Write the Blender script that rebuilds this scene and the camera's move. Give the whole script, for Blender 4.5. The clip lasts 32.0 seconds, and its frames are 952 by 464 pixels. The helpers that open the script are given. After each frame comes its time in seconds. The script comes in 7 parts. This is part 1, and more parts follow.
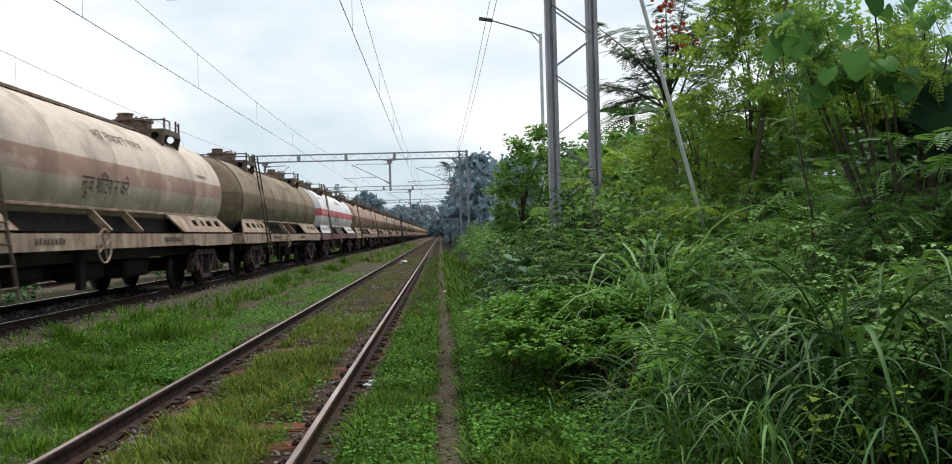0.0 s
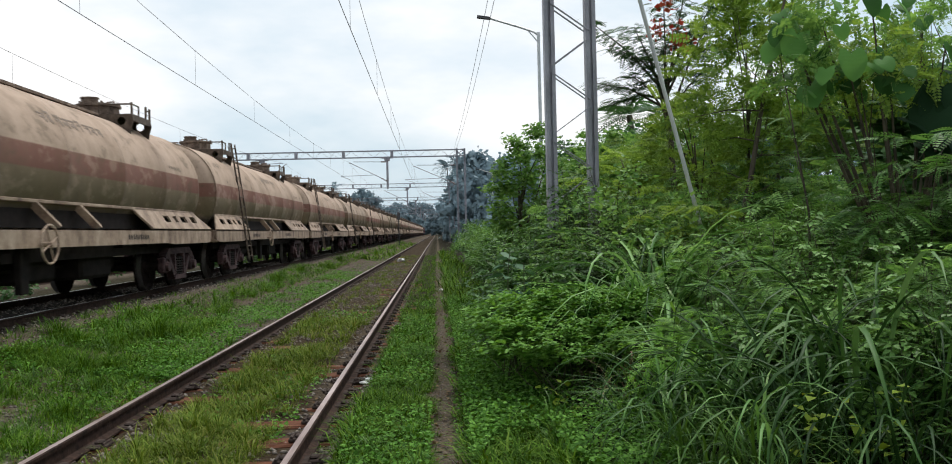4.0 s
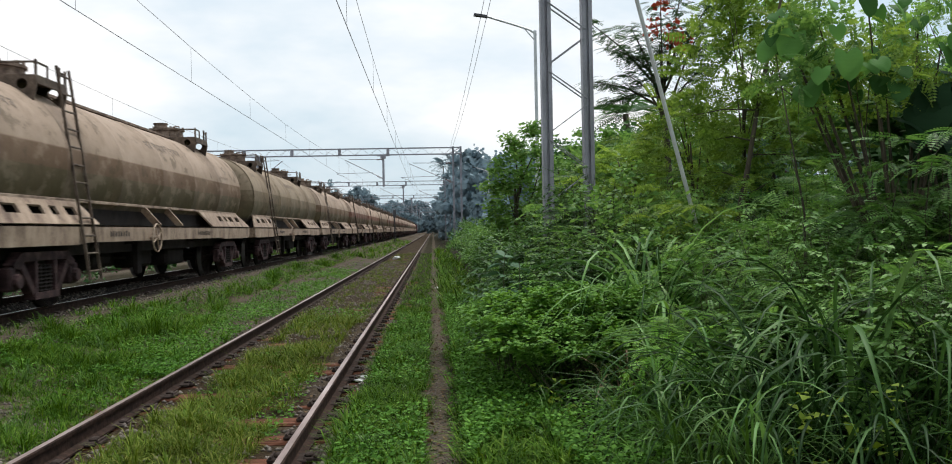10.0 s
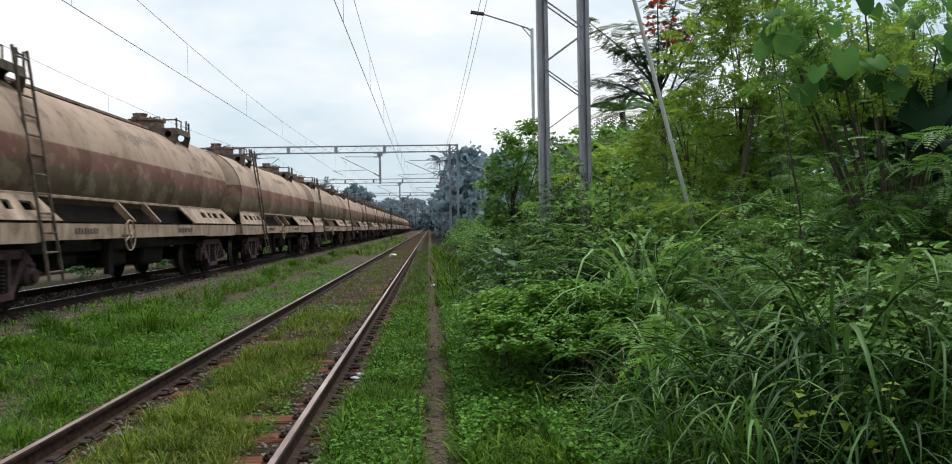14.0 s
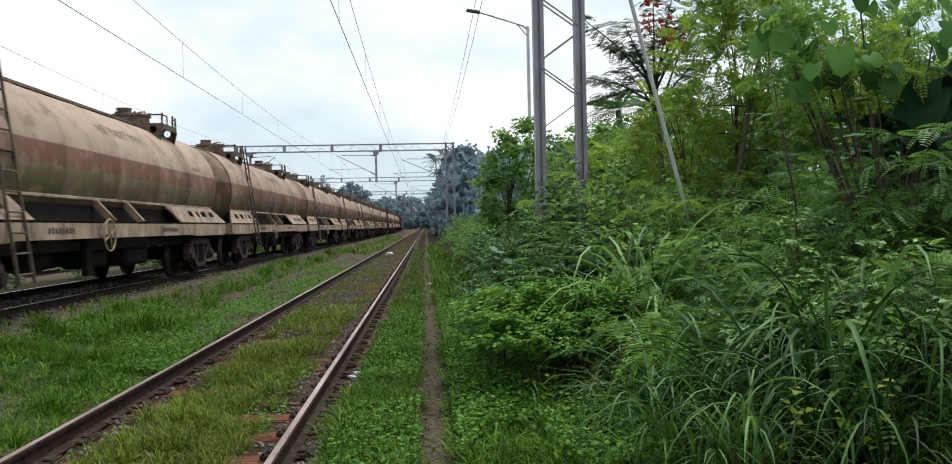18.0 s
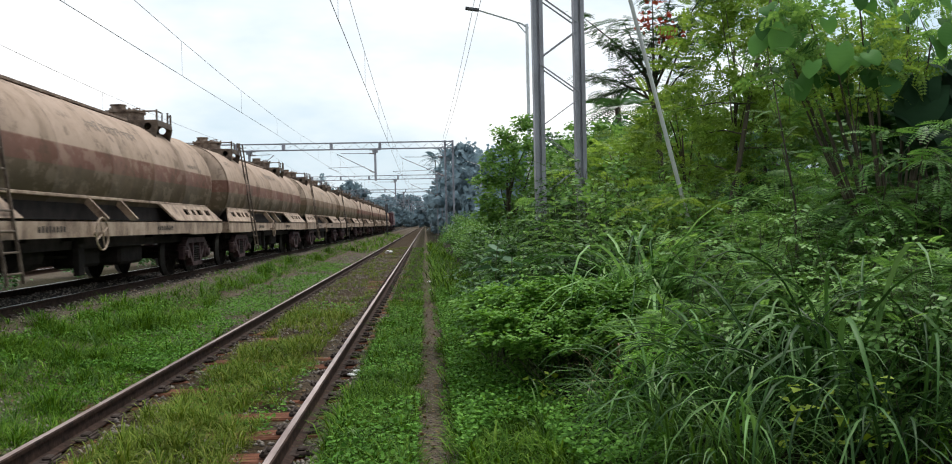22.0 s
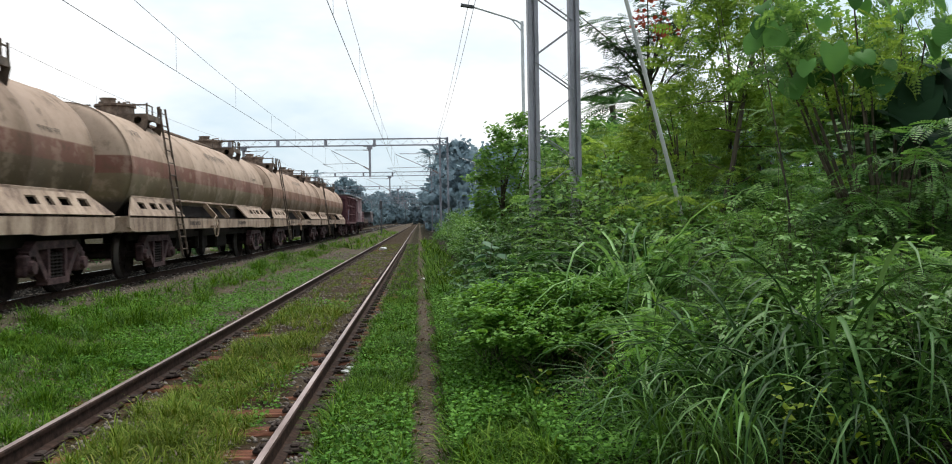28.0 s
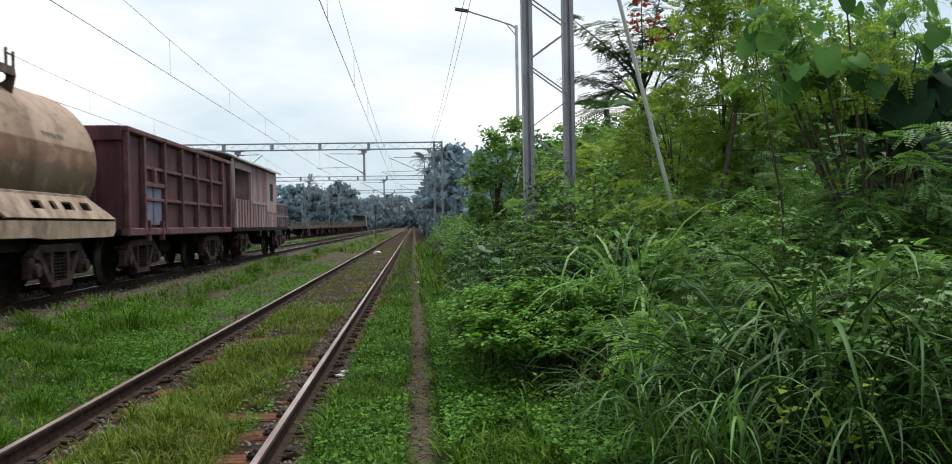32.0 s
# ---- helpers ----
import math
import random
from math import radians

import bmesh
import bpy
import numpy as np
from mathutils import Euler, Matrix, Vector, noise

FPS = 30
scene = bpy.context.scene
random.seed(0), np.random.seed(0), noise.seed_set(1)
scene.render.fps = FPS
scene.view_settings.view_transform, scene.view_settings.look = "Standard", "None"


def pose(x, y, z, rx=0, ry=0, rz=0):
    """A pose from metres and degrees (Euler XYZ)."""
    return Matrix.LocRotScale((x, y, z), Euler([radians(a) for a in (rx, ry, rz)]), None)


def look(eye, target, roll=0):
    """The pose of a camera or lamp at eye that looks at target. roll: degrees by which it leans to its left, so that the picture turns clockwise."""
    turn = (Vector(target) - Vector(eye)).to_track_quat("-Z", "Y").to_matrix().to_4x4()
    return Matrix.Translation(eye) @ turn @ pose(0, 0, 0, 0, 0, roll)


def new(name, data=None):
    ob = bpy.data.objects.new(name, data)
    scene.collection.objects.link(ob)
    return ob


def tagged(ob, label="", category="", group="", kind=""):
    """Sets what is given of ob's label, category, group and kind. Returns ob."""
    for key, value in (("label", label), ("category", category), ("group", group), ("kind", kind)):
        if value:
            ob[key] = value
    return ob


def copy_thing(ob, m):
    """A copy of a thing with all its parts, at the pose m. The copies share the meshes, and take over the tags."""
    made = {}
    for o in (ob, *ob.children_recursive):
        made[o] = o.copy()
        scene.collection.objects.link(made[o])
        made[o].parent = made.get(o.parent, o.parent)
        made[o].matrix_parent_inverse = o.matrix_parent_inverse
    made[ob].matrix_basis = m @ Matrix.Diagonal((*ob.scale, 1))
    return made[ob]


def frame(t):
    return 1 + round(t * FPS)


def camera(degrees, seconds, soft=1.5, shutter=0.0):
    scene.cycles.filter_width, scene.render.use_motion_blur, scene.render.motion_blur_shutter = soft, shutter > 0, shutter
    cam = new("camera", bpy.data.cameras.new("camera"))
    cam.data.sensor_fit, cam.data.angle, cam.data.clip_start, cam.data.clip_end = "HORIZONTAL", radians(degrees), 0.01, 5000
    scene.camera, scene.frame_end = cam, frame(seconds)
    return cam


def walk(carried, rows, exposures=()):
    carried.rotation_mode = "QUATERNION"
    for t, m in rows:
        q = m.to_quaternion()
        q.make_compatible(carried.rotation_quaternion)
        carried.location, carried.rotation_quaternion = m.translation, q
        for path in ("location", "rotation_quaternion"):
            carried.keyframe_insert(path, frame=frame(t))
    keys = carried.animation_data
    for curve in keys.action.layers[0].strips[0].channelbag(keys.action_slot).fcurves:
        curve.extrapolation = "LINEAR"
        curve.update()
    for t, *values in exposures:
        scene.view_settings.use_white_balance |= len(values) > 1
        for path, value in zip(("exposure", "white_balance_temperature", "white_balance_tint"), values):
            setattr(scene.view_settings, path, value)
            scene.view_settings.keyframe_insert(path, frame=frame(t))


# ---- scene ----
# ---- camera ----
cam = camera(57.1, 32.0, soft=1.0, shutter=0.2)
EYE = Vector((0.0, 0.0, 1.6))
# seconds, turn to the right of the rails, tilt upwards, roll; a hand-held camera on one spot
PATH = [
    (0, 2.366, 0.074, -1.597), (0.5, 2.385, 0.053, -1.581), (1, 2.408, 0.033, -1.558), (1.5, 2.441, 0.012, -1.542),
    (2, 2.464, 0.001, -1.519), (2.5, 2.486, -0.013, -1.491), (3, 2.500, -0.025, -1.458), (3.5, 2.518, -0.038, -1.413),
    (5.5, 2.601, -0.079, -1.328), (6, 2.625, -0.093, -1.320), (6.5, 2.651, -0.103, -1.295), (7, 2.677, -0.108, -1.273),
    (7.5, 2.703, -0.115, -1.223), (8, 2.721, -0.123, -1.218), (8.5, 2.740, -0.138, -1.226), (9, 2.763, -0.156, -1.224),
    (9.5, 2.791, -0.170, -1.201), (10, 2.818, -0.178, -1.157), (10.5, 2.841, -0.182, -1.126), (11, 2.870, -0.200, -1.102),
    (11.5, 2.898, -0.218, -1.079), (12, 2.924, -0.243, -1.059), (12.5, 2.950, -0.260, -1.026), (13, 2.978, -0.282, -1.007),
    (13.5, 3.013, -0.312, -1.018), (14, 3.045, -0.338, -1.036), (14.5, 3.077, -0.363, -1.053), (16.5, 3.191, -0.422, -1.136),
    (17, 3.225, -0.424, -1.114), (17.5, 3.250, -0.434, -1.152), (18, 3.279, -0.455, -1.208), (18.5, 3.308, -0.473, -1.259),
    (19, 3.345, -0.488, -1.253), (19.5, 3.372, -0.500, -1.257), (20, 3.384, -0.515, -1.261), (20.5, 3.378, -0.534, -1.265),
    (21, 3.352, -0.552, -1.259), (21.5, 3.327, -0.571, -1.275), (22, 3.319, -0.588, -1.280), (22.5, 3.344, -0.605, -1.261),
    (23, 3.379, -0.620, -1.225), (23.5, 3.413, -0.630, -1.197), (24, 3.436, -0.645, -1.184), (24.5, 3.467, -0.662, -1.178),
    (25, 3.498, -0.677, -1.163), (25.5, 3.531, -0.684, -1.131), (27.5, 3.653, -0.757, -1.066), (28, 3.687, -0.781, -1.019),
    (28.5, 3.725, -0.808, -0.963), (29, 3.755, -0.828, -0.961), (29.5, 3.796, -0.828, -0.952), (30, 3.839, -0.798, -0.963),
    (30.5, 3.898, -0.760, -0.973), (31, 3.958, -0.722, -0.949), (31.5, 4.012, -0.651, -0.990), (32, 4.060, -0.540, -1.055),
]


def aim(yaw, tilt, roll):
    y, p = radians(yaw), radians(tilt)
    return look(EYE, EYE + Vector((math.sin(y) * math.cos(p), math.cos(y) * math.cos(p), math.sin(p))), roll)


walk(cam, [(t, aim(yaw, tilt, roll)) for t, yaw, tilt, roll in PATH], exposures=[(0, 0.0), (14, 0.0), (20, 0.12), (28, 0.15), (30, 0.12), (32, 0.04)])

# ---- sky and sun ----
SUN_UP, SUN_TURN = 62, 35
world = bpy.data.worlds.new("sky")
scene.world = world
world.use_nodes = True
wn, wl = world.node_tree.nodes, world.node_tree.links
wn.clear()
w_out, w_bg = wn.new("ShaderNodeOutputWorld"), wn.new("ShaderNodeBackground")
w_sky = wn.new("ShaderNodeTexSky")
w_sky.sky_type, w_sky.sun_disc = "NISHITA", False
w_sky.sun_elevation, w_sky.sun_rotation = radians(SUN_UP), radians(SUN_TURN)
w_sky.dust_density, w_sky.air_density = 3.0, 1.2
w_co, w_map = wn.new("ShaderNodeTexCoord"), wn.new("ShaderNodeMapping")
w_map.inputs["Scale"].default_value = (1.0, 1.0, 2.6)
w_map.inputs["Location"].default_value = (0.35, 0.1, 0.0)
w_n = wn.new("ShaderNodeTexNoise")
w_n.inputs["Scale"].default_value, w_n.inputs["Detail"].default_value, w_n.inputs["Roughness"].default_value = 1.7, 6.0, 0.55
w_r = wn.new("ShaderNodeValToRGB")
w_r.color_ramp.elements[0].position, w_r.color_ramp.elements[1].position = 0.38, 0.62
w_n2 = wn.new("ShaderNodeTexNoise")
w_n2.inputs["Scale"].default_value, w_n2.inputs["Detail"].default_value = 3.4, 5.0
w_c = wn.new("ShaderNodeValToRGB")
w_c.color_ramp.elements[0].position, w_c.color_ramp.elements[0].color = 0.30, (9.9, 10.4, 11.0, 1)
w_c.color_ramp.elements[1].position, w_c.color_ramp.elements[1].color = 0.62, (11.3, 11.3, 11.3, 1)
w_mix = wn.new("ShaderNodeMix")
w_mix.data_type = "RGBA"
w_lift = wn.new("ShaderNodeMix")
w_lift.data_type = "RGBA"
w_lift.inputs["Factor"].default_value = 0.75
w_lift.inputs["B"].default_value = (6.6, 8.6, 10.0, 1)
wl.new(w_co.outputs["Generated"], w_map.inputs["Vector"])
wl.new(w_map.outputs["Vector"], w_n.inputs["Vector"])
wl.new(w_map.outputs["Vector"], w_n2.inputs["Vector"])
wl.new(w_n.outputs["Fac"], w_r.inputs["Fac"])
wl.new(w_n2.outputs["Fac"], w_c.inputs["Fac"])
wl.new(w_sky.outputs["Color"], w_lift.inputs["A"])
wl.new(w_lift.outputs["Result"], w_mix.inputs["A"])
wl.new(w_c.outputs["Color"], w_mix.inputs["B"])
wl.new(w_r.outputs["Color"], w_mix.inputs["Factor"])
wl.new(w_mix.outputs["Result"], w_bg.inputs["Color"])
w_bg.inputs["Strength"].default_value = 0.097
wl.new(w_bg.outputs["Background"], w_out.inputs["Surface"])

sun = new("sun", bpy.data.lights.new("sun", "SUN"))
sun.data.energy, sun.data.angle, sun.data.color = 2.6, radians(20), (1.0, 0.96, 0.9)
su, st = radians(SUN_UP), radians(SUN_TURN)
sun.matrix_world = look(Vector((math.sin(st) * math.cos(su), math.cos(st) * math.cos(su), math.sin(su))) * 50, (0, 0, 0))

# ---- materials ----


def material(name, ramp, scale=6.0, rough=0.7, metal=0.0, bump=0.3, stretch=(1, 1, 1), fine=60.0, vary=0.12, rough_span=0.15, bump_dist=0.01, spec=0.3):
    """A worn surface: a colour ramp over a broad and a fine noise, bumped by the fine one, varied from object to object."""
    m = bpy.data.materials.new(name)
    m.use_nodes = True
    n, l = m.node_tree.nodes, m.node_tree.links
    b = n["Principled BSDF"]
    co, mp, oi = n.new("ShaderNodeTexCoord"), n.new("ShaderNodeMapping"), n.new("ShaderNodeObjectInfo")
    mp.inputs["Scale"].default_value = stretch
    shift = n.new("ShaderNodeVectorMath")
    shift.operation = "SCALE"
    shift.inputs[0].default_value = (37, 23, 17)
    l.new(oi.outputs["Random"], shift.inputs["Scale"])
    l.new(shift.outputs["Vector"], mp.inputs["Location"])
    l.new(co.outputs["Object"], mp.inputs["Vector"])
    broad, small, cr = n.new("ShaderNodeTexNoise"), n.new("ShaderNodeTexNoise"), n.new("ShaderNodeValToRGB")
    broad.inputs["Scale"].default_value, broad.inputs["Detail"].default_value, broad.inputs["Roughness"].default_value = scale, 5.0, 0.62
    small.inputs["Scale"].default_value, small.inputs["Detail"].default_value = fine, 3.0
    for q in (broad, small):
        l.new(mp.outputs["Vector"], q.inputs["Vector"])
    add = n.new("ShaderNodeMath")
    add.operation = "MULTIPLY_ADD"
    add.inputs[1].default_value = 0.35
    l.new(small.outputs["Fac"], add.inputs[0])
    less = n.new("ShaderNodeMath")
    less.operation = "SUBTRACT"
    less.inputs[1].default_value = 0.175
    l.new(broad.outputs["Fac"], less.inputs[0])
    l.new(less.outputs["Value"], add.inputs[2])
    els = cr.color_ramp.elements
    for i, c in enumerate(ramp):
        pos = 0.3 + 0.4 * i / max(1, len(ramp) - 1)
        e = els[i] if i < 2 else els.new(pos)
        e.position, e.color = pos, (*c, 1)
    l.new(add.outputs["Value"], cr.inputs["Fac"])
    hs, rv = n.new("ShaderNodeHueSaturation"), n.new("ShaderNodeMapRange")
    rv.inputs["To Min"].default_value, rv.inputs["To Max"].default_value = 1 - vary, 1 + vary
    l.new(oi.outputs["Random"], rv.inputs["Value"])
    l.new(rv.outputs["Result"], hs.inputs["Value"])
    l.new(cr.outputs["Color"], hs.inputs["Color"])
    l.new(hs.outputs["Color"], b.inputs["Base Color"])
    rr = n.new("ShaderNodeMapRange")
    rr.inputs["To Min"].default_value, rr.inputs["To Max"].default_value = max(0.05, rough - rough_span), min(1, rough + rough_span)
    l.new(small.outputs["Fac"], rr.inputs["Value"])
    l.new(rr.outputs["Result"], b.inputs["Roughness"])
    b.inputs["Metallic"].default_value, b.inputs["Specular IOR Level"].default_value = metal, spec
    if bump:
        bp = n.new("ShaderNodeBump")
        bp.inputs["Strength"].default_value, bp.inputs["Distance"].default_value = bump, bump_dist
        l.new(add.outputs["Value"], bp.inputs["Height"])
        l.new(bp.outputs["Normal"], b.inputs["Normal"])
    return m


def leafage(name, ramp, rough=0.5, glow_through=0.35, spread=0.55, single=False, gloss=0.16):
    """Leaves: one colour of the ramp for each leaf, light passing through."""
    m = bpy.data.materials.new(name)
    m.use_nodes = True
    n, l = m.node_tree.nodes, m.node_tree.links
    b, out = n["Principled BSDF"], n["Material Output"]
    geo, oi, cr = n.new("ShaderNodeNewGeometry"), n.new("ShaderNodeObjectInfo"), n.new("ShaderNodeValToRGB")
    co, nz = n.new("ShaderNodeTexCoord"), n.new("ShaderNodeTexNoise")
    nz.inputs["Scale"].default_value, nz.inputs["Detail"].default_value = 1.3, 3.0
    l.new(co.outputs["Object"], nz.inputs["Vector"])
    els = cr.color_ramp.elements
    for i, c in enumerate(ramp):
        pos = i / max(1, len(ramp) - 1)
        e = els[i] if i < 2 else els.new(pos)
        e.position, e.color = pos, (*c, 1)
    mix = n.new("ShaderNodeMix")
    mix.inputs["Factor"].default_value = spread
    l.new(nz.outputs["Fac"], mix.inputs["A"])
    l.new(oi.outputs["Random"] if single else geo.outputs["Random Per Island"], mix.inputs["B"])
    l.new(mix.outputs["Result"], cr.inputs["Fac"])
    hs, rv = n.new("ShaderNodeHueSaturation"), n.new("ShaderNodeMapRange")
    rv.inputs["To Min"].default_value, rv.inputs["To Max"].default_value = 0.85, 1.15
    l.new(oi.outputs["Random"], rv.inputs["Value"])
    l.new(rv.outputs["Result"], hs.inputs["Value"])
    l.new(cr.outputs["Color"], hs.inputs["Color"])
    l.new(hs.outputs["Color"], b.inputs["Base Color"])
    b.inputs["Roughness"].default_value, b.inputs["Specular IOR Level"].default_value = rough + 0.06, gloss
    tr, ms = n.new("ShaderNodeBsdfTranslucent"), n.new("ShaderNodeMixShader")
    warm = n.new("ShaderNodeHueSaturation")
    warm.inputs["Hue"].default_value, warm.inputs["Saturation"].default_value, warm.inputs["Value"].default_value = 0.485, 1.1, 1.5
    l.new(hs.outputs["Color"], warm.inputs["Color"])
    l.new(warm.outputs["Color"], tr.inputs["Color"])
    ms.inputs["Fac"].default_value = glow_through * 0.6
    if single:
        veins, bump = n.new("ShaderNodeTexWave"), n.new("ShaderNodeBump")
        veins.bands_direction = "Y"
        veins.inputs["Scale"].default_value, veins.inputs["Distortion"].default_value = 2.4, 1.5
        bump.inputs["Strength"].default_value, bump.inputs["Distance"].default_value = 0.12, 0.01
        l.new(co.outputs["Object"], veins.inputs["Vector"])
        l.new(veins.outputs["Fac"], bump.inputs["Height"])
        l.new(bump.outputs["Normal"], b.inputs["Normal"])
    l.new(b.outputs["BSDF"], ms.inputs[1])
    l.new(tr.outputs["BSDF"], ms.inputs[2])
    l.new(ms.outputs["Shader"], out.inputs["Surface"])
    return m


def barrel_paint(name, paint, stripe, lower, grime, stripe_keep=0.6):
    """Tank paint in the tank's own space: pale above, a painted band at half height, a browner lower half, grime in streaks."""
    m = bpy.data.materials.new(name)
    m.use_nodes = True
    n, l = m.node_tree.nodes, m.node_tree.links
    b = n["Principled BSDF"]
    co, sep, oi = n.new("ShaderNodeTexCoord"), n.new("ShaderNodeSeparateXYZ"), n.new("ShaderNodeObjectInfo")
    l.new(co.outputs["Object"], sep.inputs["Vector"])

    def math_node(op, a, bb, c=None):
        q = n.new("ShaderNodeMath")
        q.operation = op
        for i, v in enumerate((a, bb, c)):
            if v is None:
                continue
            if isinstance(v, (int, float)):
                q.inputs[i].default_value = v
            else:
                l.new(v, q.inputs[i])
        return q.outputs["Value"]

    def noise_node(scale, stretch, detail=5.0):
        mp, q = n.new("ShaderNodeMapping"), n.new("ShaderNodeTexNoise")
        mp.inputs["Scale"].default_value = stretch
        sh = n.new("ShaderNodeVectorMath")
        sh.operation = "SCALE"
        sh.inputs[0].default_value = (41, 29, 13)
        l.new(oi.outputs["Random"], sh.inputs["Scale"])
        l.new(sh.outputs["Vector"], mp.inputs["Location"])
        l.new(co.outputs["Object"], mp.inputs["Vector"])
        l.new(mp.outputs["Vector"], q.inputs["Vector"])
        q.inputs["Scale"].default_value, q.inputs["Detail"].default_value, q.inputs["Roughness"].default_value = scale, detail, 0.65
        return q.outputs["Fac"]

    def mixed(fac, a, bb):
        q = n.new("ShaderNodeMix")
        q.data_type = "RGBA"
        if isinstance(fac, (int, float)):
            q.inputs["Factor"].default_value = fac
        else:
            l.new(fac, q.inputs["Factor"])
        for key, v in (("A", a), ("B", bb)):
            if isinstance(v, tuple):
                q.inputs[key].default_value = (*v, 1)
            else:
                l.new(v, q.inputs[key])
        return q.outputs["Result"]

    def band(value, lo, hi, soft):
        q = n.new("ShaderNodeMapRange")
        q.inputs["From Min"].default_value, q.inputs["From Max"].default_value = lo - soft, lo + soft
        l.new(value, q.inputs["Value"])
        r = n.new("ShaderNodeMapRange")
        r.inputs["From Min"].default_value, r.inputs["From Max"].default_value = hi + soft, hi - soft
        l.new(value, r.inputs["Value"])
        return math_node("MULTIPLY", q.outputs["Result"], r.outputs["Result"])

    z = sep.outputs["Z"]
    blot = noise_node(0.9, (1, 1, 1))
    streak = noise_node(2.0, (1, 0.8, 0.25))
    fine = noise_node(26, (1, 1, 0.6), 4.0)
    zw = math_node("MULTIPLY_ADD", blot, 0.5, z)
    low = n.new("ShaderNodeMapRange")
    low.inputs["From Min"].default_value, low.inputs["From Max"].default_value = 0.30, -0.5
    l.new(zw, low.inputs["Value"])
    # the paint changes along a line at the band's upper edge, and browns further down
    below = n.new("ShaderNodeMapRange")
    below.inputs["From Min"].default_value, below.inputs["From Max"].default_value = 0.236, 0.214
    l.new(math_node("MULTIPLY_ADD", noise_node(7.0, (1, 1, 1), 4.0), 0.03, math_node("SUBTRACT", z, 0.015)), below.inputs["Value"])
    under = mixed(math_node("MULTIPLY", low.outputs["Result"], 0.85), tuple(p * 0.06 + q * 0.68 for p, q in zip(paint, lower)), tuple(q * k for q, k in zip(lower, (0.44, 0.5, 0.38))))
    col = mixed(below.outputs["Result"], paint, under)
    col = mixed(math_node("MULTIPLY", band(z, -0.12, 0.24, 0.012), stripe_keep), col, stripe)
    gm = n.new("ShaderNodeMapRange")
    gm.inputs["From Min"].default_value, gm.inputs["From Max"].default_value = 0.52, 0.78
    l.new(streak, gm.inputs["Value"])
    col = mixed(math_node("MULTIPLY", gm.outputs["Result"], grime), col, (0.12, 0.085, 0.055))
    gb = n.new("ShaderNodeMapRange")
    gb.inputs["From Min"].default_value, gb.inputs["From Max"].default_value = 0.5, 0.75
    l.new(blot, gb.inputs["Value"])
    col = mixed(math_node("MULTIPLY", gb.outputs["Result"], grime * 0.8), col, (0.2, 0.14, 0.085))
    gf = n.new("ShaderNodeMapRange")
    gf.inputs["From Min"].default_value, gf.inputs["From Max"].default_value = 0.55, 0.8
    l.new(fine, gf.inputs["Value"])
    col = mixed(math_node("MULTIPLY", gf.outputs["Result"], 0.35), col, (0.16, 0.1, 0.06))
    # patches of worn and sun-bleached paint
    mid = noise_node(2.6, (1, 0.7, 1), 8.0)
    pm = n.new("ShaderNodeMapRange")
    pm.inputs["From Min"].default_value, pm.inputs["From Max"].default_value = 0.52, 0.6
    l.new(mid, pm.inputs["Value"])
    col = mixed(math_node("MULTIPLY", pm.outputs["Result"], 0.22), col, tuple(min(0.8, c * 1.25 + 0.03) for c in paint))
    pd = n.new("ShaderNodeMapRange")
    pd.inputs["From Min"].default_value, pd.inputs["From Max"].default_value = 0.45, 0.36
    l.new(mid, pd.inputs["Value"])
    col = mixed(math_node("MULTIPLY", pd.outputs["Result"], 0.3 + grime * 0.3), col, tuple(c * 0.45 for c in lower))
    # rusty lines along the ring seams
    ring = math_node("ABSOLUTE", math_node("SUBTRACT", math_node("MODULO", math_node("ADD", math_node("MULTIPLY_ADD", fine, 0.05, sep.outputs["Y"]), 51.225), 2.5), 1.25), 0)
    sm = n.new("ShaderNodeMapRange")
    sm.inputs["From Min"].default_value, sm.inputs["From Max"].default_value = 0.05, 0.012
    l.new(ring, sm.inputs["Value"])
    col = mixed(math_node("MULTIPLY", math_node("MULTIPLY", sm.outputs["Result"], streak), 0.75), col, (0.09, 0.055, 0.04))
    # runs below the two domes
    for place in (-4.5, 4.75):
        off = math_node("ABSOLUTE", math_node("SUBTRACT", math_node("MULTIPLY_ADD", blot, 0.5, sep.outputs["Y"]), place + 0.3), 0)
        dr = n.new("ShaderNodeMapRange")
        dr.inputs["From Min"].default_value, dr.inputs["From Max"].default_value = 0.75, 0.1
        l.new(off, dr.inputs["Value"])
        col = mixed(math_node("MULTIPLY", math_node("MULTIPLY", dr.outputs["Result"], streak), grime), col, (0.1, 0.065, 0.045))
    # the shade below the tank's overhang, put into the belly's colour
    belly_shade = n.new("ShaderNodeMapRange")
    belly_shade.inputs["From Min"].default_value, belly_shade.inputs["From Max"].default_value = -0.56, -0.7
    l.new(math_node("MULTIPLY_ADD", fine, 0.06, z), belly_shade.inputs["Value"])
    col = mixed(math_node("MULTIPLY", belly_shade.outputs["Result"], 0.9), col, (0.035, 0.028, 0.024))
    l.new(col, b.inputs["Base Color"])
    rr = n.new("ShaderNodeMapRange")
    rr.inputs["To Min"].default_value, rr.inputs["To Max"].default_value = 0.6, 0.95
    b.inputs["Specular IOR Level"].default_value = 0.2
    l.new(streak, rr.inputs["Value"])
    l.new(rr.outputs["Result"], b.inputs["Roughness"])
    bp = n.new("ShaderNodeBump")
    bp.inputs["Strength"].default_value, bp.inputs["Distance"].default_value = 0.25, 0.01
    l.new(math_node("MULTIPLY_ADD", fine, 0.4, blot), bp.inputs["Height"])
    l.new(bp.outputs["Normal"], b.inputs["Normal"])
    return m


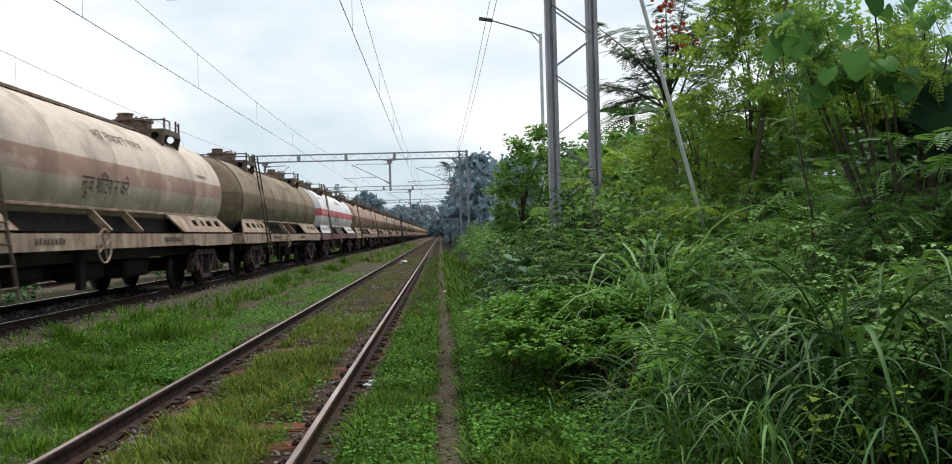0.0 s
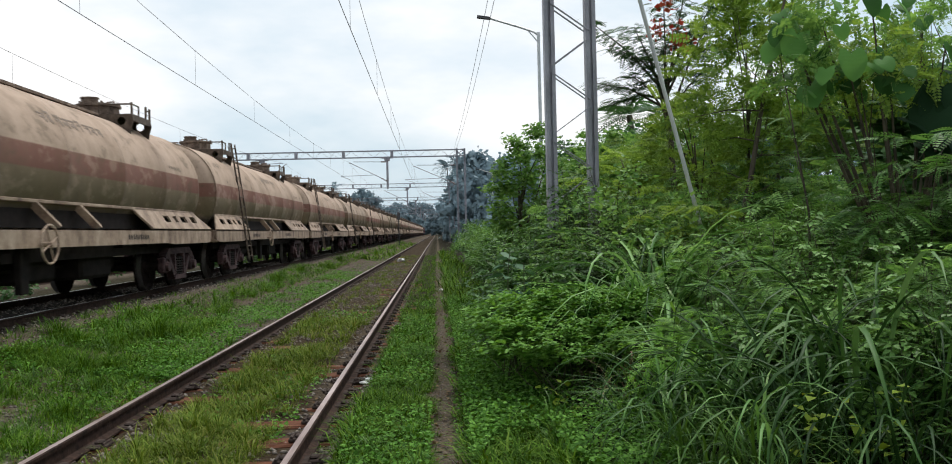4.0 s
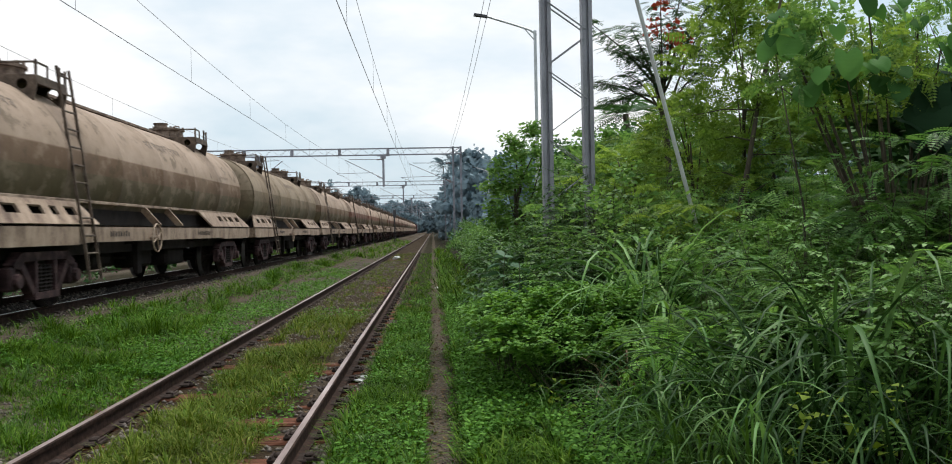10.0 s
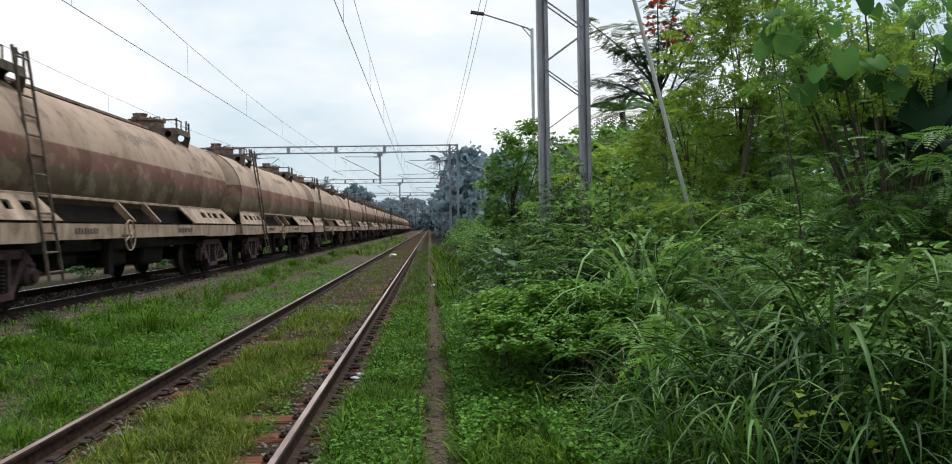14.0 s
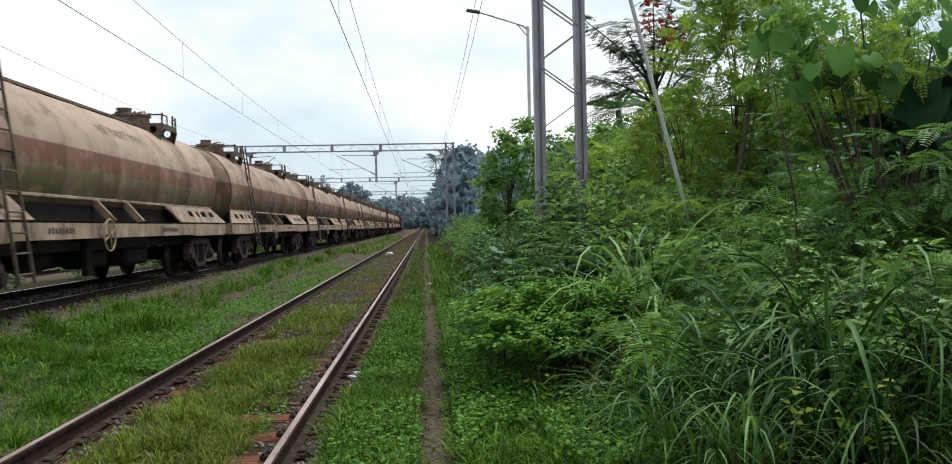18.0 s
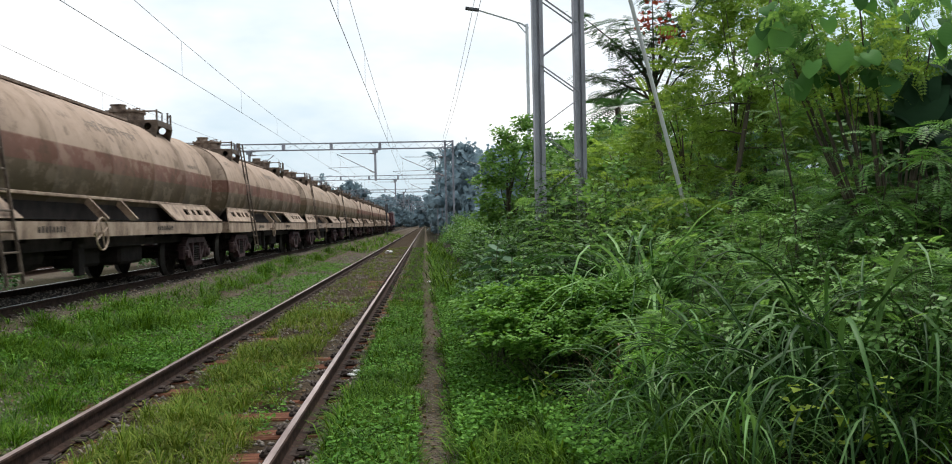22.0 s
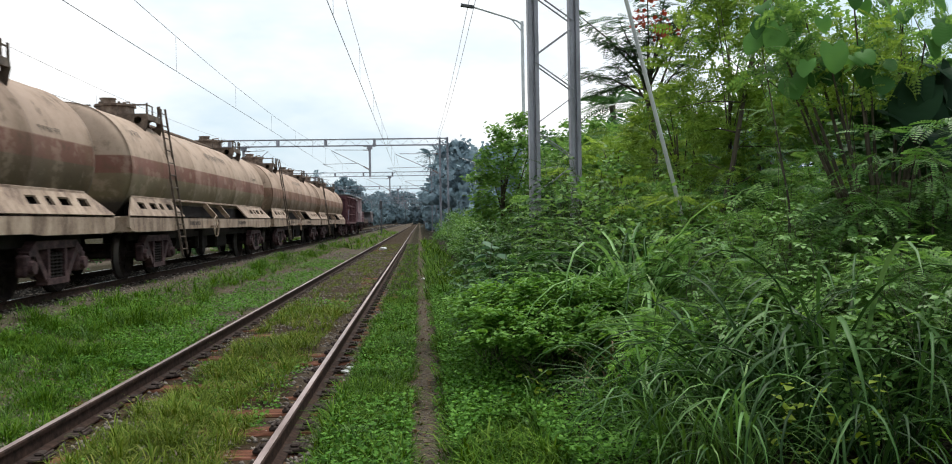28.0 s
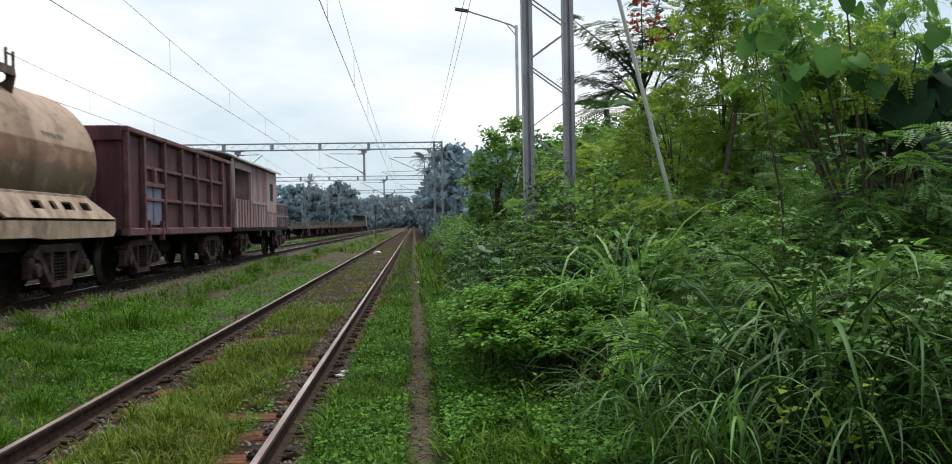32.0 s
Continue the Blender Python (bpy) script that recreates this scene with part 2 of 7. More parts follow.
STEEL = material("galvanised_steel", [(0.20, 0.20, 0.22), (0.28, 0.28, 0.31), (0.36, 0.36, 0.40)], 5, 0.5, 0.25, 0.2, (1, 1, 0.3))
DARK_STEEL = material("dark_steel", [(0.05, 0.05, 0.055), (0.09, 0.09, 0.095)], 5, 0.6, 0.3, 0.2)
LAMP_PAINT = material("lamp_paint", [(0.42, 0.44, 0.45), (0.55, 0.57, 0.58)], 4, 0.45, 0.2, 0.1)
POLE_PAINT = material("pole_paint", [(0.36, 0.38, 0.36), (0.52, 0.53, 0.51)], 6, 0.5, 0.1, 0.15, (1, 1, 0.3))
WIRE = material("wire", [(0.10, 0.10, 0.11), (0.16, 0.15, 0.15)], 3, 0.5, 0.5, 0)
INSULATOR = material("insulator", [(0.12, 0.06, 0.04), (0.2, 0.1, 0.07)], 8, 0.25, 0, 0)
RAIL_SIDE = material("rail_rust", [(0.018, 0.013, 0.011), (0.04, 0.025, 0.02), (0.07, 0.042, 0.032)], 14, 0.9, 0.0, 0.4, spec=0.08)
RAIL_TOP = material("rail_head", [(0.19, 0.135, 0.12), (0.33, 0.255, 0.235), (0.47, 0.395, 0.375)], 6, 0.5, 0.2, 0.05, (1, 0.1, 1))
RAIL_BRIGHT = material("polished_rail_head", [(0.42, 0.41, 0.4), (0.6, 0.59, 0.58)], 6, 0.3, 0.8, 0.03, (1, 0.1, 1))
SLEEPER_WOOD = material("sleeper_wood", [(0.05, 0.02, 0.012), (0.13, 0.052, 0.03), (0.24, 0.105, 0.07)], 9, 0.9, 0, 0.6, (0.3, 3, 1), spec=0.1)
SLEEPER_STONE = material("sleeper_concrete", [(0.15, 0.13, 0.11), (0.26, 0.23, 0.2)], 7, 0.9, 0, 0.4)
CLIP = material("rail_clip", [(0.03, 0.021, 0.017), (0.08, 0.06, 0.052)], 12, 0.85, 0.1, 0.3, spec=0.1)
BALLAST = material("ballast_stone", [(0.08, 0.066, 0.056), (0.18, 0.152, 0.132), (0.31, 0.27, 0.24)], 9, 0.9, 0, 0.6, spec=0.1)
FRAME_PAINT = material("frame_paint", [(0.125, 0.08, 0.06), (0.325, 0.235, 0.172), (0.49, 0.375, 0.285)], 3.0, 0.7, 0, 0.25, (1, 1, 0.5), 45, 0.1)
FRAME_MAROON = material("frame_maroon", [(0.12, 0.05, 0.05), (0.22, 0.1, 0.1), (0.3, 0.16, 0.15)], 3.0, 0.7, 0, 0.25)
FITTING = material("tank_fitting", [(0.06, 0.04, 0.03), (0.17, 0.12, 0.09), (0.30, 0.23, 0.18)], 6.0, 0.75, 0.1, 0.3)
RUNG = material("ladder_steel", [(0.05, 0.036, 0.028), (0.11, 0.08, 0.06), (0.19, 0.145, 0.11)], 6.0, 0.7, 0.2, 0.2)
BOGIE = material("bogie_steel", [(0.016, 0.008, 0.009), (0.045, 0.023, 0.024), (0.105, 0.06, 0.06)], 6.0, 0.85, 0.1, 0.4)
APRON_PALE = material("apron_pale", [(0.3, 0.25, 0.24), (0.55, 0.5, 0.49), (0.66, 0.62, 0.61)], 3.0, 0.65, 0, 0.2)
# near-black: the shade below the wagons is put into the colour
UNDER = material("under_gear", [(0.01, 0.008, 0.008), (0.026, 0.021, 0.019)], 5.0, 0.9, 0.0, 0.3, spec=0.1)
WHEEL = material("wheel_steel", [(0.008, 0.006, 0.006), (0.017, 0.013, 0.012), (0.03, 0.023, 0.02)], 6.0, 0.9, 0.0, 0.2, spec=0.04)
TREAD = material("wheel_tread", [(0.12, 0.11, 0.105), (0.2, 0.19, 0.185)], 6.0, 0.4, 0.6, 0.05)
MARK = material("painted_marking", [(0.03, 0.022, 0.02), (0.09, 0.065, 0.05)], 20, 0.8, 0, 0)
MARK_GREY = material("faded_marking", [(0.17, 0.13, 0.10), (0.28, 0.21, 0.16)], 20, 0.8, 0, 0)
BOX_RED = material("wagon_red", [(0.045, 0.017, 0.022), (0.082, 0.03, 0.038), (0.12, 0.05, 0.058)], 2.2, 0.75, 0, 0.3, (1, 1, 0.4))
BOX_RIB = material("wagon_rib", [(0.062, 0.026, 0.03), (0.115, 0.048, 0.052), (0.165, 0.08, 0.082)], 3, 0.75, 0, 0.3)
BOX_BLUE = material("door_patch", [(0.10, 0.105, 0.16), (0.17, 0.175, 0.25)], 5, 0.7, 0, 0.2)
LOAD = material("load", [(0.05, 0.045, 0.04), (0.12, 0.11, 0.1)], 6, 0.95, 0, 0.6)
VAN_PINK = material("van_faded_red", [(0.13, 0.065, 0.068), (0.23, 0.14, 0.145), (0.36, 0.26, 0.265)], 2.0, 0.8, 0, 0.25, (1, 1, 0.4))
VAN_PALE = material("van_pale", [(0.24, 0.17, 0.175), (0.4, 0.32, 0.325)], 3.0, 0.75, 0, 0.2, (1, 1, 0.4))
VAN_GREY = material("van_grey", [(0.12, 0.115, 0.12), (0.22, 0.205, 0.21)], 2.0, 0.8, 0, 0.25, (1, 1, 0.4))
VAN_ROOF = material("van_roof", [(0.24, 0.23, 0.22), (0.36, 0.35, 0.34)], 3.0, 0.8, 0, 0.2)
DARK_INSIDE = material("dark_inside", [(0.02, 0.02, 0.02), (0.04, 0.04, 0.04)], 3, 0.8, 0, 0)
RED_SIGN = material("red_sign", [(0.42, 0.1, 0.1), (0.52, 0.15, 0.14)], 4, 0.5, 0, 0)
LITTER = material("litter", [(0.6, 0.6, 0.58), (0.75, 0.75, 0.73)], 4, 0.5, 0, 0.2)
BARK = material("bark", [(0.03, 0.025, 0.018), (0.07, 0.058, 0.04), (0.12, 0.1, 0.07)], 8, 0.9, 0, 0.6, (1, 1, 0.3))
STEM = material("green_stem", [(0.05, 0.06, 0.03), (0.1, 0.11, 0.05)], 8, 0.8, 0, 0.3)

GRASS = leafage("grass", [(0.012, 0.036, 0.004), (0.034, 0.09, 0.008), (0.098, 0.2, 0.02), (0.26, 0.37, 0.07)], 0.6, 0.25, 0.65, False, 0.05)
GRASS_DRY = leafage("grass_dry", [(0.028, 0.052, 0.006), (0.068, 0.118, 0.013), (0.165, 0.22, 0.036), (0.27, 0.22, 0.08)], 0.6, 0.25, 0.65, False, 0.05)
TALL_GRASS = leafage("tall_grass", [(0.024, 0.07, 0.016), (0.05, 0.13, 0.03), (0.11, 0.24, 0.06), (0.24, 0.4, 0.14)], 0.42, 0.4, 0.8, True, 0.2)
BROAD_GRASS = leafage("broad_grass", [(0.011, 0.032, 0.008), (0.025, 0.065, 0.016), (0.05, 0.118, 0.03), (0.12, 0.21, 0.075)], 0.45, 0.3, 0.8, True, 0.12)
# grass colour darkened for the shade between the tall clumps
SHADED_GRASS = leafage("shaded_grass", [(0.012, 0.032, 0.008), (0.028, 0.068, 0.017), (0.06, 0.125, 0.036)], 0.6, 0.1)
WEED = leafage("weed_leaf", [(0.04, 0.095, 0.02), (0.12, 0.25, 0.055), (0.25, 0.43, 0.12)], 0.42, 0.3)
BRIGHT_FERNY = leafage("bright_feather_leaf", [(0.1, 0.23, 0.04), (0.2, 0.4, 0.07), (0.36, 0.6, 0.13)], 0.42, 0.6)
DRY_STALK = leafage("dry_stalk", [(0.09, 0.06, 0.035), (0.2, 0.14, 0.085), (0.33, 0.26, 0.18)], 0.6, 0.1)
GROUND_WEED = leafage("ground_weed_leaf", [(0.022, 0.066, 0.009), (0.075, 0.19, 0.025), (0.2, 0.4, 0.075)], 0.55, 0.3, 0.65, False, 0.07)
WEED_TOP = leafage("weed_bush_leaf", [(0.055, 0.14, 0.022), (0.125, 0.27, 0.045), (0.22, 0.4, 0.085)], 0.5, 0.45)
WEED_DARK = leafage("weed_dark_leaf", [(0.022, 0.055, 0.016), (0.06, 0.135, 0.036), (0.14, 0.26, 0.075)], 0.42, 0.3)
FERNY_DARK = leafage("feather_dark_leaf", [(0.04, 0.105, 0.026), (0.1, 0.22, 0.052), (0.2, 0.35, 0.1)], 0.42, 0.5)
TALL_GRASS_FINE = leafage("fine_tall_grass", [(0.02, 0.058, 0.009), (0.07, 0.16, 0.025), (0.185, 0.34, 0.07)], 0.42, 0.35, 0.8, False, 0.2)
FERNY = leafage("feather_leaf", [(0.07, 0.155, 0.04), (0.165, 0.315, 0.078), (0.32, 0.49, 0.15)], 0.45, 0.75)
TREE_LEAF = leafage("tree_leaf", [(0.045, 0.115, 0.03), (0.12, 0.235, 0.058), (0.25, 0.4, 0.11)], 0.45, 0.6)
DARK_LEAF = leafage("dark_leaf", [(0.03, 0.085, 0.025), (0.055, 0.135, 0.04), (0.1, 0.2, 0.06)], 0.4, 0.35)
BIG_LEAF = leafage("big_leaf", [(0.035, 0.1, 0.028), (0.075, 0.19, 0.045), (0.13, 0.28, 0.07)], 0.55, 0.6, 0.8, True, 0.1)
# the large leaf again, with the crown's shade put into its colour
BIG_SHADED = leafage("big_shaded_leaf", [(0.012, 0.034, 0.016), (0.026, 0.06, 0.026)], 0.75, 0.2, 0.8, True, 0.1)
OLIVE_LEAF = leafage("olive_leaf", [(0.07, 0.13, 0.024), (0.17, 0.275, 0.052), (0.32, 0.44, 0.11)], 0.45, 0.7)
PALE_LEAF = leafage("pale_leaf", [(0.05, 0.12, 0.055), (0.12, 0.21, 0.12)], 0.5, 0.25)
FALLEN = leafage("fallen_leaf", [(0.06, 0.035, 0.02), (0.14, 0.085, 0.045), (0.26, 0.2, 0.1)], 0.7, 0.1)
ROUND_LEAF = leafage("round_leaf", [(0.2, 0.3, 0.03), (0.34, 0.45, 0.06)], 0.45, 0.4)
FLOWER = leafage("red_flower", [(0.33, 0.06, 0.035), (0.5, 0.13, 0.06)], 0.5, 0.3)
# distance haze is put into this leaf colour: pale and blue-grey
HAZED_LEAF = leafage("hazed_leaf", [(0.165, 0.23, 0.27), (0.195, 0.265, 0.3), (0.23, 0.3, 0.325)], 0.9, 0.3)

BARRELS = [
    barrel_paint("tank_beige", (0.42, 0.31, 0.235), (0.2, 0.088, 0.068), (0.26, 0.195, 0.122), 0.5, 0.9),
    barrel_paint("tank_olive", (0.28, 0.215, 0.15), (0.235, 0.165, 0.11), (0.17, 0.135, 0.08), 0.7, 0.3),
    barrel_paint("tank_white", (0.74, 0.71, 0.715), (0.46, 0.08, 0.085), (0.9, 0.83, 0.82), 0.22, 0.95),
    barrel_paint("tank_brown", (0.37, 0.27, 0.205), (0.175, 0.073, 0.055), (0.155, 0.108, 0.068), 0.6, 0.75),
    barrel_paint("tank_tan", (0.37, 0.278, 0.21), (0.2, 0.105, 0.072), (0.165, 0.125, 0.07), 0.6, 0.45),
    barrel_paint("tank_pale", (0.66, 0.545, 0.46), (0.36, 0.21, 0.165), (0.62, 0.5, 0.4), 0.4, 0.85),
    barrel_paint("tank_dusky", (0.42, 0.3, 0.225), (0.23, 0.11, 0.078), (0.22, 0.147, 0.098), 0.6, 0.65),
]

# ---- building tools ----


def part(name, bm, mat, parent=None, label="", smooth=False, at=None):
    """Links a bmesh as one mesh object, under a thing or a part."""
    me = bpy.data.meshes.new(name)
    bm.to_mesh(me)
    bm.free()
    for m in mat if isinstance(mat, (list, tuple)) else [mat]:
        me.materials.append(m)
    if smooth:
        me.polygons.foreach_set("use_smooth", [True] * len(me.polygons))
    ob = new(name, me)
    if parent:
        ob.parent = parent
    if at is not None:
        ob.location = at
    if label:
        ob["label"] = label
    return ob


def raw(name, verts, faces, mat, parent=None, label="", smooth=False, at=None):
    """Links arrays of vertices and equal-sided faces as one mesh object."""
    verts, faces = np.asarray(verts, np.float32), np.asarray(faces, np.int32)
    me = bpy.data.meshes.new(name)
    me.vertices.add(len(verts))
    me.vertices.foreach_set("co", verts.ravel())
    me.loops.add(faces.size)
    me.loops.foreach_set("vertex_index", faces.ravel())
    me.polygons.add(len(faces))
    me.polygons.foreach_set("loop_start", np.arange(len(faces), dtype=np.int32) * faces.shape[1])
    me.update(calc_edges=True)
    for m in mat if isinstance(mat, (list, tuple)) else [mat]:
        me.materials.append(m)
    if smooth:
        me.polygons.foreach_set("use_smooth", [True] * len(me.polygons))
    ob = new(name, me)
    if parent:
        ob.parent = parent
    if at is not None:
        ob.location = at
    if label:
        ob["label"] = label
    return ob


def empty(name, label, category, group="", at=(0, 0, 0)):
    ob = tagged(new(name), label, category, group)
    ob.location = at
    return ob


def box(bm, x0, x1, y0, y1, z0, z1, bevel=0.0):
    m = Matrix.Translation(((x0 + x1) / 2, (y0 + y1) / 2, (z0 + z1) / 2)) @ Matrix.Diagonal((abs(x1 - x0), abs(y1 - y0), abs(z1 - z0), 1))
    r = bmesh.ops.create_cube(bm, size=1, matrix=m)
    if bevel:
        es = list({e for v in r["verts"] for e in v.link_edges})
        bmesh.ops.bevel(bm, geom=es, offset=bevel, segments=1, affect="EDGES")


def bar(bm, a, b, w, h, up=(0, 0, 1)):
    """A bar of section w by h from a to b."""
    a, b = Vector(a), Vector(b)
    y = (b - a).normalized()
    x = y.cross(Vector(up))
    if x.length < 1e-4:
        x = y.cross(Vector((1, 0, 0)))
    x.normalize()
    z = x.cross(y)
    r = Matrix((x, y, z)).transposed().to_4x4()
    bmesh.ops.create_cube(bm, size=1, matrix=Matrix.Translation((a + b) / 2) @ r @ Matrix.Diagonal((w, (b - a).length, h, 1)))


def tube(bm, a, b, r0, r1=None, n=8):
    a, b = Vector(a), Vector(b)
    q = (b - a).to_track_quat("Z", "Y").to_matrix().to_4x4()
    bmesh.ops.create_cone(bm, cap_ends=True, segments=n, radius1=r0, radius2=r0 if r1 is None else r1, depth=(b - a).length, matrix=Matrix.Translation((a + b) / 2) @ q)


def pipe(bm, pts, radii, n=6):
    """A bent tapered tube through points."""
    pts = [Vector(p) for p in pts]
    rings = []
    for i, p in enumerate(pts):
        d = (pts[min(i + 1, len(pts) - 1)] - pts[max(i - 1, 0)]).normalized()
        x = d.cross(Vector((0.3, 0.9, 0.2))).normalized()
        y = d.cross(x)
        r = radii[i] if isinstance(radii, (list, tuple)) else radii
        rings.append([bm.verts.new(p + (x * math.cos(2 * math.pi * k / n) + y * math.sin(2 * math.pi * k / n)) * r) for k in range(n)])
    for a, b in zip(rings, rings[1:]):
        for k in range(n):
            bm.faces.new((a[k], a[(k + 1) % n], b[(k + 1) % n], b[k]))
    bm.faces.new(rings[0][::-1])
    bm.faces.new(rings[-1])


def lathe(bm, prof, axis="Z", n=24, at=(0, 0, 0)):
    """Turns a profile of (radius, height) round an axis."""
    at, rings = Vector(at), []
    for r, h in prof:
        ring = []
        for k in range(n):
            c, s = math.cos(2 * math.pi * k / n) * r, math.sin(2 * math.pi * k / n) * r
            p = {"Z": (c, s, h), "Y": (s, h, c), "X": (h, c, s)}[axis]
            ring.append(bm.verts.new(at + Vector(p)))
        rings.append(ring)
    for a, b in zip(rings, rings[1:]):
        for k in range(n):
            bm.faces.new((a[k], a[(k + 1) % n], b[(k + 1) % n], b[k]))
    for ring in (rings[0], rings[-1]):
        bm.faces.new(ring)
    bmesh.ops.recalc_face_normals(bm, faces=bm.faces)


def extrude_y(bm, outline, y0, y1):
    """A section in x and z drawn out along y."""
    a = [bm.verts.new((x, y0, z)) for x, z in outline]
    b = [bm.verts.new((x, y1, z)) for x, z in outline]
    n = len(outline)
    for k in range(n):
        bm.faces.new((a[k], a[(k + 1) % n], b[(k + 1) % n], b[k]))
    bm.faces.new(a[::-1])
    bm.faces.new(b)
    bmesh.ops.recalc_face_normals(bm, faces=bm.faces)


# ---- ground and tracks ----
SIDING_X, MAIN_X, THIRD_X = -1.88, -7.15, -12.45
SIDING_TOP, MAIN_TOP = 0.155, 0.5


def rise(x):
    """Height of the ground across the tracks."""
    pts = ((-60, 0.3), (-16, 0.3), (-14.2, 0.3), (-13.9, 0.34), (-11.0, 0.34), (-10.4, 0.26), (-9.3, 0.26), (-8.8, 0.36), (-5.5, 0.36), (-4.9, 0.2), (-3.9, 0.06), (-3.1, 0.0), (-2.98, 0.0), (-2.86, -0.03), (-0.9, -0.03), (-0.8, 0.0), (-0.3, 0.0), (0.6, 0.0), (2.0, 0.1), (6.0, 0.35), (40, 0.5))
    return float(np.interp(x, [p[0] for p in pts], [p[1] for p in pts]))


def ground_z(x, y):
    b = noise.noise((x * 0.9, y * 0.9, 0.3)) * 0.035 + noise.noise((x * 0.25, y * 0.25, 5.1)) * 0.05
    if -3.0 < x < -0.75 or -9 < x < -5.4:
        b *= 0.25
        if -2.6 < x < -1.16:
            b += 0.07 * min(1, max(0, noise.noise((x * 1.1, y * 0.7, 2.0)) * 1.6 + 0.25 + (0.6 if y > 11 else 0)))
    elif -0.35 < x < 0.45:
        b *= 0.4
    return rise(x) + b


def make_ground():
    xs = [-2500, -900, -300, -120, -60, -40, -28, -20, -16] + list(np.arange(-14.5, -5.4, 0.45)) + list(np.arange(-5.4, 1.2, 0.15)) + list(np.arange(1.2, 8.0, 0.4)) + [9, 11, 14, 18, 25, 40, 80, 200, 700, 2500]
    ys = [-2500, -800, -200, -60, -30, -15, -8, -4, -1] + list(np.arange(0.5, 16, 0.22)) + list(np.arange(16, 40, 0.6)) + list(np.arange(40, 120, 3)) + [130, 150, 180, 220, 280, 360, 500, 800, 1500, 3000]
    v = [(x, y, ground_z(x, y)) for y in ys for x in xs]
    w = len(xs)
    f = [(j * w + i, j * w + i + 1, (j + 1) * w + i + 1, (j + 1) * w + i) for j in range(len(ys) - 1) for i in range(w - 1)]
    m = bpy.data.materials.new("ground_soil")
    m.use_nodes = True
    n, l = m.node_tree.nodes, m.node_tree.links
    b = n["Principled BSDF"]
    co, sep = n.new("ShaderNodeTexCoord"), n.new("ShaderNodeSeparateXYZ")
    nz, nf, ng = n.new("ShaderNodeTexNoise"), n.new("ShaderNodeTexNoise"), n.new("ShaderNodeTexVoronoi")
    nz.inputs["Scale"].default_value, nz.inputs["Detail"].default_value = 1.1, 6.0
    nf.inputs["Scale"].default_value, nf.inputs["Detail"].default_value = 22.0, 4.0
    ng.inputs["Scale"].default_value = 26.0
    for q in (nz, nf, ng, sep):
        l.new(co.outputs["Object"], q.inputs["Vector"])
    wob = n.new("ShaderNodeMath")
    wob.operation = "MULTIPLY_ADD"
    wob.inputs[1].default_value = 0.5
    l.new(nz.outputs["Fac"], wob.inputs[0])
    l.new(sep.outputs["X"], wob.inputs[2])
    # bands across the tracks: gravel, grassy soil, gravel, grassy soil, trodden path, leaf soil
    span = n.new("ShaderNodeMapRange")
    span.inputs["From Min"].default_value, span.inputs["From Max"].default_value = -15.75, 4.25
    l.new(wob.outputs["Value"], span.inputs["Value"])
    cr = n.new("ShaderNodeValToRGB")
    cr.color_ramp.interpolation = "LINEAR"
    # shade is put into the soil colours under the train and the thicket
    gravel, soil, turf, path, leafy, shaded_bed = (0.1, 0.083, 0.064), (0.05, 0.036, 0.022), (0.03, 0.026, 0.013), (0.098, 0.079, 0.059), (0.02, 0.018, 0.01), (0.03, 0.026, 0.022)
    stops = [(-15.9, turf), (-14.3, turf), (-14.0, gravel), (-10.9, gravel), (-10.5, turf), (-9.5, turf), (-9.0, shaded_bed), (-6.0, shaded_bed), (-5.7, gravel), (-5.1, gravel), (-4.7, soil), (-4.5, path), (-4.0, path), (-3.8, gravel), (-3.0, gravel), (-2.8, soil), (-1.3, soil), (-0.95, gravel), (-0.6, turf), (-0.11, turf), (-0.05, path), (0.16, path), (0.22, turf), (1.0, leafy), (4.2, leafy)]
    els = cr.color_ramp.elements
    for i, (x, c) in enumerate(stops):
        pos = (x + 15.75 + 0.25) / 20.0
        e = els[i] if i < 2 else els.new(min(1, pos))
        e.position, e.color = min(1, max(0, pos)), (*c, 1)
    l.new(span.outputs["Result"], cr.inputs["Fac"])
    sh = n.new("ShaderNodeMix")
    sh.data_type, sh.blend_type = "RGBA", "MULTIPLY"
    sh.inputs["Factor"].default_value = 0.8
    rr = n.new("ShaderNodeValToRGB")
    rr.color_ramp.elements[0].position, rr.color_ramp.elements[0].color = 0.3, (0.45, 0.42, 0.4, 1)
    rr.color_ramp.elements[1].position, rr.color_ramp.elements[1].color = 0.7, (1.5, 1.45, 1.4, 1)
    l.new(nf.outputs["Fac"], rr.inputs["Fac"])
    l.new(cr.outputs["Color"], sh.inputs["A"])
    l.new(rr.outputs["Color"], sh.inputs["B"])
    l.new(sh.outputs["Result"], b.inputs["Base Color"])
    b.inputs["Roughness"].default_value, b.inputs["Specular IOR Level"].default_value = 0.95, 0.06
    bp = n.new("ShaderNodeBump")
    bp.inputs["Strength"].default_value, bp.inputs["Distance"].default_value = 0.7, 0.03
    l.new(ng.outputs["Distance"], bp.inputs["Height"])
    l.new(bp.outputs["Normal"], b.inputs["Normal"])
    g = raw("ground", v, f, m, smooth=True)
    tagged(g, "flat trackside soil with turf, gravel and a trodden path", "ground", kind="structure")


make_ground()

RAIL_SECTION = [(-0.07, 0), (0.07, 0), (0.07, 0.012), (0.012, 0.03), (0.009, 0.115), (0.03, 0.125), (0.032, 0.15), (0.022, 0.158), (-0.022, 0.158), (-0.032, 0.15), (-0.03, 0.125), (-0.009, 0.115), (-0.012, 0.03), (-0.07, 0.012)]


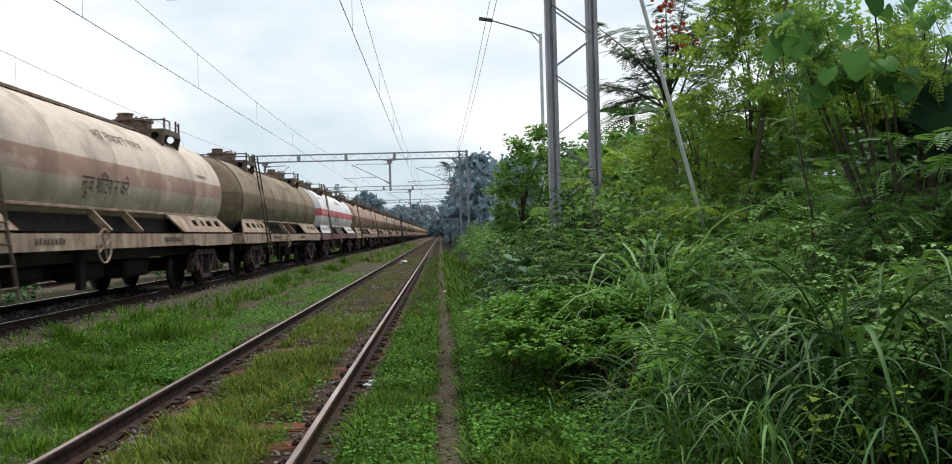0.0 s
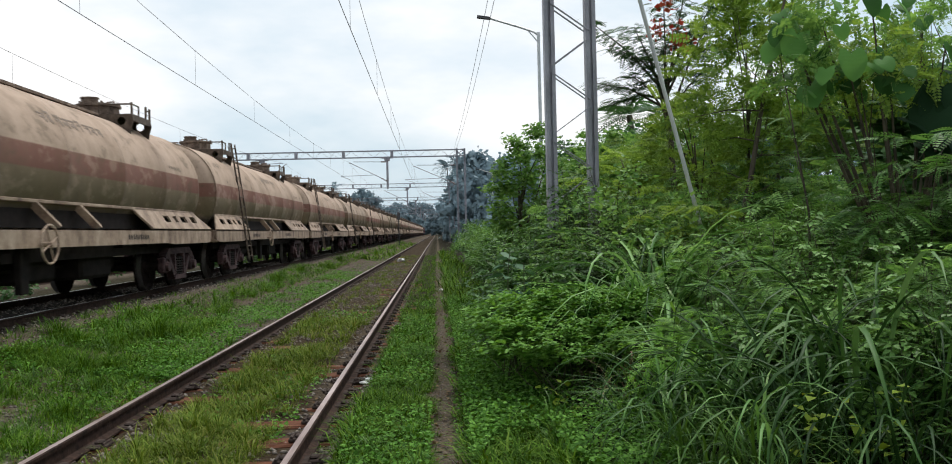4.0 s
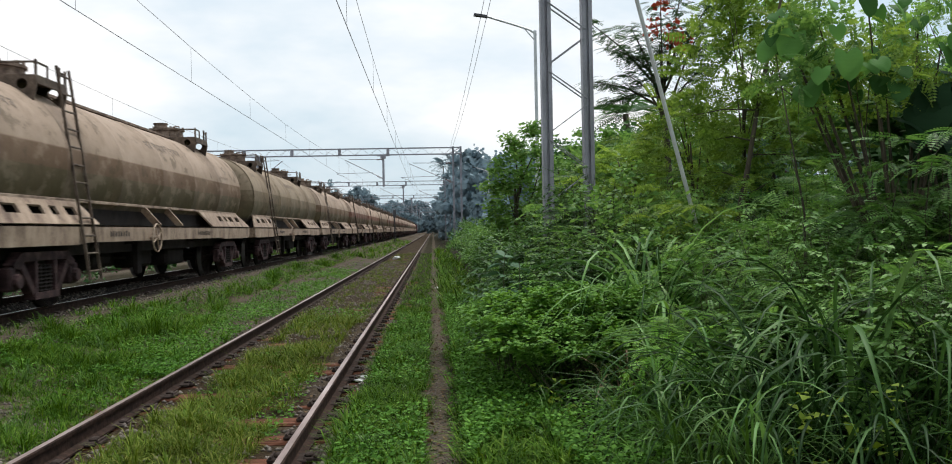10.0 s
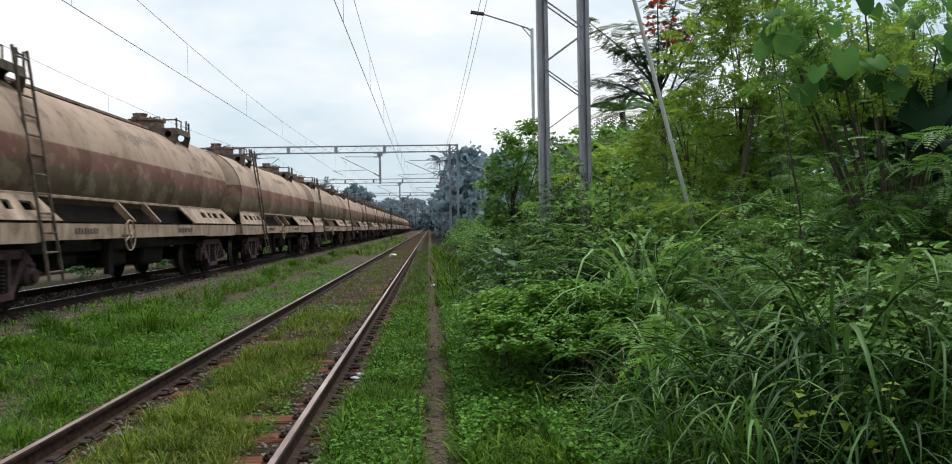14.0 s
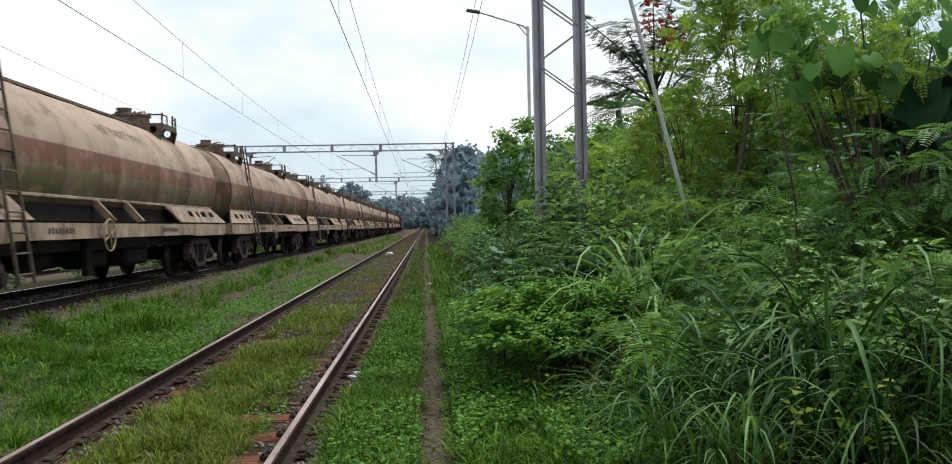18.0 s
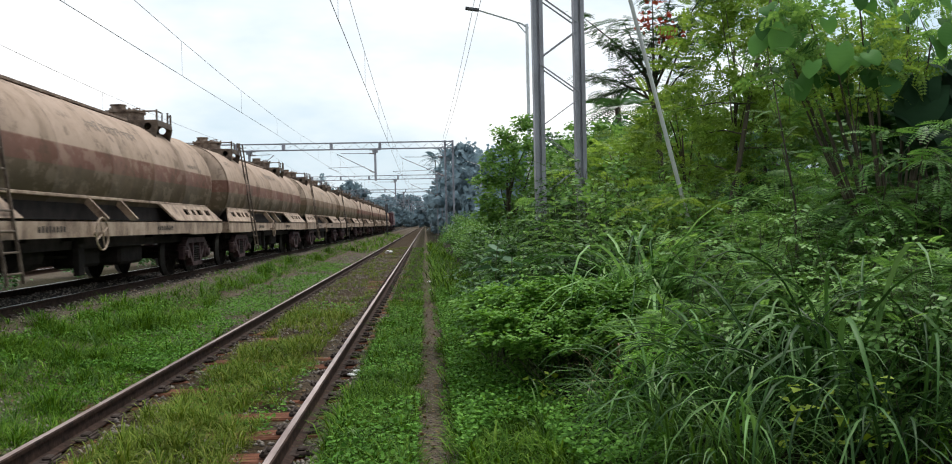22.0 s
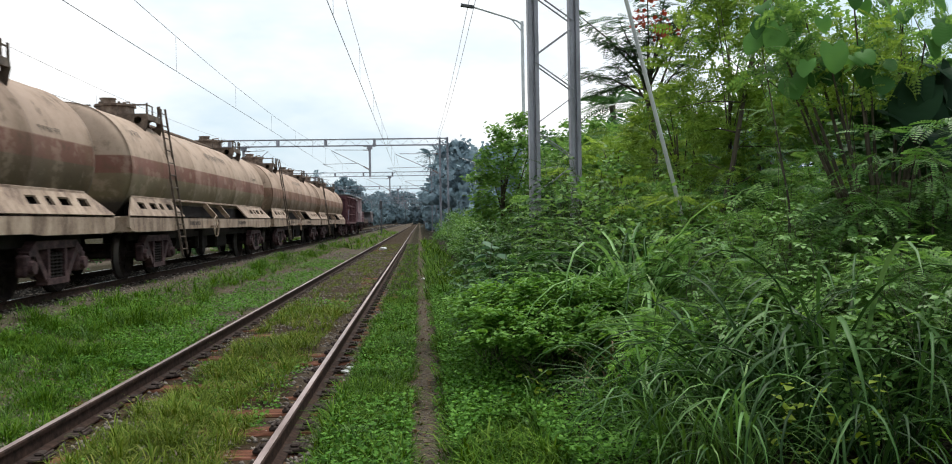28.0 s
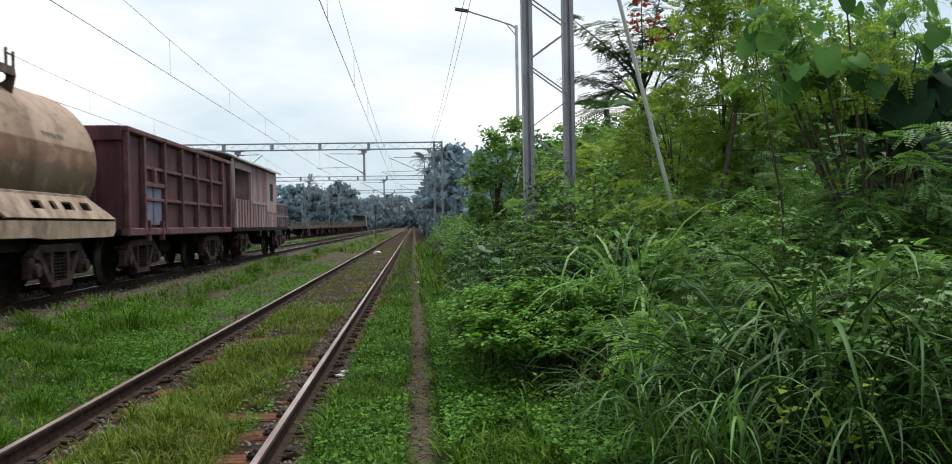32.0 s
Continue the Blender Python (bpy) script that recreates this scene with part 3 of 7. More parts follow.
def rail(name, x, top, y0, y1, parent, head):
    bm = bmesh.new()
    extrude_y(bm, [(x + a, top - 0.158 + b) for a, b in RAIL_SECTION], y0, y1)
    for f in bm.faces:
        c = f.calc_center_median()
        f.material_index = 1 if f.normal.z > 0.8 and c.z > top - 0.02 else 0
    return part(name, bm, [RAIL_SIDE, head], parent)


def make_track(name, x, top, y0, y1, label, sleeper_mat, sl0, sl1, worn):
    t = tagged(new(name), label, "railway track", kind="structure")
    for s in (-1, 1):
        rail("rail", x + s * 0.872, top, y0, y1, t, RAIL_TOP if worn > 0.5 else RAIL_BRIGHT)
    bm = bmesh.new()
    box(bm, -1.37, 1.37, -0.125, 0.125, -0.15, 0.0, 0.015)
    sl = part("sleeper", bm, sleeper_mat, t)
    bm = bmesh.new()
    for s in (-1, 1):
        box(bm, s * 0.85 - 0.03, s * 0.85 + 0.12, -0.11, 0.11, 0.0, 0.022, 0.006)
        for e in (-1, 1):
            m = s * 0.872 + e * 0.125
            box(bm, m - 0.055, m + 0.055, -0.085, 0.085, 0.0, 0.03, 0.008)
            box(bm, m - 0.03 - e * 0.02, m + 0.03 - e * 0.02, -0.05, 0.05, 0.03, 0.052, 0.01)
            tube(bm, (m + e * 0.03, -0.08, 0.036), (m + e * 0.03, 0.08, 0.036), 0.012, n=6)
    cl = part("rail_fastening", bm, CLIP, t)
    rng, k, y = random.Random(5), 0, sl0
    while y < sl1:
        o, c = (sl, cl) if k == 0 else (sl.copy(), cl.copy())
        if k:
            scene.collection.objects.link(o)
            scene.collection.objects.link(c)
        o.location = (x + rng.uniform(-0.04, 0.04) * worn, y, top - 0.16 + rng.uniform(-0.012, 0.004) * worn)
        o.rotation_euler.z = rng.uniform(-0.03, 0.03) * worn
        c.location = (x, y, top - 0.155)
        y += 0.65 + rng.uniform(-0.03, 0.03) * worn
        k += 1


make_track("siding_track", SIDING_X, SIDING_TOP, -60, 420, "rusty overgrown siding track on decayed brown sleepers", SLEEPER_WOOD, -12, 62, 1.0)
make_track("main_track", MAIN_X, MAIN_TOP, -520, 620, "main line track on concrete sleepers in grey ballast", SLEEPER_STONE, -14, 90, 0.1)
make_track("third_track", THIRD_X, MAIN_TOP, 20, 620, "further track beyond the main line", SLEEPER_STONE, 40, 120, 0.1)


def rubble(name, count, xr, yr, size, mat, label, seed):
    rng = np.random.RandomState(seed)
    t = np.array([(1, 0, 0), (-1, 0, 0), (0, 1, 0), (0, -1, 0), (0, 0, 1), (0, 0, -1)], float)
    f = np.array([(0, 2, 4), (2, 1, 4), (1, 3, 4), (3, 0, 4), (2, 0, 5), (1, 2, 5), (3, 1, 5), (0, 3, 5)])
    x = rng.uniform(*xr, count)
    y = yr[0] + (yr[1] - yr[0]) * rng.uniform(0, 1, count) ** 1.8
    z = np.array([ground_z(a, b) for a, b in zip(x, y)])
    s = rng.uniform(0.5, 1.0, (count, 6, 1)) * rng.uniform(size * 0.5, size, (count, 1, 1))
    a = rng.uniform(0, 6.28, count)
    v = t[None] * s * np.array([1, 0.8, 0.65])
    c, sn = np.cos(a)[:, None], np.sin(a)[:, None]
    v = np.stack([v[..., 0] * c - v[..., 1] * sn, v[..., 0] * sn + v[..., 1] * c, v[..., 2]], 2) + np.stack([x, y, z + size * 0.15], 1)[:, None]
    ob = raw(name, v.reshape(-1, 3), (f[None] + 6 * np.arange(count)[:, None, None]).reshape(-1, 3), mat)
    tagged(ob, label, "gravel", kind="stuff")


rubble("ballast", 12000, (-9.0, -4.75), (-8, 60), 0.05, BALLAST, "grey broken ballast stones beside the main line", 3)
rubble("siding_gravel", 9500, (-4.3, -0.75), (4.8, 45), 0.042, BALLAST, "grey and brown gravel among the siding sleepers", 4)
rubble("path_grit", 3200, (-0.1, 0.25), (4.8, 40), 0.018, BALLAST, "small grit on the trodden path", 6)

# ---- tank wagons ----
PITCH, HALF = 17.15, 8.15
AXLE_Z, WHEEL_R = 0.5, 0.5
BOGIE_Y, BASE = 5.85, 1.0
TANK_Z, TANK_R = 2.3, 1.34


def add_bogie(parent, y):
    bm = bmesh.new()
    box(bm, -1.2, 1.2, -0.2, 0.2, 0.42, 0.72, 0.03)
    b = part("bogie", bm, BOGIE, parent, "rusty cast steel bogie", at=(0, y, 0))
    for s in (-1, 1):
        bm = bmesh.new()
        x0, x1 = s * 1.17, s * 1.33
        # a cast side frame: top member, raked ends down to the axle boxes, bottom member
        bar(bm, ((x0 + x1) / 2, -0.75, 0.83), ((x0 + x1) / 2, 0.75, 0.83), 0.16, 0.13)
        for e in (-1, 1):
            bar(bm, ((x0 + x1) / 2, e * 0.72, 0.84), ((x0 + x1) / 2, e * 1.0, 0.66), 0.16, 0.16)
            box(bm, x0, x1, e * 1.0 - 0.16, e * 1.0 + 0.16, 0.36, 0.7, 0.03)
            bar(bm, ((x0 + x1) / 2, e * 0.78, 0.72), ((x0 + x1) / 2, e * 0.36, 0.26), 0.15, 0.12)
            box(bm, x0, x1, e * 0.33 - 0.05, e * 0.33 + 0.05, 0.26, 0.8, 0.01)
            tube(bm, (s * 1.33, e * 1.0, AXLE_Z), (s * 1.4, e * 1.0, AXLE_Z), 0.11, 0.1, 10)
        bar(bm, ((x0 + x1) / 2, -0.42, 0.25), ((x0 + x1) / 2, 0.42, 0.25), 0.18, 0.1)
        part("side_frame", bm, BOGIE, b)
    for s in (-1, 1):
        bm = bmesh.new()
        for k in (-0.16, 0.0, 0.16):
            lathe(bm, [(0.065, 0.3)] + [q for i in range(7) for q in ((0.075, 0.315 + i * 0.055), (0.055, 0.34 + i * 0.055))] + [(0.065, 0.7)], n=8, at=(s * 1.27, k, 0))
        part("spring_nest", bm, UNDER, b)
    for e in (-1, 1):
        bm = bmesh.new()
        tube(bm, (-1.35, 0, 0), (1.35, 0, 0), 0.08, n=10)
        for s in (-1, 1):
            lathe(bm, [(0.12, s * 0.74), (0.14, s * 0.80), (0.40, s * 0.83), (0.44, s * 0.81), (0.53, s * 0.805), (0.53, s * 0.835), (0.5, s * 0.85), (0.495, s * 0.95), (0.44, s * 0.95), (0.4, s * 0.89), (0.14, s * 0.87), (0.12, s * 0.94)], "X", 28)
            for k in range(3):
                a = 2 * math.pi * k / 3
                tube(bm, (s * 0.88, 0.27 * math.cos(a), 0.27 * math.sin(a)), (s * 0.9, 0.27 * math.cos(a), 0.27 * math.sin(a)), 0.05, n=8)
        for f in bm.faces:
            c = f.calc_center_median()
            f.material_index = 1 if math.hypot(c.y, c.z) > 0.485 and abs(f.normal.x) < 0.4 and abs(c.x) > 0.86 else 0
        part("wheelset", bm, [WHEEL, TREAD], b, at=(0, e * BASE, AXLE_Z))
    return b


def ladder_bm(a, b, width, steps):
    bm = bmesh.new()
    a, b = Vector(a), Vector(b)
    for s in (-1, 1):
        o = Vector((0, s * width / 2, 0))
        bar(bm, a + o, b + o, 0.045, 0.022, (0, 1, 0))
    for k in range(steps):
        p = a.lerp(b, (k + 0.5) / steps)
        tube(bm, p + Vector((0, -width / 2, 0)), p + Vector((0, width / 2, 0)), 0.016, n=6)
    return bm


def skin(z, out=0.006):
    """How far the tank's side stands out at a height above the rail."""
    return math.sqrt(max(0.01, TANK_R**2 - (z - TANK_Z) ** 2)) + out


def add_marking(parent, rows, mat, label):
    """Rows of short painted bars on the tank's side: y, z, length, height, number."""
    rng = random.Random(len(rows) * 7 + int(rows[0][0] * 10))
    for y, z, length, h, num in rows:
        bm = bmesh.new()
        step = length / num
        for k in range(num):
            w = step * rng.uniform(0.5, 0.8)
            y0 = y + k * step
            hh = h * rng.uniform(0.75, 1.0)
            pts = [(skin(z), y0, z), (skin(z), y0 + w, z), (skin(z + hh), y0 + w, z + hh), (skin(z + hh), y0, z + hh)]
            # an open character: a head bar, a stem and a foot
            for za, zb, ya, yb in ((z + hh * 0.8, z + hh, y0 - step * 0.05, y0 + w + step * 0.1), (z, z + hh * 0.8, y0 + w * 0.7, y0 + w), (z + hh * rng.uniform(0.1, 0.5), z + hh * 0.62, y0, y0 + w * 0.7)):
                q = [(skin(za), ya, za), (skin(za), yb, za), (skin(zb), yb, zb), (skin(zb), ya, zb)]
                bm.faces.new([bm.verts.new(p) for p in q])
        part("marking", bm, mat, parent, label)


def tank_wagon():
    w = empty("tank_wagon", "dirty beige bogie tank wagon with two domes", "tank wagon", "tank wagons of the train")
    bm = bmesh.new()
    half, prof = 7.55, []
    for k in range(7):
        a = math.pi / 2 * k / 6
        prof.append((max(0.02, TANK_R * math.sin(a)), -half - 0.36 * math.cos(a)))
    for y in np.arange(-half, half + 0.01, 2.5):
        prof += [(TANK_R, y - 0.03), (TANK_R + 0.008, y - 0.012), (TANK_R + 0.008, y + 0.012), (TANK_R, y + 0.03)]
    for k in range(7):
        a = math.pi / 2 * (6 - k) / 6
        prof.append((max(0.02, TANK_R * math.sin(a)), half + 0.36 * math.cos(a)))
    lathe(bm, prof, "Y", 56)
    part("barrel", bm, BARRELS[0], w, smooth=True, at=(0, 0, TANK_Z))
    for s in (-1, 1):
        bm = bmesh.new()
        # side sill, a little deeper over the bogies and rounded off at its ends
        x = s * 1.46
        pts = [(-HALF, 1.08), (-HALF + 0.12, 1.01), (-HALF + 0.4, 0.98), (-5.0, 0.98), (-4.6, 1.01), (4.6, 1.01), (5.0, 0.98), (HALF - 0.4, 0.98), (HALF - 0.12, 1.01), (HALF, 1.08), (HALF, 1.3), (-HALF, 1.3)]
        for xx in (x, x - s * 0.07):
            bm.faces.new([bm.verts.new((xx, y, z)) for y, z in pts])
        bm.verts.ensure_lookup_table()
        n = len(pts)
        for k in range(n):
            bm.faces.new((bm.verts[k], bm.verts[(k + 1) % n], bm.verts[n + (k + 1) % n], bm.verts[n + k]))
        box(bm, x - s * 0.2, x, -HALF + 0.02, HALF - 0.02, 1.27, 1.3)
        bmesh.ops.recalc_face_normals(bm, faces=bm.faces)
        part("side_sill", bm, FRAME_PAINT, w)
        # end aprons: a sloped plate with slots from the sill up to the tank
        for e in (-1, 1):
            bm = bmesh.new()
            # the inner edge slopes outwards at one end and inwards at the ladder end
            y0, y1, slant = (3.65, HALF, -0.2) if e > 0 else (4.05, HALF, 0.15)
            lo, hi = Vector((s * 1.45, 0, 1.3)), Vector((s * 1.2, 0, 1.72))
            slots = [(4.75, 5.15), (5.45, 5.7), (5.95, 6.4), (6.75, 7.2)]
            n_out = Vector((s * 0.72, 0, 0.69)) * 0.02

            def at_(y, f):
                p = lo.lerp(hi, f)
                return Vector((p.x, e * y, p.z))

            def plate(ya, yb, fa, fb, yc=None, yd=None):
                c = [at_(ya, fa), at_(yb, fa), at_(yb if yc is None else yc, fb), at_(ya if yd is None else yd, fb)]
                o = [bm.verts.new(p + n_out) for p in c] + [bm.verts.new(p - n_out) for p in c]
                for q in ((0, 1, 2, 3), (7, 6, 5, 4), (0, 4, 5, 1), (1, 5, 6, 2), (2, 6, 7, 3), (3, 7, 4, 0)):
                    bm.faces.new([o[i] for i in q])

            plate(y0, y1, 0, 0.35, y1 - 0.28, y0 + slant)
            plate(y0 + 2 * slant, y1 - 0.6, 0.68, 1.0, y1 - 0.85, y0 + 3 * slant)
            edge = y0 + slant
            for a, b in slots + [(y1 - 0.28, y1)]:
                if a >= y1 - 0.3:
                    plate(edge, y1 - 0.28, 0.35, 0.68, y1 - 0.6, edge)
                else:
                    plate(edge, a, 0.35, 0.68, a, edge + (slant if edge == y0 + slant else 0))
                edge = b
            bmesh.ops.recalc_face_normals(bm, faces=bm.faces)
            part("apron", bm, FRAME_PAINT, w)
        for y in (-0.75, 0.85):
            bm = bmesh.new()
            bar(bm, (s * 1.42, y + 0.05, 1.3), (s * 1.16, y - 0.25, 1.7), 0.13, 0.05, (0, 1, 0.2))
            part("brace", bm, FRAME_PAINT, w)
        for y in (-4.2,) if s > 0 else (4.75,):
            bm = ladder_bm((s * 1.6, y - 0.45 * s, 0.4), (s * 1.13, y - 0.45 * s, 3.88), 0.48, 12)
            part("ladder", bm, RUNG, w, "worn steel side ladder")
    for e in (-1, 1):
        bm = bmesh.new()
        box(bm, -1.45, 1.45, e * (HALF - 0.05), e * (HALF - 0.2), 0.98, 1.3, 0.02)
        box(bm, -0.75, 0.75, e * (HALF - 0.2), e * (HALF - 1.1), 1.0, 1.5, 0.04)
        part("end_sill", bm, FRAME_PAINT, w)
        bm = bmesh.new()
        box(bm, -0.13, 0.13, e * HALF, e * (HALF + 0.2), 0.94, 1.2, 0.03)
        box(bm, -0.1, 0.1, e * (HALF + 0.2), e * (HALF + 0.42), 0.98, 1.18, 0.03)
        pipe(bm, [(0.35, e * HALF, 0.95), (0.36, e * (HALF + 0.15), 0.62), (0.34, e * (HALF + 0.38), 0.6)], 0.025)
        part("coupler", bm, UNDER, w)
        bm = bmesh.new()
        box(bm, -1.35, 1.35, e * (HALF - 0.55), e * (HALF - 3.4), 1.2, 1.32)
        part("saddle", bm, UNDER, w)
        add_bogie(w, e * BOGIE_Y)
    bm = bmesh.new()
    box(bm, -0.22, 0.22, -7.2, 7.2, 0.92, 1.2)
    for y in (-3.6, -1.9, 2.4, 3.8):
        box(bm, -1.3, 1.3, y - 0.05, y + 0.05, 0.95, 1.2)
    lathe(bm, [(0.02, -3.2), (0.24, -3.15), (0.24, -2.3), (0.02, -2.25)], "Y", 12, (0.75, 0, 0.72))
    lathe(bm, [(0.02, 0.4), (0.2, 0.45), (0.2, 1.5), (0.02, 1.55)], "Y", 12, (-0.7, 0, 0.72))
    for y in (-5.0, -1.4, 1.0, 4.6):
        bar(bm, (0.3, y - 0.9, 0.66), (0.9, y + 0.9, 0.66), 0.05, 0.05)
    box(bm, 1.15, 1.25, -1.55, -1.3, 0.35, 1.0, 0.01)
    # added dark boxes that close off the daylight under the tank
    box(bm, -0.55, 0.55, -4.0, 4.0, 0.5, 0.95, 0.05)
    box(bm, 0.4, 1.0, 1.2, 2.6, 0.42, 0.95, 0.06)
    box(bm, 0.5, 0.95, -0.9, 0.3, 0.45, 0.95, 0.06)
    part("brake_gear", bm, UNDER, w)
    # hand brake wheel on the sill
    bm = bmesh.new()
    for k in range(20):
        a, b2 = 2 * math.pi * k / 20, 2 * math.pi * (k + 1) / 20
        tube(bm, (1.6, 0.28 * math.cos(a), 0.28 * math.sin(a)), (1.6, 0.28 * math.cos(b2), 0.28 * math.sin(b2)), 0.016, n=6)
    for k in range(4):
        a = 2 * math.pi * k / 4 + 0.4
        tube(bm, (1.6, 0, 0), (1.6, 0.27 * math.cos(a), 0.27 * math.sin(a)), 0.012, n=6)
    tube(bm, (1.46, 0, 0), (1.64, 0, 0), 0.035, n=8)
    part("brake_wheel", bm, FRAME_PAINT, w, at=(0, -1.4, 1.06))
    for i, y in enumerate((-4.5, 4.75)):
        top = TANK_Z + TANK_R
        bm = bmesh.new()
        lathe(bm, [(0.56, top - 0.2), (0.56, top + 0.02), (0.43, top + 0.03), (0.425, top + 0.27), (0.47, top + 0.275), (0.47, top + 0.32), (0.43, top + 0.325)], n=24, at=(0, y, 0))
        d = part("dome", bm, FITTING, w, smooth=False)
        bm = bmesh.new()
        lathe(bm, [(0.42, top + 0.32), (0.42, top + 0.34), (0.3, top + 0.36), (0.02, top + 0.37)], n=20, at=(0, y, 0))
        lathe(bm, [(0.17, top + 0.35), (0.17, top + 0.44), (0.19, top + 0.445), (0.19, top + 0.47), (0.02, top + 0.475)], n=14, at=(-0.1, y - 0.18, 0))
        for k in range(6):
            a = 2 * math.pi * k / 6
            tube(bm, (0.44 * math.cos(a), y + 0.44 * math.sin(a), top + 0.3), (0.44 * math.cos(a), y + 0.44 * math.sin(a), top + 0.37), 0.03, n=6)
        pipe(bm, [(0.1, y + 0.2, top + 0.34), (0.12, y + 0.2, top + 0.42), (0.3, y + 0.1, top + 0.42), (0.32, y + 0.1, top + 0.33)], 0.018)
        part("lid", bm, FITTING, d)
        # transverse platforms with holed end brackets, one each side
        for s in (-1, 1):
            bm = bmesh.new()
            box(bm, s * 0.3, s * 0.98, y - 0.78, y + 0.38, top + 0.0, top + 0.035)
            box(bm, s * 0.94, s * 0.985, y - 0.78, y + 0.38, top - 0.1, top + 0.0)
            for yy in (y - 0.77, y + 0.36):
                prof = [(0.3, top), (0.98, top), (1.0, top - 0.1), (0.93, skin_z(0.93) - 0.02), (0.7, skin_z(0.7) - 0.02), (0.3, skin_z(0.3) - 0.02)]
                bracket(bm, [(s * a, b) for a, b in prof], yy, 0.012, [(s * 0.76, top - 0.11, 0.085)])
            p = part("platform", bm, RUNG, w)
            bm = bmesh.new()
            zt = top + 0.24
            pipe(bm, [(s * 0.3, y - 0.74, top + 0.03), (s * 0.3, y - 0.74, zt), (s * 0.95, y - 0.74, zt), (s * 0.95, y - 0.3, zt), (s * 0.95, y - 0.3, top + 0.03)], 0.019, 6)
            part("railing", bm, RUNG, p)
            for py, ph in ((y - 0.74, 0.28), (y + 0.12, 0.3), (y + 0.36, 0.28)):
                bm = bmesh.new()
                tube(bm, (s * 0.96, py, top - 0.02), (s * 0.96, py, top + ph), 0.024, n=6)
                part("post", bm, RUNG, p)
            bm = bmesh.new()
            tube(bm, (s * 0.96, y + 0.12, top + 0.22), (s * 0.96, y + 0.36, top + 0.22), 0.017, n=6)
            part("handrail", bm, RUNG, p)
            # bearer along the tank, above an added dark plate for the shaded void
            if i == 0:
                bm = bmesh.new()
                box(bm, s * 1.1, s * 1.24, -7.3, 7.3, 1.68, 1.735, 0.01)
                part("bearer", bm, FRAME_PAINT, w)
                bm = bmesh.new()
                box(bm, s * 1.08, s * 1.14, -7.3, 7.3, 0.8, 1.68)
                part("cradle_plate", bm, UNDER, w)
    bm = bmesh.new()
    top = TANK_Z + TANK_R
    for s in (-1, 1):
        bar(bm, (s * 0.28, -4.1, top + 0.03), (s * 0.28, 4.3, top + 0.03), 0.05, 0.05)
    box(bm, -0.28, 0.28, -4.1, 4.3, top + 0.04, top + 0.06)
    part("walkway", bm, FITTING, w)
    add_marking(w, [(-0.6, 2.95, 2.6, 0.2, 9), (5.3, 2.62, 0.9, 0.1, 6), (-6.9, 3.0, 0.7, 0.16, 3)], MARK_GREY, "faded painted lettering in bars")
    rng = random.Random(8)
    for y0, num in ((-3.6, 8), (2.2, 9)):
        bm = bmesh.new()
        for k in range(num):
            y = y0 + k * 0.13
            bm.faces.new([bm.verts.new((1.466, a, z)) for a, z in ((y, 1.1), (y + 0.08, 1.1), (y + 0.08, 1.1 + rng.uniform(0.07, 0.1)), (y, 1.2))])
        part("sill_marking", bm, MARK, w, "small dark painted bars")
    return w


def lettering(parent, body, y, z, length):
    """Words painted on the tank's side in the built-in font."""
    text = new("text", bpy.data.curves.new("text", "FONT"))
    text.data.body = body
    bpy.context.view_layer.update()
    me = bpy.data.meshes.new_from_object(text.evaluated_get(bpy.context.evaluated_depsgraph_get()))
    wide = max(v.co.x for v in me.vertices)
    k = length / wide
    for v in me.vertices:
        zz = z + v.co.y * k * 1.15
        v.co = (skin(zz, 0.012), y + v.co.x * k, zz)
    me.materials.clear()
    me.materials.append(MARK)
    ob = new("lettering", me)
    ob.parent = parent
    ob["label"] = "dark painted words on the tank"
    bpy.data.objects.remove(text)


def skin_z(x):
    return TANK_Z + math.sqrt(TANK_R**2 - x * x)


def bracket(bm, outline, y, half, holes=()):
    """An upright plate across the wagon, with round holes through it."""
    loops = [[bm.verts.new((x, y - half, z)) for x, z in outline]]
    for hx, hz, hr in holes:
        loops.append([bm.verts.new((hx + hr * math.cos(k * math.pi / 7), y - half, hz + hr * math.sin(k * math.pi / 7))) for k in range(14)])
    edges = [bm.edges.new((q[k], q[(k + 1) % len(q)])) for q in loops for k in range(len(q))]
    made = bmesh.ops.triangle_fill(bm, use_beauty=True, use_dissolve=False, edges=edges)
    faces = [f for f in made["geom"] if isinstance(f, bmesh.types.BMFace)]
    out = bmesh.ops.extrude_face_region(bm, geom=faces)
    bmesh.ops.translate(bm, vec=(0, half * 2, 0), verts=[v for v in out["geom"] if isinstance(v, bmesh.types.BMVert)])
    bmesh.ops.recalc_face_normals(bm, faces=bm.faces)


# paint of each wagon, from the first one past the camera to the last
LOOKS = [3, 0, 5, 1, 2, 0, 0, 0, 4, 0, 4, 1, 4, 3, 0, 4, 0, 3, 3, 3, 3, 4, 4, 3, 0, 6, 6]
LOOK_LABEL = ["dirty beige bogie tank wagon with a brown-red band", "olive-brown grimy bogie tank wagon", "white bogie tank wagon with a bright red band", "brownish weathered bogie tank wagon with a faded band", "tan dusty bogie tank wagon with brown streaks", "pale cream bogie tank wagon with worn paint", "dusky brown bogie tank wagon with a dark lower half"]
FIRST = -2
WAGONS = []
# play in the couplings, by the wagon's place in the train
SLACK = {0: -0.55, 3: 0.35, 7: 0.5, 24: -0.4}


# the i-sign is written before its letter
WORDS = "\u0932\u0942\u091c \u0936\u0902\u093f\u091f\u0902\u0917 \u0928 \u0915\u0930\u0947\u0902"
TEXT_Y = {0: -1.6, 2: -2.4, 7: -1.55}


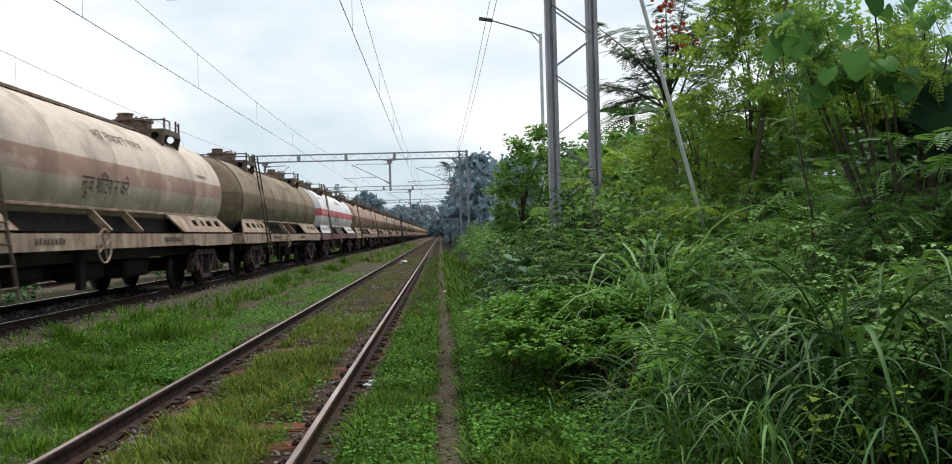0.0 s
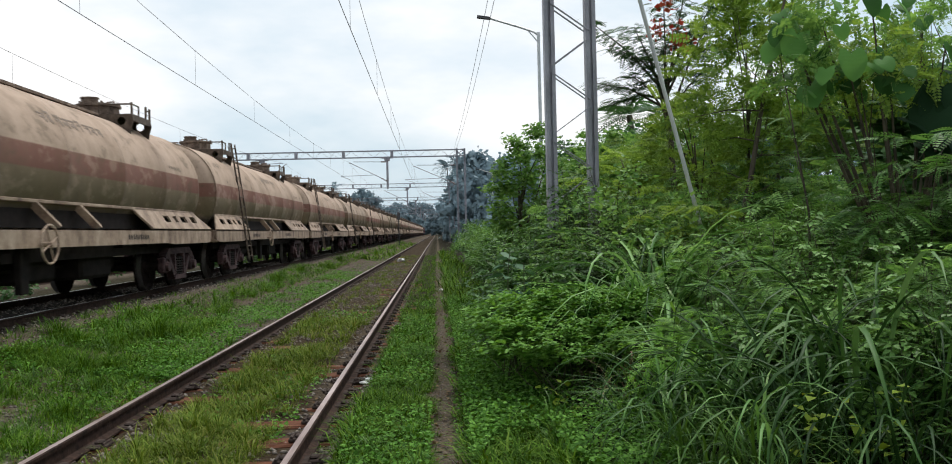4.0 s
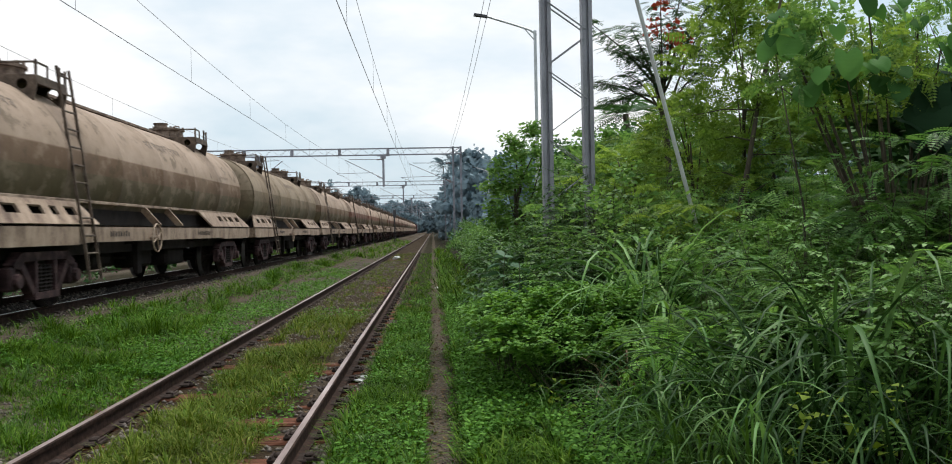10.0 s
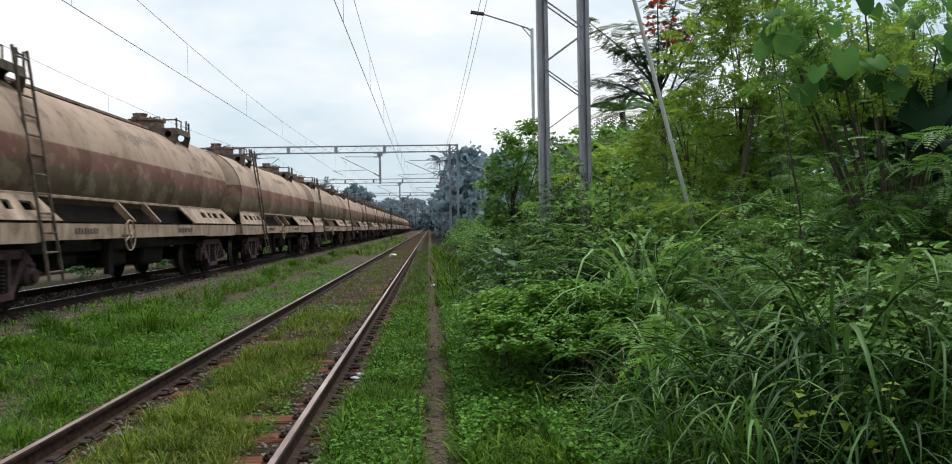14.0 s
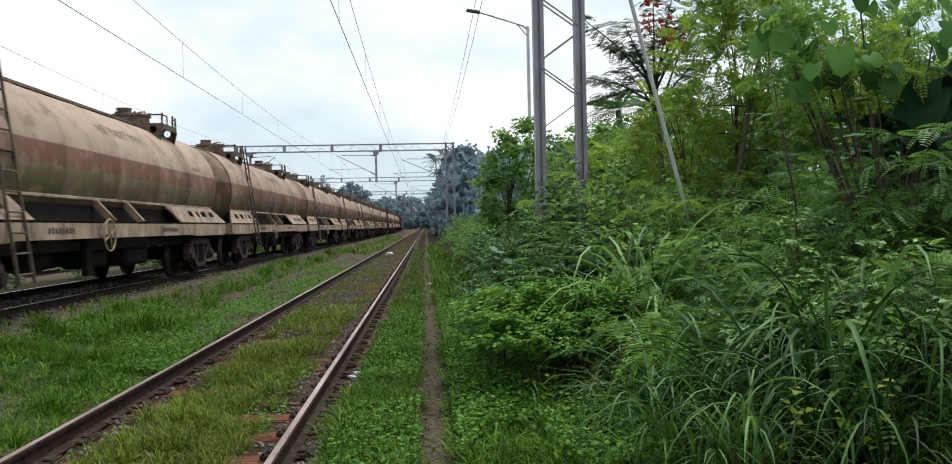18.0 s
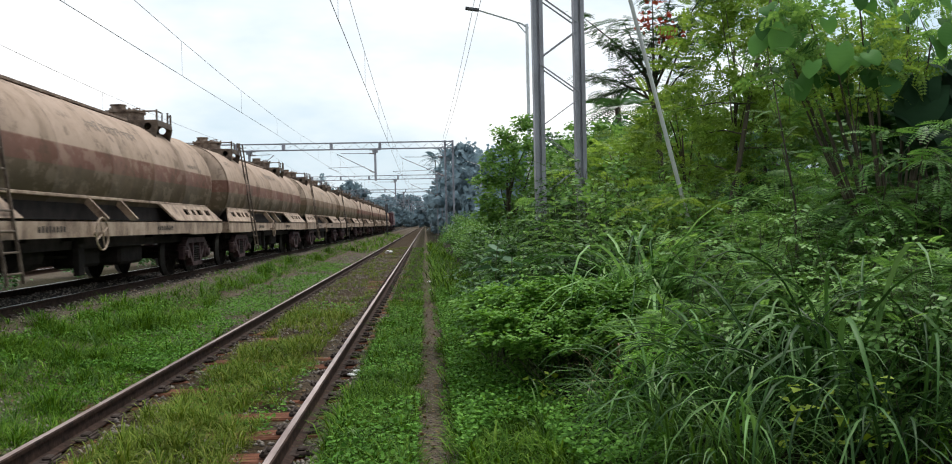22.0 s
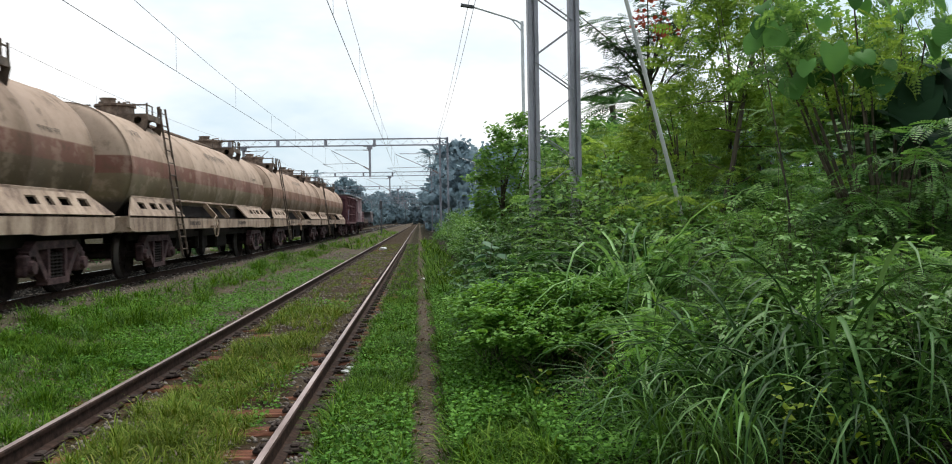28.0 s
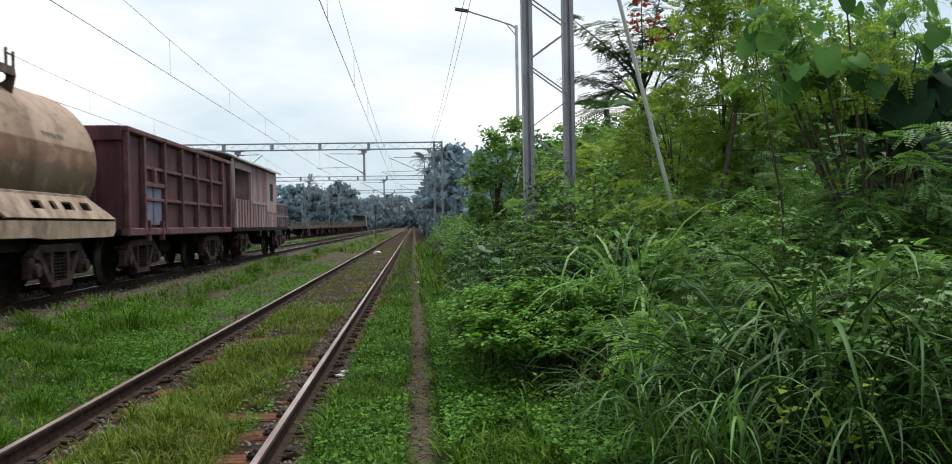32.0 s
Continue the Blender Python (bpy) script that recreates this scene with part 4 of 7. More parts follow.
def make_tankers():
    first = tank_wagon()
    barrels = {}
    base = next(c for c in first.children if c.name.startswith("barrel")).data
    for i in range(len(BARRELS)):
        me = base.copy()
        me.materials[0] = BARRELS[i]
        barrels[i] = me
    for k, look_no in enumerate(LOOKS):
        w = first if k == 0 else copy_thing(first, Matrix())
        w["label"] = LOOK_LABEL[look_no]
        for c in w.children:
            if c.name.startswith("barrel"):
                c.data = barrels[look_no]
            elif look_no == 2 and c.name.startswith(("side_sill", "end_sill")):
                c.material_slots[0].link = "OBJECT"
                c.material_slots[0].material = FRAME_MAROON
            elif look_no == 2 and c.name.startswith(("apron", "brace", "bearer")):
                c.material_slots[0].link = "OBJECT"
                c.material_slots[0].material = APRON_PALE
        if FIRST + k in TEXT_Y:
            lettering(w, WORDS, TEXT_Y[FIRST + k], 1.97, 2.15)
        WAGONS.append((w, (FIRST + k) * PITCH + 4.75 + SLACK.get(FIRST + k, 0)))


make_tankers()


def open_wagon():
    """A high-sided open wagon on two bogies."""
    w = empty("open_wagon", "rusty red high-sided open wagon with a dark load", "goods wagon")
    hl, x, z0, z1 = 4.89, 1.52, 1.12, 3.14
    for s in (-1, 1):
        bm = bmesh.new()
        box(bm, s * (x - 0.1), s * (x - 0.06), -hl, hl, z0, z1)
        side = part("side_wall", bm, BOX_RED, w)
        for y in (-hl + 0.08, -3.75, -2.25, -0.75, 0.75, 2.25, 3.75, hl - 0.08):
            bm = bmesh.new()
            box(bm, s * (x - 0.06), s * (x + 0.05), y - 0.06, y + 0.06, z0 - 0.1, z1, 0.012)
            part("stanchion", bm, BOX_RIB, side)
        bm = bmesh.new()
        for z in (1.75, 2.42):
            box(bm, s * (x - 0.06), s * (x + 0.02), -3.8, 3.8, z - 0.035, z + 0.035, 0.01)
            part("side_rail", bm, BOX_RIB, side)
            bm = bmesh.new()
        box(bm, s * (x - 0.12), s * (x + 0.06), -hl, hl, z1 - 0.09, z1 + 0.02, 0.02)
        box(bm, s * (x - 0.12), s * (x + 0.04), -hl, hl, z0 - 0.14, z0 + 0.02, 0.02)
        part("side_rail", bm, BOX_RIB, side)
        bm = bmesh.new()
        for ya, yb in ((-3.62, -3.06), (-2.98, -2.4)):
            box(bm, s * (x - 0.058), s * (x - 0.02), ya, yb, 1.2, 2.02, 0.01)
        door = part("side_door", bm, BOX_BLUE, w, "faded blue-grey patched side door")
        for y in (-3.5, -2.5):
            bm = bmesh.new()
            box(bm, s * (x - 0.05), s * (x + 0.06), y - 0.04, y + 0.04, 0.86, 1.3, 0.01)
            tube(bm, (s * (x + 0.03), y - 0.09, 1.02), (s * (x + 0.03), y + 0.09, 1.02), 0.035, n=8)
            part("hinge", bm, BOX_RIB, door)
        bm = bmesh.new()
        box(bm, s * (x - 0.06), s * (x + 0.03), -3.7, -2.3, 2.02, 2.12, 0.01)
        box(bm, s * (x - 0.06), s * (x + 0.05), -3.1, -2.94, 2.1, 2.42, 0.02)
        part("latch_bar", bm, BOX_RIB, door)
    for e in (-1, 1):
        bm = bmesh.new()
        box(bm, -x + 0.1, x - 0.1, e * (hl - 0.04), e * hl, z0, z1)
        for xx in (-0.9, -0.3, 0.3, 0.9):
            box(bm, xx - 0.05, xx + 0.05, e * hl, e * (hl + 0.07), z0, z1 - 0.25, 0.01)
        box(bm, -x + 0.05, x - 0.05, e * (hl - 0.02), e * (hl + 0.1), z1 - 0.28, z1 + 0.02, 0.02)
        part("end_wall", bm, BOX_RED, w)
        bm = bmesh.new()
        box(bm, -0.13, 0.13, e * hl, e * (hl + 0.42), 0.94, 1.2, 0.03)
        pipe(bm, [(0.35, e * hl, 0.95), (0.36, e * (hl + 0.15), 0.62), (0.34, e * (hl + 0.38), 0.6)], 0.025)
        part("coupler", bm, UNDER, w)
        add_bogie(w, e * 3.26)
    bm = bmesh.new()
    box(bm, -1.4, 1.4, -hl, hl, 1.0, z0 - 0.01)
    box(bm, -0.2, 0.2, -hl, hl, 0.72, 1.0)
    lathe(bm, [(0.02, -0.6), (0.22, -0.55), (0.22, 0.4), (0.02, 0.45)], "Y", 12, (0.7, 0, 0.7))
    part("underframe", bm, UNDER, w)
    bm = bmesh.new()
    rng = random.Random(4)
    nx, ny = 8, 24
    vs = [[bm.verts.new((-1.4 + 2.8 * i / nx, -4.8 + 9.6 * j / ny, 2.95 + rng.uniform(-0.06, 0.12) + 0.15 * (1 - (2 * i / nx - 1) ** 2))) for i in range(nx + 1)] for j in range(ny + 1)]
    for j in range(ny):
        for i in range(nx):
            bm.faces.new((vs[j][i], vs[j][i + 1], vs[j + 1][i + 1], vs[j + 1][i]))
    part("load", bm, LOAD, w, "dark heaped load")
    return w


def brake_van(name="brake_van", label="faded pinkish-red guard's van with an open veranda", walls=VAN_PINK):
    w = empty(name, label, "brake van")
    hl, x, z0 = 6.0, 1.45, 1.12
    bm = bmesh.new()
    box(bm, -1.45, 1.45, -hl, hl, 0.98, z0, 0.02)
    box(bm, -0.2, 0.2, -hl, hl, 0.7, 0.98)
    part("underframe", bm, UNDER, w)
    # cabin between an open veranda and an end platform
    c0, c1, top = -2.9, 2.6, 3.35
    for s in (-1, 1):
        bm = bmesh.new()
        wy0, wy1, wz0, wz1 = 0.9, 1.7, 2.15, 2.85
        for ya, yb, za, zb in ((c0, wy0, z0, top), (wy1, c1, z0, top), (wy0, wy1, z0, wz0), (wy0, wy1, wz1, top)):
            box(bm, s * (x - 0.06), s * x, ya, yb, za, zb)
        part("cabin_wall", bm, walls, w)
        bm = bmesh.new()
        for ya, yb, za, zb in ((0.3, wy0, 1.7, 3.25), (wy1, 2.58, 1.7, 3.25), (wy0, wy1, 1.7, wz0), (wy0, wy1, wz1, 3.25)):
            box(bm, s * x, s * (x + 0.012), ya, yb, za, zb)
        part("pale_panel", bm, VAN_PALE, w, "pale repainted panel round the window")
        bm = bmesh.new()
        # a near-black sheet stands for the unlit inside
        box(bm, s * (x - 0.05), s * (x - 0.03), wy0, wy1, wz0, wz1)
        part("window", bm, DARK_INSIDE, w, "dark window opening")
        for y in np.arange(c0 + 0.15, 0.3, 0.55):
            bm = bmesh.new()
            box(bm, s * x, s * (x + 0.03), y - 0.03, y + 0.03, z0, 1.96)
            part("rib", bm, VAN_PALE, w)
        bm = bmesh.new()
        box(bm, s * x, s * (x + 0.035), c0, 0.3, 1.96, 2.04)
        part("waist_rail", bm, VAN_PALE, w)
        # veranda: low wall, posts
        bm = bmesh.new()
        box(bm, s * (x - 0.05), s * x, -hl + 0.1, c0, z0, 2.05)
        for y in np.arange(-hl + 0.2, c0, 0.5):
            box(bm, s * x, s * (x + 0.035), y - 0.035, y + 0.035, z0, 2.08)
        part("veranda_wall", bm, walls, w)
        bm = bmesh.new()
        for y in (-hl + 0.12, c0 - 0.05):
            box(bm, s * (x - 0.08), s * x, y - 0.05, y + 0.05, 2.05, top)
        box(bm, s * (x - 0.06), s * x, -hl + 0.1, c0, top - 0.3, top)
        part("veranda_post", bm, VAN_PALE, w)
        bm = bmesh.new()
        for y in np.arange(c1 + 0.3, hl, 0.6):
            box(bm, s * (x - 0.05), s * x, y - 0.025, y + 0.025, z0, 2.1)
        box(bm, s * (x - 0.05), s * x, c1, hl - 0.1, 2.06, 2.12)
        box(bm, s * (x - 0.05), s * x, c1, hl - 0.1, 1.55, 1.6)
        part("platform_railing", bm, walls, w)
        bm = bmesh.new()
        for z in (0.45, 0.75):
            box(bm, s * 1.1, s * 1.5, -5.3, -4.4, z - 0.02, z + 0.02)
        for y in (-5.3, -4.4):
            box(bm, s * 1.44, s * 1.48, y - 0.02, y + 0.02, 0.45, 1.0)
        part("footstep", bm, UNDER, w)
    for y, nm in ((c0, "end_wall"), (c1, "end_wall")):
        bm = bmesh.new()
        box(bm, -x + 0.06, x - 0.06, y - 0.03, y + 0.03, z0, top)
        part(nm, bm, walls, w)
    bm = bmesh.new()
    box(bm, -x + 0.1, x - 0.1, -hl + 0.08, -hl + 0.12, z0, 2.05)
    part("veranda_end", bm, walls, w)
    bm = bmesh.new()
    sec = [(1.6 * math.sin(a), top + 0.32 * (math.cos(a) - math.cos(1.2)) / (1 - math.cos(1.2))) for a in np.linspace(-1.2, 1.2, 11)]
    sec = [(px / math.sin(1.2), pz) for px, pz in sec]
    extrude_y(bm, sec + [(px, pz - 0.05) for px, pz in sec[::-1]], -hl - 0.05, c1 + 0.5)
    part("roof", bm, VAN_ROOF, w)
    for e in (-1, 1):
        add_bogie(w, e * 4.0)
    return w


BOX_WAGON, VAN = open_wagon(), brake_van()
LAST = (FIRST + len(LOOKS) - 1) * PITCH + 4.75
WAGONS += [(BOX_WAGON, LAST + 13.1), (VAN, LAST + 24.95)]

# ---- parked wagons on the third track ----
PARKED = brake_van("parked_brake_van", "grey guard's van parked on the third track", VAN_GREY)
PARKED.location = (THIRD_X, 205, MAIN_TOP)


def flat_wagon():
    w = empty("flat_wagon", "dusty brown low flat wagon parked on the third track", "goods wagon", "parked flat wagons")
    bm = bmesh.new()
    box(bm, -1.4, 1.4, -6.4, 6.4, 0.9, 1.25, 0.02)
    part("deck", bm, FITTING, w)
    for s in (-1, 1):
        for y in np.arange(-6.0, 6.1, 2.0):
            bm = bmesh.new()
            box(bm, s * 1.4, s * 1.46, y - 0.05, y + 0.05, 0.95, 1.75)
            part("stanchion", bm, FITTING, w)
    for e in (-1, 1):
        add_bogie(w, e * 4.3)
    return w


fw = flat_wagon()
fw.location = (THIRD_X, 98, MAIN_TOP)
for k in range(1, 7):
    copy_thing(fw, Matrix.Translation((THIRD_X, 98 + 14.2 * k, MAIN_TOP)))

# ---- overhead line ----
PORTALS = [13.5, 73, 122, 170, 217, 264, 312]
MAST_X, MAST_L = 2.12, -21.0
BOOM_LO, BOOM_HI = 7.93, 8.46


def lattice_mast(parent, x, height, label):
    bm = bmesh.new()
    w = 0.3
    for s in (-1, 1):
        bm = bmesh.new()
        # a rolled section with a groove down its faces
        mid = x + s * (w + 0.02)
        sec = [(-0.08, -0.1), (-0.02, -0.1), (-0.02, -0.05), (0.02, -0.05), (0.02, -0.1), (0.08, -0.1), (0.08, 0.1), (0.02, 0.1), (0.02, 0.05), (-0.02, 0.05), (-0.02, 0.1), (-0.08, 0.1)]
        lo = [bm.verts.new((mid + a, b, 0.0)) for a, b in sec]
        hi = [bm.verts.new((mid + a, b, height)) for a, b in sec]
        for k in range(len(sec)):
            q = (k + 1) % len(sec)
            bm.faces.new((lo[k], lo[q], hi[q], hi[k]))
        bm.faces.new(lo[::-1])
        bm.faces.new(hi)
        leg = part("mast_leg", bm, STEEL, parent, label if s < 0 else "")
    z, k, step = 0.36, 1, 0.53
    bars = []
    for a, b in ((-1, 1), (1, -1)):
        bm = bmesh.new()
        bar(bm, (a * w, 0, 0.05), (b * w, 0, step - 0.05), 0.012, 0.045, (0, 1, 0))
        bars.append(part("lacing_bar", bm, STEEL))
    while z + step < height:
        for y, flip in ((-0.104, 0), (0.104, 0)):
            ob = new("lacing_bar", bars[(k + flip) % 2].data)
            ob.parent, ob.location = parent, (x, y, z)
        z += step
        k += 1
    for ob in bars:
        bpy.data.objects.remove(ob)
    bm = bmesh.new()
    box(bm, x - 0.6, x + 0.6, -0.45, 0.45, -0.4, 0.12, 0.03)
    part("mast_base", bm, SLEEPER_STONE, parent)


def cantilever(parent, x0, x1, z):
    """Bracket tubes from a support at x0 to the wires over x1, with rod insulators."""
    d = 1 if x1 > x0 else -1
    bm = bmesh.new()
    tube(bm, (x0, 0, z + 1.45), (x1 - d * 0.2, 0, z + 1.5), 0.025, n=6)
    tube(bm, (x0, 0, z - 0.15), (x1 + d * 0.1, 0, z + 1.45), 0.03, n=6)
    tube(bm, (x0 + d * 0.9, 0, z + 0.38), (x1 + d * 0.8, 0, z + 0.32), 0.02, n=6)
    tube(bm, (x1 + d * 0.8, 0, z + 0.3), (x1, 0, z + 0.02), 0.014, n=6)
    c = part("cantilever", bm, STEEL, parent)
    bm = bmesh.new()
    for za, zb in ((z + 1.45, z + 1.46), (z - 0.15, z + 0.08)):
        a, b = Vector((x0 + d * 0.1, 0, za)), Vector((x0 + d * 0.55, 0, zb if za > z else z + 0.12))
        for k in range(5):
            p, q = a.lerp(b, k / 5), a.lerp(b, (k + 0.5) / 5)
            tube(bm, p, q, 0.075, 0.05, 8)
    part("insulator", bm, INSULATOR, c)


def portal():
    p = empty("overhead_line_portal", "grey galvanised lattice portal over the tracks", "overhead line portal", "portals along the line")
    lattice_mast(p, MAST_X, 8.55, "grey rolled steel mast leg")
    lattice_mast(p, MAST_L, 8.6, "")
    for y in (-0.2, 0.2):
        for z in (BOOM_LO, BOOM_HI):
            bm = bmesh.new()
            box(bm, MAST_L, MAST_X + 0.4, y - 0.035, y + 0.035, z - 0.035, z + 0.035)
            part("boom_chord", bm, STEEL, p)
    x, k = MAST_L + 0.4, 0
    bars = []
    for a, b in ((BOOM_HI, BOOM_LO), (BOOM_LO, BOOM_HI)):
        bm = bmesh.new()
        bar(bm, (0, 0, a), (0.62, 0, b), 0.01, 0.022, (0, 1, 0))
        bars.append(part("boom_bar", bm, STEEL))
    while x < MAST_X - 0.3:
        for y in (-0.2, 0.2):
            ob = new("boom_bar", bars[k % 2].data)
            ob.parent, ob.location = p, (x, y, 0)
        x += 0.62
        k += 1
    for ob in bars:
        bpy.data.objects.remove(ob)
    for x in (-7.6, -11.5, -3.6, -15.4):
        bm = bmesh.new()
        box(bm, x - 0.11, x + 0.11, -0.24, 0.24, BOOM_LO - 0.02, BOOM_HI + 0.02)
        part("boom_splice", bm, STEEL, p)
    bm = bmesh.new()
    bar(bm, (MAST_X - 0.4, 0, BOOM_LO - 0.45), (MAST_X - 1.0, 0, BOOM_LO), 0.06, 0.06)
    bar(bm, (MAST_X + 0.35, 0, BOOM_HI), (MAST_X - 0.7, 0, BOOM_LO), 0.05, 0.05)
    part("knee_brace", bm, STEEL, p)
    for x in (-4.0, -14.3):
        bm = bmesh.new()
        box(bm, x - 0.5, x + 0.5, -0.25, 0.25, BOOM_LO - 0.09, BOOM_LO - 0.04)
        box(bm, x - 0.22, x + 0.22, -0.2, 0.2, BOOM_LO - 0.3, BOOM_LO - 0.09)
        box(bm, x - 0.09, x + 0.09, -0.09, 0.09, 5.3, BOOM_LO - 0.3)
        part("drop_arm", bm, STEEL, p)
    cantilever(p, MAST_X - 0.4, -1.75, 5.72)
    cantilever(p, -4.0, -7.05, 6.1)
    cantilever(p, -14.3, -12.4, 6.1)
    return p


def make_portals():
    p = portal()
    p.location = (0, PORTALS[0], 0)
    for y in PORTALS[1:]:
        copy_thing(p, Matrix.Translation((0, y, 0)))
    bm = bmesh.new()
    bmesh.ops.create_cube(bm, size=1, matrix=Matrix.Translation((2.0, 121.6, 4.3)) @ Matrix.Diagonal((0.75, 0.1, 0.75, 1)))
    s = part("red_sign", bm, RED_SIGN)
    tagged(s, "small square red plate fixed to a portal mast", "sign")


def wire_run(name, x, zc, zs, label, spans):
    """A contact wire with a sagging catenary and droppers."""
    w = empty(name, label, "overhead wire", "overhead wires")
    for i, (a, b) in enumerate(zip(spans, spans[1:])):
        st = 0.12 if i % 2 else -0.12
        pts, n = [], 14
        for k in range(n + 1):
            f = k / n
            xx = x + st * (1 - 2 * f)
            pts.append((xx, a + (b - a) * f, zs - (zs - zc - 0.55) * 4 * f * (1 - f) * 0.72))
            if 0 < k < n and k % 2:
                bm = bmesh.new()
                tube(bm, (xx, pts[-1][1], zc), pts[-1], 0.004, n=4)
                part("dropper", bm, WIRE, w)
        bm = bmesh.new()
        pipe(bm, pts, 0.007, 5)
        part("catenary_wire", bm, WIRE, w)
        bm = bmesh.new()
        pipe(bm, [(x + st, a, zc), (x - st, b, zc)], 0.0085, 5)
        part("contact_wire", bm, WIRE, w)


make_portals()
SPANS = [-38] + PORTALS
wire_run("siding_wires", -1.75, 5.74, 7.22, "dark contact wire and catenary above the siding", SPANS)
wire_run("main_wires", -7.1, 6.12, 7.6, "dark contact wire and catenary above the main line", SPANS)
wire_run("third_wires", -12.4, 6.12, 7.6, "dark contact wire and catenary above the third track", SPANS)


def make_feeders():
    w = empty("feeder_wires", "pair of bare feeder wires along the mast tops", "overhead wire", "overhead wires")
    for dx, z in ((-0.42, 8.95), (-0.26, 8.8)):
        bm = bmesh.new()
        pts = []
        for a, b in zip(SPANS, SPANS[1:]):
            pts += [(MAST_X + dx, a + (b - a) * k / 12, z - 0.55 * 4 * (k / 12) * (1 - k / 12)) for k in range(12)]
        pipe(bm, pts, 0.009, 5)
        part("wire", bm, WIRE, w)


make_feeders()


def street_lamp(x, y, h, arm, droop, group=True):
    p = empty("street_lamp", "thin grey street lamp with a long arm over the line", "street lamp", "street lamps", (x, y, rise(x)))
    bm = bmesh.new()
    lathe(bm, [(0.075, 0), (0.07, h * 0.5), (0.05, h * 0.5 + 0.02), (0.045, h)], n=10)
    box(bm, -0.12, 0.12, -0.12, 0.12, 0, 0.03)
    part("pole", bm, LAMP_PAINT, p)
    bm = bmesh.new()
    pipe(bm, [(0.05, 0, h - 0.12), (-0.15, 0, h + 0.02), (-0.5, 0, h + 0.14), (-arm * 0.8, 0, h + droop)], 0.028, 8)
    bar(bm, (0, 0, h - 0.3), (-0.3, 0, h + 0.06), 0.02, 0.03)
    part("arm", bm, LAMP_PAINT, p)
    bm = bmesh.new()
    bar(bm, (-arm * 0.78, 0, h + droop - 0.01), (-arm, 0, h + droop + 0.05), 0.14, 0.07)
    part("lamp_head", bm, DARK_STEEL, p)
    return p


street_lamp(3.04, 25, 7.1, 1.75, 0.42)
street_lamp(5.5, 85, 6.9, 1.6, 0.4)
street_lamp(6.4, 134, 6.9, 1.6, 0.4)


def guy_pole():
    bm = bmesh.new()
    a, b = Vector((3.37, 10.0, 0.3)), Vector((1.95, 10.05, 6.1))
    # a thin leaning pipe; its upper end passes out of the picture towards the mast
    pipe(bm, [a, a.lerp(b, 0.5), b], [0.025, 0.024, 0.022], 8)
    bar(bm, a + Vector((-0.15, 0, -0.25)), a + Vector((0.05, 0, 0.1)), 0.1, 0.1)
    g = part("guy_rod", bm, POLE_PAINT)
    tagged(g, "long pale leaning stay rod beside the mast", "stay rod")


guy_pole()


def signal_post(x, y, h):
    s = empty("signal_post", "dark colour-light railway signal on a post", "railway signal", "signals", (x, y, rise(x)))
    bm = bmesh.new()
    tube(bm, (0, 0, 0), (0, 0, h), 0.06, n=8)
    part("post", bm, DARK_STEEL, s)
    bm = bmesh.new()
    box(bm, -0.17, 0.17, -0.1, 0.1, h, h + 0.95, 0.05)
    part("signal_head", bm, DARK_STEEL, s)
    bm = bmesh.new()
    for k in range(12):
        box(bm, -0.2, 0.2, 0.15, 0.18, 0.3 + k * h / 13, 0.34 + k * h / 13)
    part("ladder", bm, DARK_STEEL, s)


signal_post(-4.55, 105, 3.0)
signal_post(-4.5, 285, 6.5)

# ---- plants ----
QUAD_LEAF = (np.array([(0, 0, 0), (0.5, 0.45, 0.06), (0, 1, 0), (-0.5, 0.45, 0.06)], float), np.array([(0, 1, 2, 3)]))
FOLD_LEAF = (np.array([(0, 0, 0), (0, 0.35, -0.05), (0, 0.7, -0.08), (0, 1, -0.16), (0.2, 0.14, 0.05), (0.32, 0.42, 0.07), (0.2, 0.76, 0.0), (-0.2, 0.14, 0.05), (-0.32, 0.42, 0.07), (-0.2, 0.76, 0.0)], float), np.array([(0, 4, 5, 1), (1, 5, 6, 2), (2, 6, 3, 3), (0, 1, 8, 7), (1, 2, 9, 8), (2, 3, 3, 9)]))
FULL_LEAF = (FOLD_LEAF[0], np.array([(0, 4, 5, 1), (1, 5, 6, 2), (0, 1, 8, 7), (1, 2, 9, 8), (2, 6, 3, 9)]))
FOLD_LEAF = (np.array([(0, 0, 0), (0.34, 0.4, 0.07), (0, 1, -0.14), (0, 0.5, -0.03), (-0.34, 0.4, 0.07)], float), np.array([(0, 1, 2, 3), (0, 3, 2, 4)]))


def heart(rows=11):
    """A broad rounded leaf of unit length, folded along its rib, wavy at the edge and drooping at the tip."""
    v, f = [], []
    for k in range(rows):
        t = k / (rows - 1)
        w = 0.45 * math.sin(math.pi * min(1, 0.14 + 0.86 * t) ** 0.78) ** 0.6 if t < 1 else 0.004
        y, z, wave = t, -0.24 * t * t, 0.025 * math.sin(9 * t)
        back = 0.1 * (k == 0)
        v += [(-w, y - back, z + w * 0.1 + wave), (-w * 0.5, y - back * 0.5, z + w * 0.16), (0, y + back, z), (w * 0.5, y - back * 0.5, z + w * 0.16), (w, y - back, z + w * 0.1 - wave)]
    for k in range(rows - 1):
        b = 5 * k
        f += [(b + i, b + i + 1, b + i + 6, b + i + 5) for i in range(4)]
    return np.array(v, float), np.array(f)


